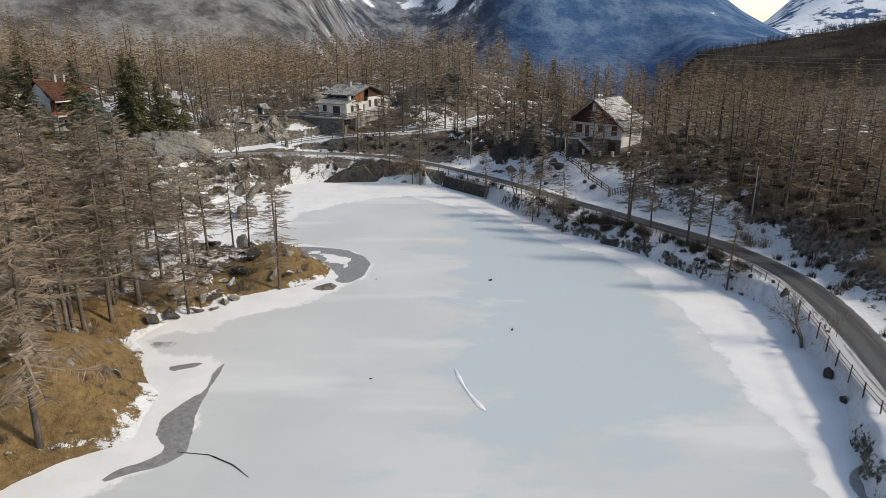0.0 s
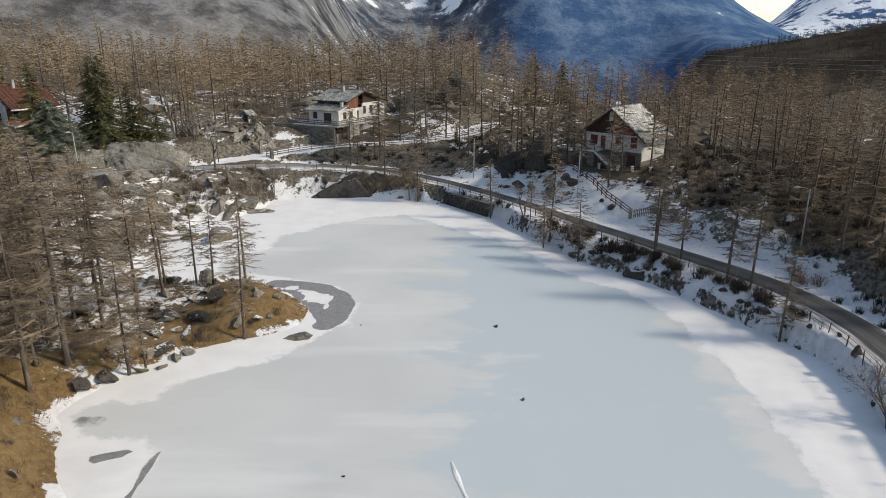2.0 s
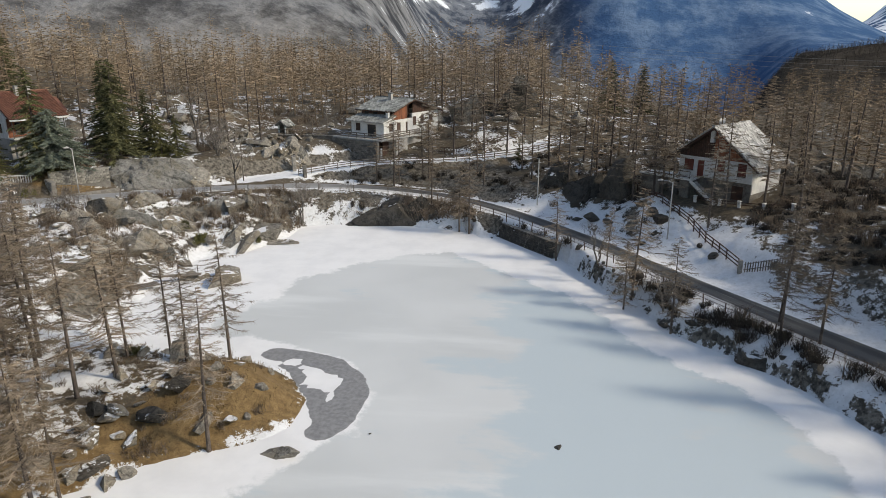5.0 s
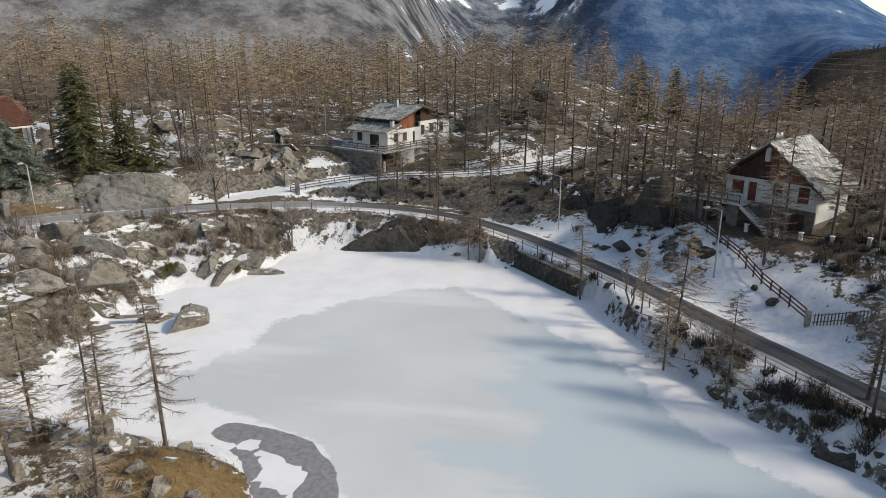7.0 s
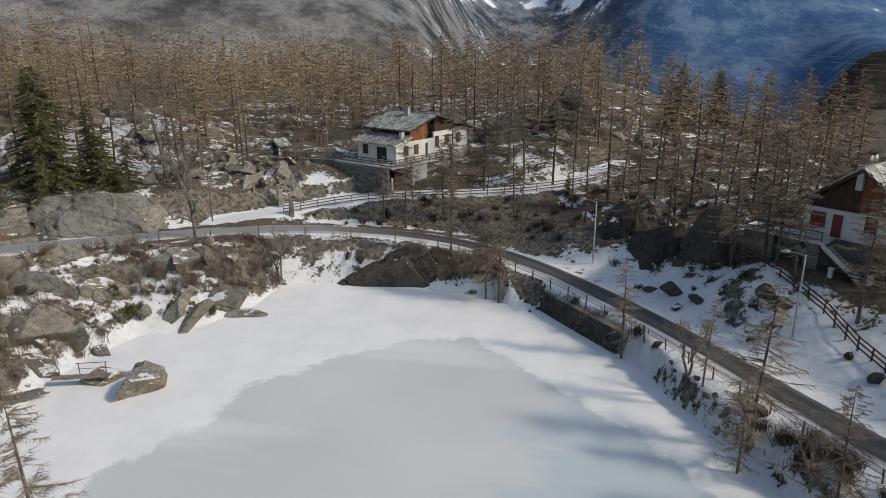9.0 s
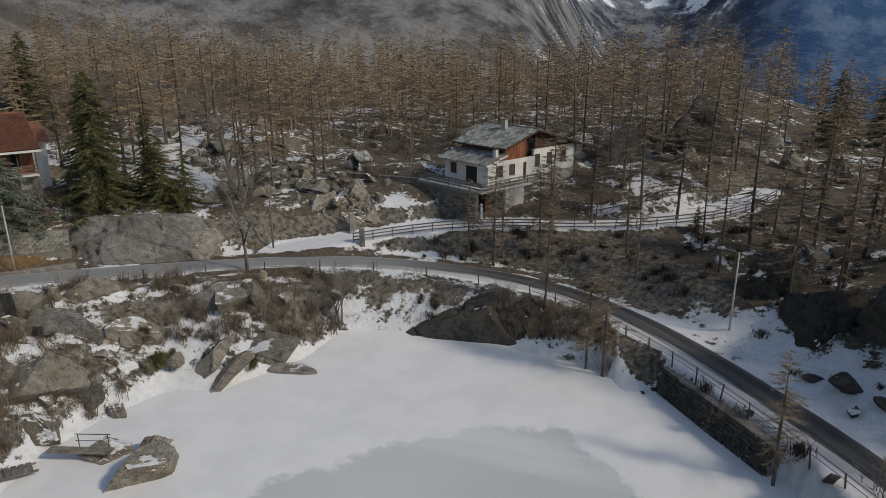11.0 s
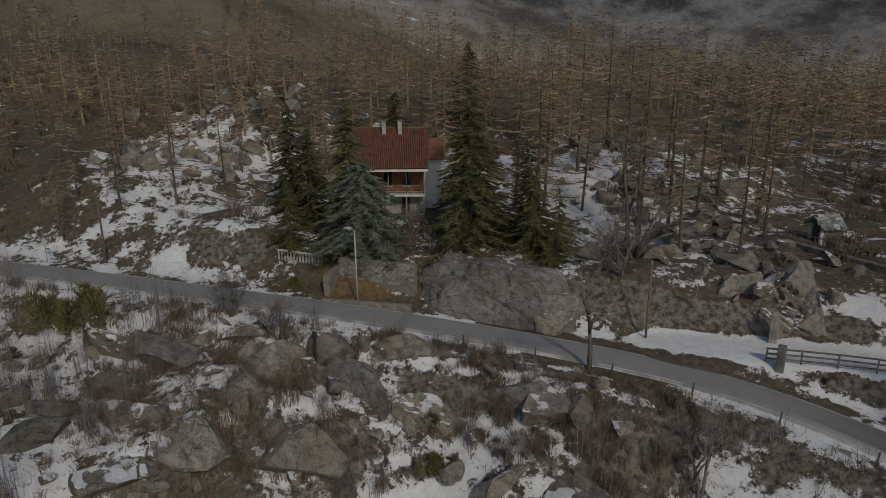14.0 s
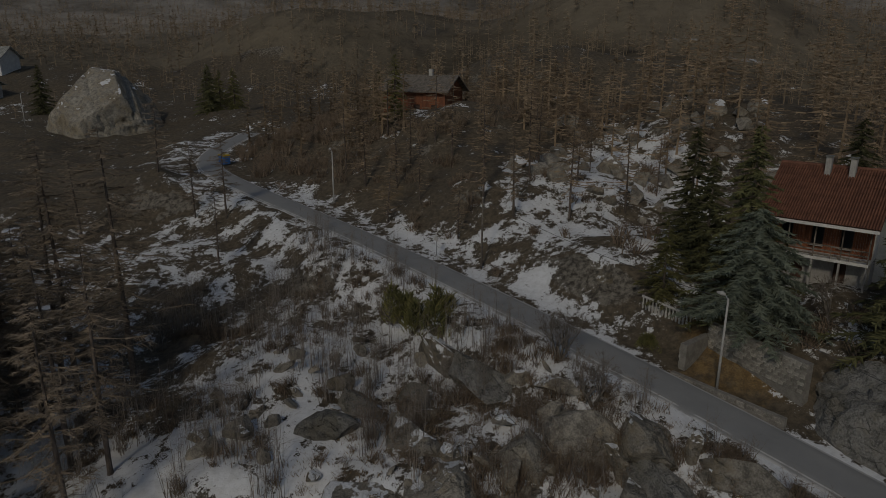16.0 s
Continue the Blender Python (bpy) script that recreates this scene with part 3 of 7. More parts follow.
def height(x, y):
    x, y = np.asarray(x, dtype=float), np.asarray(y, dtype=float)
    dl = shore_gap(x, y)
    dr, zr, _ = along(ROAD, x, y)
    dd, zd, _ = along(DRIVE, x, y)
    top, weight = np.zeros_like(x), np.full_like(x, 1e-9)
    for px, py, pz in SPOTS + HILLS + ROAD[::8]:
        w = 1.0 / (((x - px) ** 2 + (y - py) ** 2) + 30.0) ** 1.7
        top, weight = top + w * pz, weight + w
    z = top / weight
    rough = smooth01(dr, 2.5, 8) * smooth01(dd, 2, 6) * smooth01(dl, 0.3, 6)
    z = z + rough * (5.0 * fbm(x / 22, y / 22, 41, 4) + 2.2 * np.abs(fbm(x / 7, y / 7, 47, 4)))
    z = z * smooth01(dl, -0.5, 7.5) + smooth01(dl, -0.3, 2.5) * 0.22
    steep = 1 - smooth01(along([(0.0, 119.9), (3.5, 115.2), (7.0, 110.8)], x, y)[0], 1.5, 4.0)
    z = zr + (z - zr) * smooth01(dr, 2.6, 8.0 - 4.7 * steep)
    z = zd + (z - zd) * smooth01(dd, 1.8, 4.0)
    z = np.where(dl < 0.3, np.minimum(z, 0.18 * smooth01(dl, -0.4, 0.3) - 0.9 * smooth01(-dl, 0.0, 2.0) + 0.02), z)
    return z + far_land(x, y)


def ground_z(x, y):
    return float(height(np.array([x]), np.array([y]))[0])


def stations(lo, hi, step, reach, grow):
    mid = list(np.arange(lo, hi + step / 2, step))
    s, a, b = step, mid[0], mid[-1]
    left, right = [], []
    while b < hi + reach:
        s *= grow
        a, b = a - s, b + s
        left.append(a), right.append(b)
    return np.array(left[::-1] + mid + right)


def build_ground():
    xs, ys = stations(-112, 58, 0.52, 4150, 1.06), stations(28, 172, 0.52, 4150, 1.06)
    gx, gy = np.meshgrid(xs, ys)
    x, y = gx.ravel(), gy.ravel()
    z = height(x, y)
    nx, ny = len(xs), len(ys)
    i = (np.arange(ny - 1)[:, None] * nx + np.arange(nx - 1)[None, :]).ravel()
    loops = np.stack([i, i + 1, i + nx + 1, i + nx], 1)
    me = bulk("ground", np.stack([x, y, z], 1), np.full(len(i), 4), loops.ravel(), GROUND, True)
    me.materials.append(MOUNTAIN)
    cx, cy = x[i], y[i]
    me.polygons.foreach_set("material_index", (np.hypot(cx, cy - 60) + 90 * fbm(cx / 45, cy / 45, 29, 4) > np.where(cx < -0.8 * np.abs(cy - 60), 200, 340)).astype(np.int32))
    dl = shore_gap(x, y)
    dr, _, _ = along(ROAD, x, y)
    dd, _, _ = along(DRIVE, x, y)
    r, az = np.hypot(x, y - 60), np.degrees(np.arctan2(x, y - 60))
    gz = z.reshape(ny, nx)
    sy, sx = np.gradient(gz, ys, xs)
    slope = np.hypot(sx, sy).ravel()
    headland = smooth01(-beyond([(-60, 22), (-16, 22), (-9, 76), (-24, 80), (-36, 74), (-60, 66)], x, y), -3, 3)
    inlet = smooth01(-beyond([(-60, 78), (-26, 78), (-26, 128), (-4, 128), (-4, 117), (-45, 117), (-58, 104)], x, y), -3, 3)
    snow = 0.36 + 0.0 * x
    snow = snow + 0.03 * headland + 0.17 * inlet * (1 - smooth01(slope, 0.5, 1.0)) - 0.25 * smooth01(slope, 0.45, 1.1)
    meadow = smooth01(-beyond([(-44, 24), (-22, 26), (-20.5, 44), (-23, 50), (-27.5, 55), (-25.5, 60), (-19.5, 64.5), (-12, 72), (-15, 78), (-20, 75), (-26, 66), (-33, 58), (-36, 40)], x, y), -1.5, 2.5)
    snow = snow + 0.42 * (1 - smooth01(dl, 0.4, 2.4)) * (1 - 0.5 * smooth01(x, 0, 10)) * (1 - 0.75 * meadow) - 0.22 * meadow
    snow = snow + 0.30 * (1 - smooth01(np.abs(dr - 2.6), 0.5, 1.6)) * smooth01(x, -70, -20) + 0.16 * (1 - smooth01(dr, 4, 9))
    snow = snow + 0.55 * (1 - smooth01(dd, 1.7, 2.6))
    glade = np.exp(-(((x + 68) / 14) ** 2 + ((y - 132) / 16) ** 2)) + np.exp(-(((x + 88) / 14) ** 2 + ((y - 104) / 12) ** 2)) + np.exp(-(((x - 27) / 8) ** 2 + ((y - 103) / 7) ** 2))
    glade = glade + 1.6 * np.exp(-(((x + 30.5) / 2.6) ** 2 + ((y - 140.8) / 2.2) ** 2))
    glade = glade + np.exp(-(((x - 1) / 11) ** 2 + ((y - 151) / 5) ** 2))
    glade = glade + np.exp(-(((x + 97) / 15) ** 2 + ((y - 109) / 12) ** 2)) + 0.8 * np.exp(-(((x + 55) / 9) ** 2 + ((y - 140) / 10) ** 2))
    snow = snow + 0.25 * glade - 0.02 * smooth01(r, 90, 130) - 0.12 * smooth01(r, 190, 300)
    flat = smooth01(-beyond([(-78, 72), (-62, 58), (-40, 70), (-38, 90), (-60, 98), (-68, 92)], x, y), -3, 3)
    snow = snow + 0.05 * flat - 0.14 * smooth01(-x, 72, 92)
    embankment = smooth01(-beyond([(-36, 130), (-24, 133.5), (-6, 132.5), (4, 127), (9, 130), (0, 142), (-20, 138)], x, y), -1, 2)
    snow = snow - 0.5 * embankment * smooth01(dd, 2.0, 2.8) * smooth01(dr, 2.8, 5)
    snow = snow + 0.08 * smooth01(-beyond([(-33, 118), (-33, 127), (-12, 130), (-12, 123), (-27, 121)], x, y), -1, 1.5)
    snow = snow + 0.16 * smooth01(x, -4, 4) * (1 - smooth01(dr, 6, 9)) * smooth01(dl, 6, 8)
    eastern = smooth01(x, -6, 4) * smooth01(dl, 0.4, 1.2) * (1 - smooth01(dr, 3.2, 4.5) * (dl > 9))
    snow = snow - 0.06 * eastern * (dl < 9) + 0.2 * smooth01(-beyond([(18, 122), (22, 122), (29, 98), (24, 97), (19, 112)], x, y), -1, 1)
    verge = (1 - smooth01(np.abs(dr - 3.2), 0.6, 1.5)) * (1 - smooth01(x, 2, 10)) * smooth01(x, -62, -40) * (dl < dd)
    snow = snow - 0.42 * verge
    upper = (1 - smooth01(dr, 2.5, 3.6)) * smooth01(x, -52, -45) * (1 - smooth01(x, -10, -2)) * (dl >= dd)
    snow = snow * (1 - 0.66 * upper)
    snow = snow + 0.14 * smooth01(x, -4, 2) * smooth01(dl, 0.5, 2) * (1 - smooth01(dr, 5, 10)) * smooth01(60 - np.abs(y - 90), 0, 12)
    snow = snow - 0.14 * smooth01(x, 30, 40) * smooth01(dr, 4, 8)
    yard = smooth01(-beyond([(17, 122), (23, 126), (34, 113), (32, 106), (25, 111), (21, 115)], x, y), -1, 1.5)
    snow = snow - 0.45 * yard
    snow = snow - 0.35 * np.exp(-(((x + 55.5) / 6) ** 2 + ((y - 110.8) / 4.5) ** 2))
    snow = snow + 0.2 * smooth01(-beyond([(-46, 68), (-23, 71), (-18, 78.5), (-30, 82), (-46, 84)], x, y), -2, 2)
    far = smooth01(r, 320, 420)
    left = smooth01(-az, 6, 14)
    lump = fbm(x / 320, y / 320, 71, 2)
    crest = 0.12 + 0.45 * smooth01(z, 180, 460) + 0.3 * left * lump
    crest = np.where((az > -12) & (az < 8), 0.2 + 0.7 * smooth01(z, 60, 260), crest)
    crest = np.where((az >= 4) & (az < 60), 0.02 + 0.55 * smooth01(z, 90, 230), crest)
    crest = np.where(r > 3000, np.where(az > 20, 0.62 + 0.5 * fbm(x / 420, y / 420, 77, 2), crest), crest)
    snow = snow * (1 - far) + far * crest
    # blue by bearing and distance: the mask of the painted haze
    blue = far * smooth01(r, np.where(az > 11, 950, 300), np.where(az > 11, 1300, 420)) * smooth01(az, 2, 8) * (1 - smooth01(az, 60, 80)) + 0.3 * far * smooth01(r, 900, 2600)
    grass = np.clip(headland * 0.45 + 0.5 * meadow + 0.35 * np.exp(-(((x + 30) / 16) ** 2 + ((y - 160) / 10) ** 2)) + 0.6 * np.exp(-(((x + 56) / 9) ** 2 + ((y - 111) / 6) ** 2))
                    + 0.4 * np.exp(-(((x + 86) / 10) ** 2 + ((y - 78) / 12) ** 2)), 0, 1)
    rock = np.clip(0.5 * embankment + smooth01(slope, 0.5, 0.95) * (1 - 0.8 * headland) + 0.32 * inlet + 0.5 * verge, 0, 1)
    # wood masks the eastern hill for its bare cover and its painted shade
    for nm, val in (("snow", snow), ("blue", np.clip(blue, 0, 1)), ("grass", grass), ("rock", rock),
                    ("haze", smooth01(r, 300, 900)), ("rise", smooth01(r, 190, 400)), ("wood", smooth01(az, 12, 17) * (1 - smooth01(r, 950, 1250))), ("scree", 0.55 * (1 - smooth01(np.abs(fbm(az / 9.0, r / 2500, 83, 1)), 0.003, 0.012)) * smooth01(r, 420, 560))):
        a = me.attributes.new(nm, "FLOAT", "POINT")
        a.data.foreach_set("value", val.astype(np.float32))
    return tagged(new("ground", me), "rocky brown alpine ground with patches of melting snow", "ground", kind="structure")


build_ground()

# ---- frozen lake ----
INNER = [(22, -20), (23.2, 30), (23.8, 55), (23.6, 64), (22.5, 72), (21.5, 77), (18.5, 80.5), (13.2, 87), (10.6, 94), (7.4, 98.8), (3.5, 102.5), (-1, 107), (-6.4, 111.8), (-11.8, 110.5), (-17.9, 104.5),
         (-22.2, 100), (-22.6, 95), (-25.2, 90.5), (-26.5, 84.5), (-21, 85), (-15.5, 83), (-10.5, 79.8), (-8.6, 75.5), (-8.6, 71), (-11.2, 68.2), (-12.2, 65.6), (-14.4, 63.7), (-17.7, 61.4),
         (-20.6, 58.4), (-21.6, 56.6), (-24.6, 56.2), (-26.2, 54.3), (-24.8, 51.6), (-22.4, 50.7), (-20.2, 51.6), (-18.4, 50), (-18.3, 45.8), (-17.6, 41.7), (-17.1, 37.4), (-19.2, 35.6), (-22, 32.5), (-28, 20), (-24, -20)]


def build_ice():
    xs, ys = np.arange(-41, 35.1, 0.6), np.arange(-28, 127.1, 0.6)
    gx, gy = np.meshgrid(xs, ys)
    x, y = gx.ravel(), gy.ravel()
    dl = beyond(SHORE, x, y)
    nx = len(xs)
    i = (np.arange(len(ys) - 1)[:, None] * nx + np.arange(nx - 1)[None, :]).ravel()
    i = i[dl[i] < 1.4]
    loops = np.stack([i, i + 1, i + nx + 1, i + nx], 1)
    snow_d = beyond(INNER, x, y)
    z = 0.05 * smooth01(snow_d, -0.5, 1.5) + 0.05 * fbm(x / 3, y / 3, 3)
    me = bulk("lake_ice", np.stack([x, y, z], 1), np.full(len(i), 4), loops.ravel(), ICE, True)
    ring = np.minimum(along([(-18.2, 81.6), (-15.4, 81.2), (-12.8, 80.2), (-10.9, 78.0), (-10.1, 75.2), (-10.2, 72.4), (-11.0, 70.3)], x, y)[0] / 1.25,
                      along([(-16.6, 79.4), (-14.6, 77.4), (-12.7, 75.0), (-11.6, 72.0)], x, y)[0] / 0.8)
    strip = beyond([(-18.2, 50.1), (-18.0, 45.9), (-17.7, 42.0), (-17.1, 39.5), (-16.9, 37.2), (-17.8, 36.2), (-19.9, 35.0), (-21.4, 33.8), (-20.3, 35.9), (-19.0, 36.6),
                    (-18.0, 37.7), (-19.7, 39.5), (-20.0, 41.5), (-19.4, 43.8), (-18.5, 45.6), (-18.7, 49.6)], x, y)
    moat = np.minimum(np.minimum(ring, 1.0 + strip * 1.3), 0.45 + along([(-22.0, 49.2), (-20.4, 49.9)], x, y)[0] / 0.8)
    moat = moat + 0.7 * fbm(x / 3.0, y / 3.0, 63, 4)
    pool = np.hypot((x + 24.8) / 2.6, (y - 53.5) / 2.2)
    floe = np.minimum(np.hypot((x + 12.7) / 1.5, (y - 77.2) / 1.25), np.hypot((x + 16.2) / 0.8, (y - 80.3) / 0.5))
    moat = np.minimum(moat, np.hypot((x - 26.6) / 2.2, (y - 33.2) / 2.8) + 0.5 * fbm(x / 3.0, y / 3.0, 65, 4))
    dark = np.clip(1.5 - moat, 0, 1) * smooth01(floe, 0.75, 1.25)
    dark = np.maximum(dark, 0.47 * np.clip(1.4 - pool, 0, 1))
    snow = np.clip(0.5 + snow_d * 0.22, 0, 1)
    snow = np.maximum(snow, 1 - smooth01(floe, 0.8, 1.3))
    wet = smooth01(x, -8, 10) * (1 - smooth01(x, 18, 26)) * smooth01(y, 20, 50)
    for nm, val in (("snow", snow), ("dark", dark), ("wet", wet)):
        a = me.attributes.new(nm, "FLOAT", "POINT")
        a.data.foreach_set("value", val.astype(np.float32))
    return tagged(new("water", me), "frozen lake with grey-white ice and a snowy rim", "lake ice", kind="structure")


build_ice()

# ---- road ----
def ribbon(name, line, half, lift, material, wet=None):
    pts = [Vector((p[0], p[1])) for p in line]
    fine = []
    for p, q in zip(line[:-1], line[1:]):
        n = max(1, int(math.hypot(q[0] - p[0], q[1] - p[1]) / 1.0))
        fine += [tuple(a + (b - a) * k / n for a, b in zip(p, q)) for k in range(n)]
    fine.append(line[-1])
    lanes = (-1.0, -0.86, -0.5, 0.0, 0.5, 0.86, 1.0)
    vs, fs, across, wets, runs, sides = [], [], [], [], [], []
    for k, p in enumerate(fine):
        a, b = fine[max(k - 1, 0)], fine[min(k + 1, len(fine) - 1)]
        d = Vector((b[0] - a[0], b[1] - a[1])).normalized()
        for u in lanes:
            wide = half * (1 + 0.36 * float(smooth01(np.array(p[0]), 16.0, 34.0)))
            vs.append((p[0] + d.y * u * wide, p[1] - d.x * u * wide, p[2] + lift + 0.04 * (1 - u * u) - (0.12 if abs(u) == 1 else 0)))
            across.append(abs(u)), wets.append(wet(p[0], p[1]) if wet else 0.0), runs.append(float(k)), sides.append(u)
    w = len(lanes)
    for k in range(len(fine) - 1):
        fs += [(k * w + j, k * w + j + 1, (k + 1) * w + j + 1, (k + 1) * w + j) for j in range(w - 1)]
    me = mesh_of(name, vs, fs, material, True)
    for nm, val in (("across", across), ("wet", wets), ("run", runs), ("side", sides)):
        me.attributes.new(nm, "FLOAT", "POINT").data.foreach_set("value", val)
    return me


road = new("road", ribbon("road", ROAD, 1.75, 0.10, ASPHALT, lambda x, y: float(smooth01(np.array(x), -33.0, -14.0))))
tagged(road, "narrow grey asphalt road with slush along its edges", "road", kind="structure")

# ---- larches ----
def twig_mesh(name, starts, ends, widths, material, tips=0.3):
    """Thin tapered blades, each from a start to an end, turned at random about its length."""
    a, b = np.asarray(starts), np.asarray(ends)
    d = b - a
    side = np.cross(d, rng.normal(size=d.shape))
    side /= np.linalg.norm(side, axis=1, keepdims=True) + 1e-9
    w = np.asarray(widths)[:, None] * 0.5
    w = w * (1.0 + tips * 0.7)
    v = np.stack([a - side * w, a + side * w, b + (b - a) * 0.08], 1).reshape(-1, 3)
    n = len(a)
    return bulk(name, v, np.full(n, 3), np.arange(3 * n), material)


def larch_shapes(h, boughs, twigs, thick, spread=0.2, bare=0.22):
    """Trunk outline and the starts, ends and widths of boughs and twigs of a leafless larch of height h."""
    lean = rng.normal(size=2) * 0.015 * h
    def stem(z):
        s = z / h
        return np.array([lean[0] * s * s + 0.04 * math.sin(5 * s + lean[0] * 9), lean[1] * s * s + 0.04 * math.sin(4 * s + 1), z])
    trunk = Shape().tube([stem(h * s) - np.array([0, 0, 0.4 if s == 0 else 0]) for s in (0, 0.04, 0.3, 0.6, 0.85, 1.0)],
                         [h * 0.0165, h * 0.0125, h * 0.010, h * 0.0065, h * 0.003, 0.01], 7)
    st, en, wd = [], [], []
    for k in range(boughs):
        s = bare + (1 - bare) * ((k + rng.random()) / boughs) ** 0.85
        s = min(s, 0.99)
        base, az = stem(h * s), rng.random() * 2 * math.pi
        ln = h * spread * ((1 - s) ** 0.6) * (0.35 + 0.9 * rng.random()) + 0.2
        if s < bare + 0.08:
            ln *= 0.6
        out = np.array([math.cos(az), math.sin(az), 0])
        droop = -0.12 - 0.25 * rng.random() * (1 - s)
        mid, tip = base + out * ln * 0.55 + np.array([0, 0, droop * ln * 0.5]), base + out * ln + np.array([0, 0, droop * ln * 0.6 + 0.05 * ln])
        bw = max(0.022 * ln, 0.02) * thick
        st += [base, mid]; en += [mid, tip]; wd += [bw * 1.3, bw * 0.9]
        for j in range(twigs):
            u = 0.15 + 0.85 * rng.random()
            p = base + (mid - base) * (u / 0.55) if u < 0.55 else mid + (tip - mid) * ((u - 0.55) / 0.45)
            side = np.array([-out[1], out[0], 0]) * (1 if rng.random() < 0.5 else -1)
            tl = ln * (0.12 + 0.2 * rng.random()) * (1.15 - 0.5 * u) + 0.12
            e = p + tl * (side * (0.5 + 0.5 * rng.random()) + out * (0.2 + 0.6 * rng.random()) + np.array([0, 0, -0.5 + 0.55 * rng.random()]))
            st.append(p); en.append(e); wd.append((0.012 + 0.012 * rng.random()) * thick)
    return trunk, np.array(st), np.array(en), np.array(wd)


LARCHES, FAR_LARCHES, BULK_LARCHES = [], [], []
for h, sp in ((13.5, 0.19), (12, 0.21), (10.5, 0.2), (14.5, 0.18), (9, 0.22), (11.5, 0.17), (12.8, 0.23)):
    trunk, st, en, wd = larch_shapes(h, 88, 50, 1.45, sp * 1.45)
    LARCHES.append((h, mesh_of("trunk", trunk.v, trunk.f, LARCH_BARK, True), twig_mesh("crown", st, en, wd, NEAR_TWIG)))
for h, sp in ((13, 0.22), (11.5, 0.23), (14, 0.21), (10, 0.25), (12.5, 0.24)):
    trunk, st, en, wd = larch_shapes(h, 60, 20, 2.4, sp * 1.15, 0.15)
    FAR_LARCHES.append((h, mesh_of("trunk", trunk.v, trunk.f, LARCH_BARK, True), twig_mesh("crown", st, en, wd, LARCH_TWIG)))
    trunk, st, en, wd = larch_shapes(h, 50, 16, 3.2, sp * 1.15, 0.12)
    BULK_LARCHES.append((h, st, en, wd))


def grow_larch(x, y, tall, kinds, label, group):
    h, trunk, crown = kinds[int(rng.integers(len(kinds)))]
    k = tall / h
    m = Matrix.LocRotScale((x, y, ground_z(x, y) - 0.1), Euler((rng.normal() * 0.02, rng.normal() * 0.02, rng.random() * 6.28)), Vector((k * (0.9 + 0.2 * rng.random()),) * 2 + (k,)))
    tree = thing("larch_tree", label, "tree", m, group)
    share("trunk", trunk, tree, Matrix.Identity(4))
    share("crown", crown, tree, Matrix.Identity(4))


# single larches along the water and the road: place and height
SHORE_LARCHES = [(-36, 66, 16), (-39.5, 62.5, 17), (-38, 70.5, 15), (-41.5, 67, 16), (-44, 72, 15), (-34.8, 75, 13), (-37.2, 78, 13), (-42, 76.5, 14), (-46.5, 66.5, 16), (-33, 67.8, 15),
                 (-29.6, 66.2, 14), (-28, 69.5, 12), (-26.1, 37.5, 18), (-17.6, 67.3, 11.5), (-31.8, 70.9, 14), (-25.0, 60.5, 11), (-28.1, 76, 10), (-25.7, 78.2, 10), (-24.1, 61.5, 9), (-31.8, 61.7, 18), (-29.3, 59.8, 18.5),
                 (-33.2, 63.5, 17), (-30.5, 50.5, 17), (-33, 46, 17), (-30.2, 56, 16), (-35, 52, 18), (-31, 58.5, 11), (-28.6, 41.5, 12), (-20.2, 77.2, 11.5), (-23.0, 75.6, 9), (-26.8, 72.5, 12), (-29.5, 44, 13)]
BANK_LARCHES = [(-8.5, 143.8, 14), (-3.5, 149.0, 15), (-6.0, 153.5, 15), (0.5, 146.8, 13), (3.5, 154.5, 16), (-12.2, 140.0, 12), (24.5, 85.2, 11), (27.1, 83.8, 10.5), (29.4, 76.6, 12), (31.5, 76, 12), (13.2, 95, 8), (16.6, 89.5, 9.5), (14.4, 97.5, 12), (7.3, 110, 9.5), (12.3, 102.5, 7), (25.5, 88.1, 13),
                (30.4, 67, 9), (24.4, 108.6, 11), (30.8, 110.4, 13), (33.6, 112.5, 13), (20.6, 117.0, 12), (27.0, 111.8, 12), (19.8, 117.5, 12), (21.2, 113.9, 10), (33.5, 107, 12), (17.6, 119.8, 11), (-4.2, 120.8, 12), (-5.6, 121.6, 10), (-10.2, 126.5, 10), (-17.2, 134.6, 11.5), (-13, 137, 10)]
for x, y, tall in SHORE_LARCHES:
    grow_larch(x, y, tall, LARCHES, "leafless brown larch with thin twigs on the headland", "larches on the headland")
for x, y, tall in BANK_LARCHES:
    grow_larch(x, y, tall, LARCHES, "leafless larch with bare trunk on the snowy bank", "larches on the bank")


HOUSE_PLOTS = [(-21, 150, 13), (-66, 117, 9.5), (28, 117, 9), (-110, 82, 9), (-40.4, 151.7, 3.5), (-49, 119, 8), (-62, 111, 7)]


def clear_of(x, y, gap_road=3.6):
    p = np.array([x]), np.array([y])
    return (float(beyond(SHORE, *p)[0]) > 1.5 and float(along(ROAD, *p)[0][0]) > gap_road and float(along(DRIVE, *p)[0][0]) > 3.0
            and all(math.hypot(x - a, y - b) > c for a, b, c in HOUSE_PLOTS))


def scatter(count, region, gap, tries=40):
    """Places within an outline, no two nearer than gap."""
    xs, ys = [p[0] for p in region], [p[1] for p in region]
    got = []
    for _ in range(count * tries):
        x, y = rng.uniform(min(xs), max(xs)), rng.uniform(min(ys), max(ys))
        if not inside(region, np.array([x]), np.array([y]))[0] or not clear_of(x, y):
            continue
        if all((x - a) ** 2 + (y - b) ** 2 > gap * gap for a, b in got):
            got.append((x, y))
            if len(got) >= count:
                break
    return got


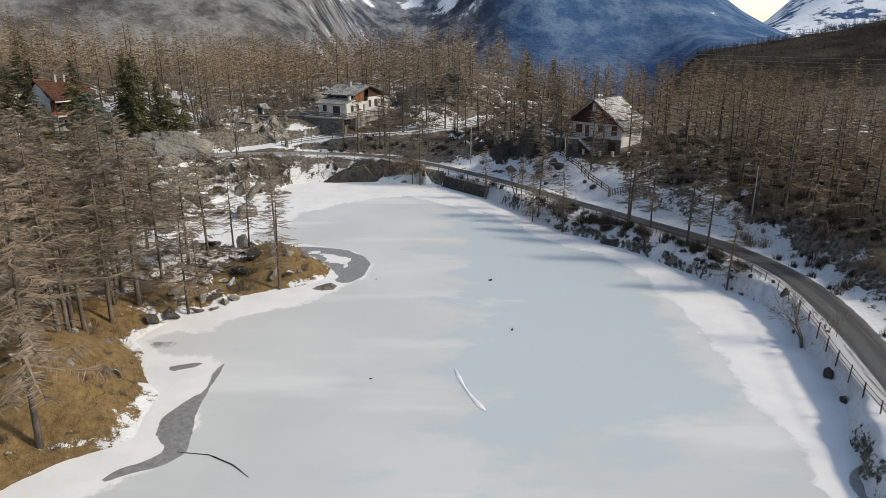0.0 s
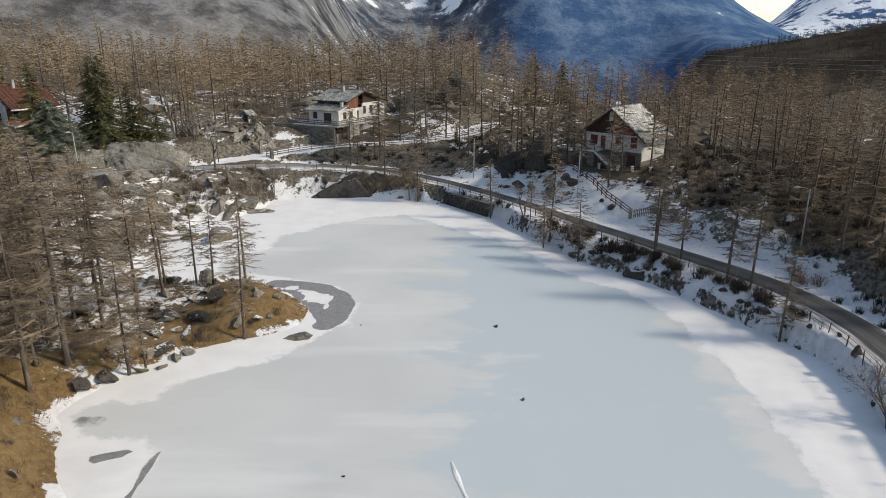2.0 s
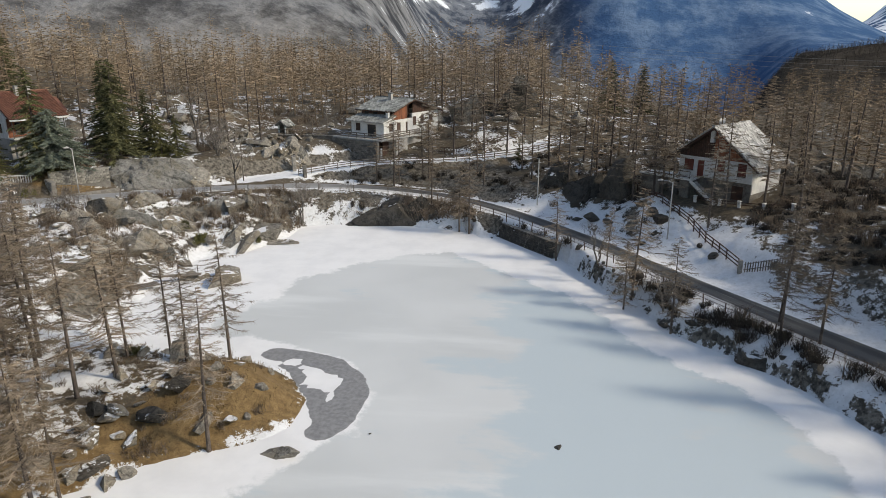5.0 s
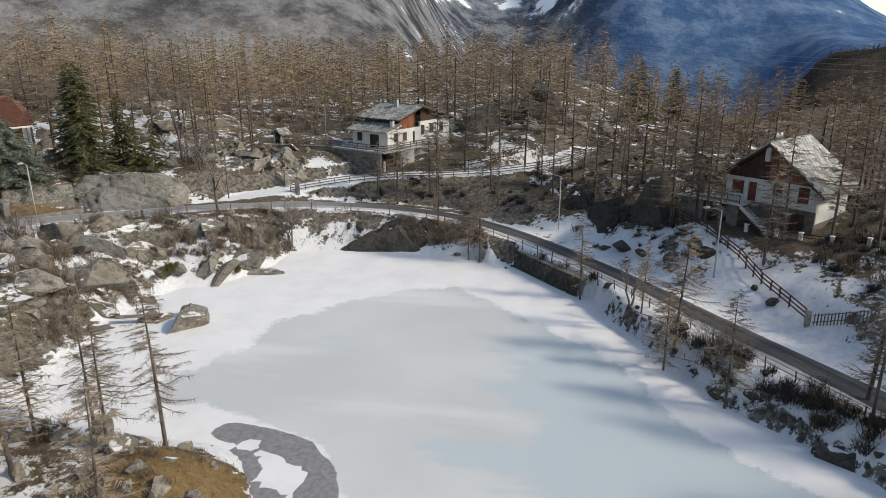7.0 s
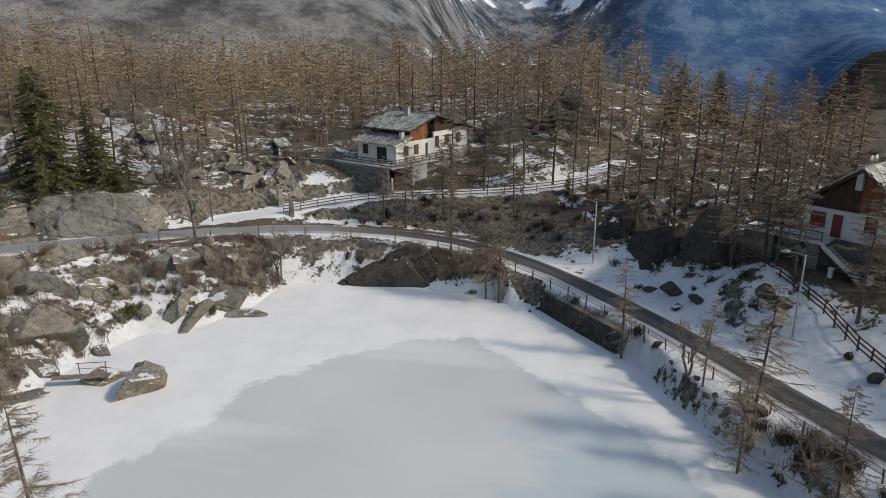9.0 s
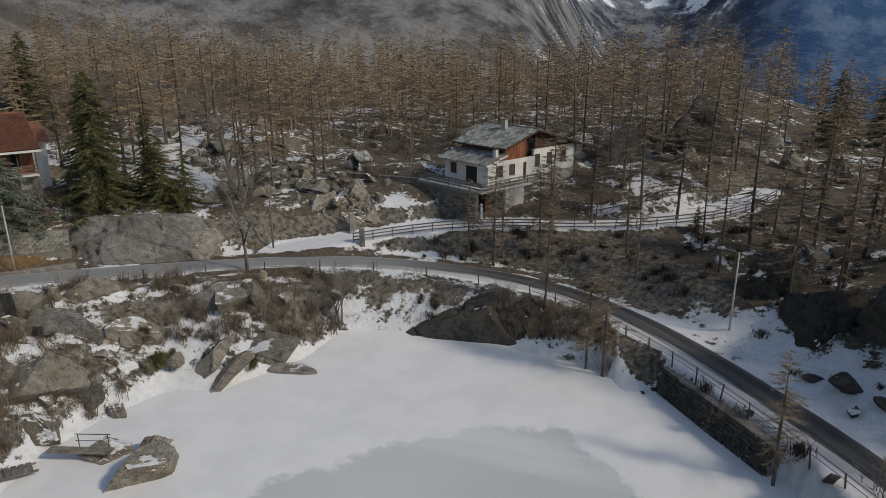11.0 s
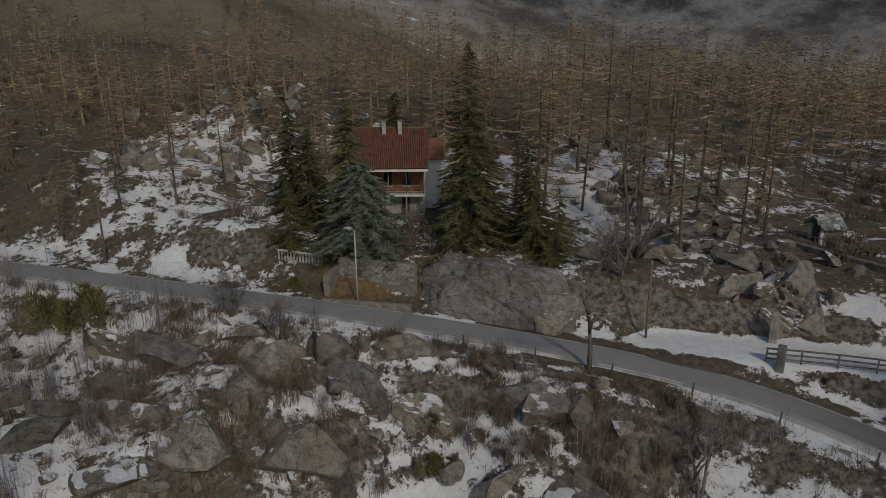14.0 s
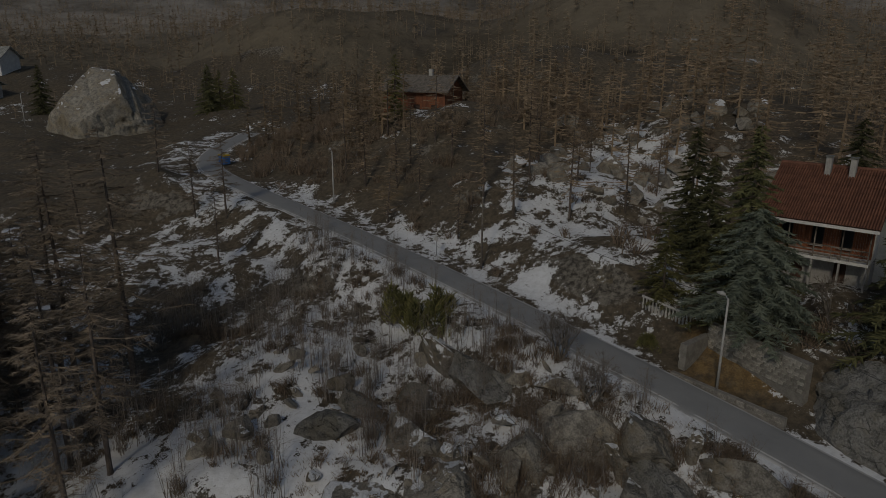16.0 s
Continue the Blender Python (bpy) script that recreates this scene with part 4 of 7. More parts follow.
WOODS = [  # outline, count, gap, heights, kinds, group
    ([(-46, 26), (-27, 26), (-27, 46), (-33, 58), (-36, 72), (-52, 72), (-49, 50)], 66, 2.0, (13.5, 18.5), LARCHES, "larch wood west of the lake"),
    ([(-62, 30), (-78, 36), (-92, 54), (-84, 62), (-72, 70), (-62, 66)], 8, 4.0, (7, 10), LARCHES, "larch wood below the road bend"),
    ([(42, 66), (50, 62), (50, 100), (34, 96), (41, 76)], 30, 2.9, (10.5, 13.5), FAR_LARCHES, "larch wood above the road"),
    ([(10, 120), (20, 127), (36, 128), (42, 112), (50, 112), (50, 140), (4, 142)], 28, 3.8, (12, 16), FAR_LARCHES, "larch wood by the chalet"),
    ([(-24, 163), (8, 158), (8, 172), (-30, 172)], 13, 4.2, (12, 17), FAR_LARCHES, "larch wood behind the white house"),
    ([(-52, 128), (-40, 138), (-44, 152), (-70, 150), (-70, 128)], 22, 3.8, (11, 16), FAR_LARCHES, "larch wood beside the rocky slope"),
    ([(-68, 100), (-82, 78), (-92, 70), (-104, 76), (-90, 112)], 22, 3.6, (7, 11), FAR_LARCHES, "larch wood above the road bend"),
    ([(-26, 136), (-2, 132), (6, 134), (4, 141), (-10, 139)], 7, 3.0, (8, 12), FAR_LARCHES, "larches below the drive"),
]
for outline, count, gap, (lo, hi), kinds, group in WOODS:
    for x, y in scatter(count, outline, gap):
        grow_larch(x, y, rng.uniform(lo, hi), kinds, "leafless brown larch in the open wood", group)


def joined_wood(name, label, places, lo, hi):
    """Many larches of a deeper wood as one mesh."""
    st, en, wd = [], [], []
    for x, y in places:
        h, a, b, w = BULK_LARCHES[int(rng.integers(len(BULK_LARCHES)))]
        k, c, z = rng.uniform(lo, hi) / h, rng.random() * 6.28, ground_z(x, y)
        turn = np.array([[math.cos(c), -math.sin(c), 0], [math.sin(c), math.cos(c), 0], [0, 0, 1]]) * k
        base = np.array([x, y, z])
        st += [a @ turn.T + base, np.array([[x, y, z - 0.3]] * 3)]
        en += [b @ turn.T + base, np.array([[x, y, z + h * k]] * 3)]
        wd += [w, np.full(3, 0.26)]
    me = twig_mesh(name, np.concatenate(st), np.concatenate(en), np.concatenate(wd), LARCH_TWIG)
    return tagged(new(name, me), label, "forest", kind="stuff")


joined_wood("larch_wood", "bare brown larch wood on the slope above the road", scatter(42, [(50, 62), (80, 58), (84, 112), (50, 112)], 3.8), 9, 13)
joined_wood("larch_wood", "bare brown larch wood behind the chalet", scatter(72, [(10, 142), (50, 138), (50, 112), (84, 112), (84, 190), (10, 200)], 4.2), 11, 15)
joined_wood("larch_wood", "bare brown larch wood behind the white house", scatter(64, [(-34, 172), (10, 172), (10, 205), (-64, 205), (-60, 158)], 4.4), 13, 18)
joined_wood("larch_wood", "bare brown larch wood behind the red-roofed house", scatter(52, [(-70, 128), (-72, 160), (-122, 168), (-122, 122), (-90, 112)], 4.4), 11, 16)
joined_wood("larch_wood", "bare brown larch wood above the road bend", scatter(40, [(-94, 70), (-124, 66), (-124, 122), (-92, 112), (-106, 78)], 4.2), 7, 11)


joined_wood("larch_wood", "thin bare larches round the timber house", scatter(44, [(-96, 60), (-106, 52), (-150, 50), (-150, 96), (-116, 100), (-100, 78)], 4.5), 6, 9.5)


def far_wood(name, label, places, tall, material=HAZE_TWIG):
    """A distant wood as one mesh: slim crowns of boughs round a trunk."""
    st, en, wd = [], [], []
    for x, y, z in places:
        h = tall * (0.7 + 0.5 * rng.random())
        n = 34 if tall > 8 else 15
        s = 0.2 + 0.79 * np.sort(rng.random(n))
        az, ln = rng.random(n) * 6.28, h * 0.24 * (1 - s) ** 0.7 * (0.6 + 0.6 * rng.random(n)) + 0.3
        base = np.stack([np.full(n, x), np.full(n, y), z + h * s], 1)
        tip = base + np.stack([np.cos(az) * ln, np.sin(az) * ln, -0.2 * ln], 1)
        st += [np.array([[x, y, z - 0.5]] * 2), base, base + (tip - base) * 0.4]
        side = np.stack([-np.sin(az), np.cos(az), -0.3 + 0 * az], 1) * (ln * 0.45 * np.sign(rng.random(n) - 0.5))[:, None]
        en += [np.array([[x, y, z + h]] * 2), tip, base + (tip - base) * 0.8 + side]
        k = min(1.0, 0.35 + h / 20)
        wd += [np.array([0.24, 0.24]) * k, np.full(n, 0.2) * k, np.full(n, 0.17) * k]
    me = twig_mesh(name, np.concatenate(st), np.concatenate(en), np.concatenate(wd), material)
    return tagged(new(name, me), label, "forest", kind="stuff")


def sown(count, r0, r1, a0, a1):
    """Places on the slopes between two distances and two bearings from the lake's middle."""
    r = np.sqrt(rng.uniform(r0 * r0, r1 * r1, count))
    a = np.radians(rng.uniform(a0, a1, count))
    x, y = r * np.sin(a), 60 + r * np.cos(a)
    keep = ~((x > -122) & (x < 80) & (y < 196)) & (np.hypot(x + 128, y - 12) > 30) & (np.hypot(x + 158, y + 30) > 16)
    x, y = x[keep], y[keep]
    return list(zip(x, y, height(x, y)))


far_wood("distant_larch_wood", "bare brown larch wood on the ridge", sown(620, 130, 330, -40, 7), 16.5)
far_wood("distant_larch_wood", "bare brown larch wood falling to the valley", sown(70, 125, 210, 7, 22), 13)
far_wood("distant_larch_wood", "bare brown larch wood on the western ridge", sown(380, 112, 320, -48, -4), 16)
far_wood("distant_larch_wood", "bare brown larch wood below the shaded hill", sown(240, 90, 300, 24, 62), 11)
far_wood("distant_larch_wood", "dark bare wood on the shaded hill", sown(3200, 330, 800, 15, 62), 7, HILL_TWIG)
far_wood("distant_larch_wood", "bare brown wood on the mountain foot", sown(520, 100, 330, -135, -40), 9.5)
far_wood("distant_larch_wood", "low bare scrub on the mountain side", sown(14000, 140, 720, -140, -38), 4.6)


# ---- rocks ----
def rock_mesh(name, material, detail, cuts, flat=1.0, seed=0, lump=0.12, planes=()):
    """A boulder: a ball of unit radius chopped by planes, then roughened."""
    r = np.random.default_rng(seed)
    bm = bmesh.new()
    bmesh.ops.create_icosphere(bm, subdivisions=detail, radius=1.0)
    co = np.array([v.co[:] for v in bm.verts])
    chosen = [(np.array(p[:3]) / np.linalg.norm(p[:3]), p[3]) for p in planes]
    for k in range(cuts):
        n = r.normal(size=3)
        n /= np.linalg.norm(n)
        d = 0.34 + 0.34 * r.random()
        if planes:
            if k >= len(chosen):
                break
            n, d = chosen[k]
        over = np.maximum(co @ n - d, 0)
        co -= over[:, None] * n * 0.985
    co *= np.array([1, 0.8 + 0.3 * r.random(), flat])
    a, b, c = co[:, 0] * 2.6 + seed, co[:, 1] * 2.6, co[:, 2] * 2.6
    wob = (fbm(a, b, seed + 3, 5) + fbm(b, c, seed + 5, 5) + fbm(c, a, seed + 7, 5)) / 1.6
    ledge = np.abs(fbm(a * 0.6 + c * 0.8, b * 0.7, seed + 9, 3))
    co *= 1.35
    co *= (1 + lump * (1.7 * wob - 2.0 * np.exp(-(ledge / 0.03) ** 2) * 0.5))[:, None]
    for v, c in zip(bm.verts, co):
        v.co = c
    me = bpy.data.meshes.new(name)
    bm.to_mesh(me)
    bm.free()
    me.materials.append(material)
    return me


ROCKS = [rock_mesh("boulder", STONE, 4, 11, 0.75, 10 + k) for k in range(7)] + [rock_mesh("boulder", STONE, 4, 12, 0.42, 20 + k) for k in range(4)]
DARK_ROCKS = [rock_mesh("boulder", DARK_STONE, 4, 11, 0.7, 40 + k) for k in range(4)]


def lay_rock(x, y, size, kinds, label, group, sink=0.25, tilt=0.35, turn=None):
    me = kinds[int(rng.integers(len(kinds)))]
    ob = new("boulder", me)
    e = Euler((rng.normal() * tilt, rng.normal() * tilt, rng.random() * 6.28 if turn is None else radians(turn)))
    s = Vector((size * (0.8 + 0.5 * rng.random()), size * (0.8 + 0.5 * rng.random()), size * (0.75 + 0.4 * rng.random())))
    z = max(ground_z(x, y), 0.0) + s.z * 0.6 * (1 - 2 * sink)
    ob.matrix_basis = Matrix.LocRotScale((x, y, z), e, s)
    tagged(ob, label, "boulder", group)


def big_rock(x, y, z, sx, sy, sz, turn, seed, material, label, flat=1.0, tilt=(0, 0), cuts=12, lump=0.1, planes=()):
    ob = new("boulder", rock_mesh("boulder", material, 5, cuts, flat, seed, lump, planes))
    ob.matrix_basis = Matrix.LocRotScale((x, y, z), Euler((radians(tilt[0]), radians(tilt[1]), radians(turn))), Vector((sx, sy, sz)))
    tagged(ob, label, "boulder")


big_rock(-16.9, 126.4, 0.1, 5.1, 3.3, 4.3, 4, 101, DARK_STONE, "huge dark wedge-shaped boulder at the snowy shore", lump=0.13,
         planes=((-0.42, -0.12, 0.9, 0.42), (0.75, -0.2, 0.62, 0.62), (0.05, -0.97, 0.1, 0.6), (0.3, 0.1, 0.95, 0.66), (-0.2, -0.7, 0.68, 0.6), (-0.75, 0.3, 0.55, 0.5)))
big_rock(-12.0, 126.3, 0.8, 3.4, 2.2, 2.6, 20, 102, DARK_STONE, "dark boulder with rusty moss beside the big one")
big_rock(-48.3, 120.2, 6.3, 6.0, 3.3, 4.4, 44, 103, SLAB_STONE, "large grey whaleback boulder by the road", lump=0.1,
         planes=((-0.5, -0.3, 0.8, 0.62), (0.62, -0.3, 0.72, 0.52), (0.0, -0.85, 0.5, 0.5), (0.1, 0.1, 0.99, 0.62), (-0.8, -0.5, 0.3, 0.72), (0.4, -0.75, 0.5, 0.55), (0.95, 0.1, 0.2, 0.78)))
big_rock(-44.8, 123.6, 6.2, 3.4, 2.2, 2.6, 40, 104, STONE, "grey boulder by the road")
big_rock(-34.3, 110.6, 1.4, 3.3, 1.15, 0.75, 48, 105, STONE, "tilted grey rock slab leaning on the shore", tilt=(0, -38))
big_rock(-32.0, 110.6, 1.3, 3.1, 1.25, 0.8, 52, 106, STONE, "tilted grey rock slab leaning on the shore", tilt=(8, -36))
big_rock(-31.4, 114.6, 1.0, 3.8, 2.6, 1.9, 20, 107, STONE, "broad flat-topped grey boulder on the shore")
big_rock(-35.0, 117.6, 2.2, 2.2, 1.8, 1.5, 60, 108, STONE, "grey boulder on the bank")
big_rock(-28.6, 113.9, 0.1, 3.0, 1.0, 0.5, 12, 109, STONE, "low flat rock reaching into the snow")
big_rock(-29.8, 98.4, 0.4, 1.5, 2.1, 1.5, -20, 110, STONE, "split grey boulder with snow in its cleft")
big_rock(-31.3, 100.6, 0.3, 1.0, 1.4, 1.0, 30, 111, STONE, "grey boulder standing in the snow")
big_rock(-34.2, 99.2, 0.2, 1.4, 1.0, 0.9, 10, 112, STONE, "grey boulder under the plank bridge")
big_rock(-33.0, 138.4, 6.6, 1.9, 1.7, 2.0, 20, 117, STONE, "upright craggy rock beside the snowy drive", lump=0.2)
big_rock(-36.8, 139.8, 7.0, 3.0, 2.4, 2.9, 60, 118, STONE, "tall grey crag behind the gate", lump=0.2)
big_rock(-40.0, 141.2, 7.6, 3.2, 2.6, 3.2, 10, 119, STONE, "grey crag on the slope", lump=0.2)
big_rock(-43.6, 138.8, 7.0, 3.0, 2.4, 2.6, 30, 120, STONE, "grey crag on the slope", lump=0.16)
big_rock(-38.6, 136.2, 7.0, 2.8, 2.1, 2.6, 75, 141, STONE, "grey crag above the road", lump=0.18)
big_rock(-35.0, 136.4, 6.4, 2.2, 1.8, 2.2, 15, 142, STONE, "split grey crag beside the gate post", lump=0.18)
big_rock(-41.8, 134.6, 6.8, 2.4, 1.8, 1.8, 40, 143, STONE, "low grey crag above the road", lump=0.16)
# broad outcrops of the bank: place, half length, half width, rise and turn
OUTCROPS = [(-44.3, 106.9, 3.2, 2.4, 2.3, 35), (-48.2, 106.0, 3.2, 2.2, 1.7, 30), (-42.2, 101.2, 3.4, 2.3, 1.8, 25), (-38.4, 114.9, 2.3, 1.7, 1.4, 40), (-35.7, 116.4, 2.4, 1.8, 1.2, 40),
            (-43.7, 95.9, 3.4, 2.5, 1.2, 20), (-53.9, 96.3, 4.2, 2.6, 1.9, 42), (-49.4, 102.6, 3.6, 2.3, 1.7, 45), (-42.3, 91.4, 2.8, 2.1, 0.9, 10), (-50.1, 88.0, 2.4, 1.9, 0.9, 60),
            (-46.8, 92.2, 3.0, 2.3, 1.2, 0), (-39.6, 99.0, 2.4, 1.7, 1.2, 30), (-39.3, 103.2, 2.0, 1.1, 0.8, 30), (-46.4, 99.4, 2.8, 2.0, 1.3, 60), (-40.6, 109.6, 2.6, 1.9, 1.4, 50),
            (-51.6, 92.4, 2.4, 1.8, 1.0, 20), (-57.4, 91.6, 3.2, 2.2, 1.4, 45), (-45.4, 110.8, 2.8, 1.8, 1.3, 42), (-47.0, 87.2, 2.2, 1.7, 0.9, 80), (-37.0, 103.4, 1.1, 0.8, 0.8, 0)]
for k, (x, y, rx, ry, rise, turn) in enumerate(OUTCROPS):
    ob = new("rock_outcrop", rock_mesh("rock_outcrop", STONE if k % 3 else SLAB_STONE, 4, 9, 0.8, 160 + k, 0.11))
    ob.matrix_basis = Matrix.LocRotScale((x, y, ground_z(x, y) - 0.12 * rise), Euler((rng.normal() * 0.12, rng.normal() * 0.12, radians(turn))), Vector((rx * 0.84, ry * 0.84, rise / 0.75)))
    tagged(ob, "broad weathered grey-brown rock outcrop with snow around it", "rock outcrop", "outcrops on the bank")
big_rock(12.5, 126.0, 4.4, 3.6, 3.0, 5.4, 30, 121, DARK_STONE, "dark rock outcrop above the road", lump=0.2, tilt=(0, 20))
big_rock(16.6, 123.2, 4.2, 2.6, 2.6, 5.0, 70, 122, DARK_STONE, "dark rock outcrop beside the chalet", lump=0.2, tilt=(10, -15))
big_rock(8.8, 131.5, 5.2, 3.4, 3.0, 3.6, 15, 123, DARK_STONE, "dark outcrop on the wooded slope", lump=0.2)
big_rock(2.0, 166.5, 11.5, 6.6, 4.4, 6.4, 15, 124, DARK_STONE, "dark crag in the larch wood", lump=0.2)
big_rock(-7.5, 164.0, 10.5, 5.0, 4.0, 5.4, 45, 125, STONE, "grey crag in the larch wood", lump=0.2)
big_rock(-5.0, 176.0, 13.0, 4.2, 3.4, 4.0, 75, 126, DARK_STONE, "dark crag in the larch wood", lump=0.2)
big_rock(-12.9, 67.4, 0.05, 1.3, 0.75, 0.6, -8, 127, STONE, "flat grey boulder lying in snow on the point")
HEADLAND_ROCKS = [(-23.7, 63.9, 1.2), (-22.5, 66.7, 0.9), (-22.4, 63.4, 1.0), (-22.4, 68.6, 1.3), (-25.9, 59.4, 1.1), (-21.3, 71.2, 1.4), (-25.7, 68.5, 1.2), (-22.9, 61.6, 0.7),
                  (-27.6, 57.8, 1.2), (-24.2, 60.8, 0.8), (-27.3, 76.5, 1.0), (-21.6, 64.2, 0.7), (-24.6, 63.2, 1.0), (-16.6, 76.2, 0.6), (-19.2, 72.8, 0.8), (-23.6, 71.5, 0.9)]
for x, y, size in HEADLAND_ROCKS:
    lay_rock(x, y, size * 0.62, DARK_ROCKS if size > 1.05 else ROCKS, "lichen-grey boulder among grass and snow on the point", "rocks on the point", 0.2)
big_rock(22.8, 83.4, 0.1, 1.7, 1.1, 1.1, -35, 129, DARK_STONE, "dark rounded boulder at the ice edge")
big_rock(-132.0, 9.0, ground_z(-132.0, 9.0) + 0.5, 9.0, 8.0, 9.5, 45, 130, STONE, "house-sized pale boulder beyond the road", lump=0.05,
         planes=((1, 0.1, 0.1, 0.8), (-0.7, 0.35, 0.75, 0.7), (-0.3, -0.75, 0.75, 0.7), (0.6, -0.3, 0.8, 0.74), (0.5, 0.8, 0.7, 0.74), (0.1, 0.1, 1, 0.86)))
big_rock(-88.0, 97.0, 14.0, 3.2, 2.4, 2.6, 25, 131, STONE, "grey boulder in a snowy glade")
big_rock(-50.8, 86.2, 3.4, 2.4, 1.8, 1.2, 10, 132, STONE, "mossy grey boulder among brush")

BANKS = [  # outline, count, gap, sizes, kinds, label, group
    ([(-58, 100), (-40, 90), (-33, 98), (-38, 108), (-30, 116), (-27, 124), (-36, 121), (-52, 107)], 60, 1.3, (0.3, 1.2), ROCKS, "grey-brown boulder on the snowy bank", "boulders on the north-west bank"),
    ([(-60, 76), (-38, 78), (-36, 92), (-44, 96), (-60, 92)], 34, 1.4, (0.3, 1.0), ROCKS, "mossy grey boulder among brush", "boulders among the brush"),
    ([(-36, 60), (-27, 60), (-20, 67), (-14, 71), (-17, 80), (-30, 80)], 44, 1.0, (0.3, 1.0), ROCKS, "grey boulder on the headland", "boulders on the headland"),
    ([(-36, 32), (-25, 34), (-23, 48), (-29, 60), (-36, 58)], 16, 1.5, (0.25, 0.65), ROCKS, "grey boulder in dry grass", "boulders in the grass"),
    ([(-48, 132), (-32, 137), (-32, 146), (-48, 146)], 26, 1.5, (0.6, 1.5), ROCKS, "grey boulder on the rocky slope", "boulders on the slope"),
    ([(18, 95), (24, 103), (20, 113), (10, 122), (4, 128), (14, 112)], 11, 1.4, (0.4, 1.0), DARK_ROCKS, "dark boulder above the road", "boulders above the road"),
]
for outline, count, gap, (lo, hi), kinds, label, group in BANKS:
    for x, y in scatter(count, outline, gap):
        lay_rock(x, y, lo + (hi - lo) * rng.random() ** 2, kinds, label, group)


def joined_rocks(label, places, lo, hi):
    """Boulders too far off to pick apart, as one mesh."""
    verts, loops, n = [], [], 0
    for x, y in places:
        me = SMALL_ROCKS[int(rng.integers(len(SMALL_ROCKS)))]
        co, tri = np.empty(len(me.vertices) * 3), np.empty(len(me.loops), dtype=np.int32)
        me.vertices.foreach_get("co", co)
        me.loops.foreach_get("vertex_index", tri)
        size = lo + (hi - lo) * rng.random() ** 2
        turn = np.array(Euler((rng.normal() * 0.35, rng.normal() * 0.35, rng.random() * 6.28)).to_matrix())
        co = (co.reshape(-1, 3) * size * rng.uniform(0.75, 1.3, 3)) @ turn.T
        verts.append(co + np.array([x, y, ground_z(x, y) + 0.25 * size])), loops.append(tri + n)
        n += len(co)
    loops = np.concatenate(loops)
    ob = new("scattered_boulders", bulk("scattered_boulders", np.concatenate(verts), np.full(len(loops) // 3, 3), loops, STONE))
    tagged(ob, label, "boulders", kind="stuff")


SMALL_ROCKS = [rock_mesh("boulder", STONE, 3, 11, 0.7, 60 + k) for k in range(6)]
joined_rocks("lichened boulders in the larch wood", scatter(60, [(-34, 158), (14, 160), (14, 190), (-34, 195)], 2.4), 0.7, 2.2)
joined_rocks("grey boulders in the snowy glade", scatter(80, [(-78, 106), (-90, 94), (-112, 98), (-116, 124), (-84, 126)], 1.8), 0.5, 1.9)
joined_rocks("grey boulders on the snowy wooded slope", scatter(70, [(-72, 126), (-46, 130), (-40, 152), (-70, 165)], 1.9), 0.6, 1.9)
joined_rocks("dark boulders in the wood behind the chalet", scatter(50, [(10, 135), (45, 125), (60, 140), (20, 175)], 2.2), 0.6, 1.8)
for k in range(34):
    at = k / 33.0 * 0.97
    n = at * (len(SHORE_EAST) - 5)
    i = int(n) + 3
    p, q = SHORE_EAST[i], SHORE_EAST[i + 1]
    u = n - int(n)
    lay_rock(p[0] + (q[0] - p[0]) * u + rng.uniform(0.1, 1.0), p[1] + (q[1] - p[1]) * u + rng.uniform(-0.3, 1.0), rng.uniform(0.2, 0.55), DARK_ROCKS,
             "dark boulder at the foot of the road bank", "boulders along the road bank")

# ---- brush ----
def brush(name, label, places, tall, stems, width, material, flare=0.5, twigs=3):
    """Uncountable undergrowth as one mesh: sheaves of stems with side twigs."""
    st, en, wd = [], [], []
    for x, y, z, k in places:
        h = tall * k * (0.6 + 0.7 * rng.random(stems))
        az, out = rng.random(stems) * 6.28, flare * rng.random(stems)
        foot = np.stack([x + rng.normal(size=stems) * 0.22 * k, y + rng.normal(size=stems) * 0.22 * k, np.full(stems, z - 0.1)], 1)
        tip = foot + np.stack([np.cos(az) * out * h, np.sin(az) * out * h, h], 1)
        st.append(foot); en.append(tip); wd.append(np.full(stems, width * (0.8 + 0.5 * k)))
        for _ in range(twigs):
            s = 0.35 + 0.6 * rng.random(stems)
            a = foot + (tip - foot) * s[:, None]
            b = a + np.stack([rng.normal(size=stems), rng.normal(size=stems), 0.3 + 0.6 * rng.random(stems)], 1) * (0.22 * h)[:, None]
            st.append(a); en.append(b); wd.append(np.full(stems, width * 0.6))
    me = twig_mesh(name, np.concatenate(st), np.concatenate(en), np.concatenate(wd), material)
    return tagged(new(name, me), label, "shrubs", kind="stuff")


def sprinkled(count, outline, lo=0.6, hi=1.4, clump=0.0, gap_road=2.6):
    xs, ys = [p[0] for p in outline], [p[1] for p in outline]
    x, y = rng.uniform(min(xs), max(xs), count * 3), rng.uniform(min(ys), max(ys), count * 3)
    ok = inside(outline, x, y) & (beyond(SHORE, x, y) > 0.5) & (along(ROAD, x, y)[0] > gap_road) & (along(DRIVE, x, y)[0] > 2.0)
    ok &= ~inside([(18, 123), (23, 123), (30, 99), (30, 95), (24, 96), (19, 112)], x, y)
    for a, b, c in HOUSE_PLOTS[:4]:
        ok &= np.hypot(x - a, y - b) > c * 0.75
    if clump:
        ok &= fbm(x / 6.0, y / 6.0, 91, 3) > clump
    x, y = x[ok][:count], y[ok][:count]
    return list(zip(x, y, height(x, y), rng.uniform(lo, hi, len(x))))


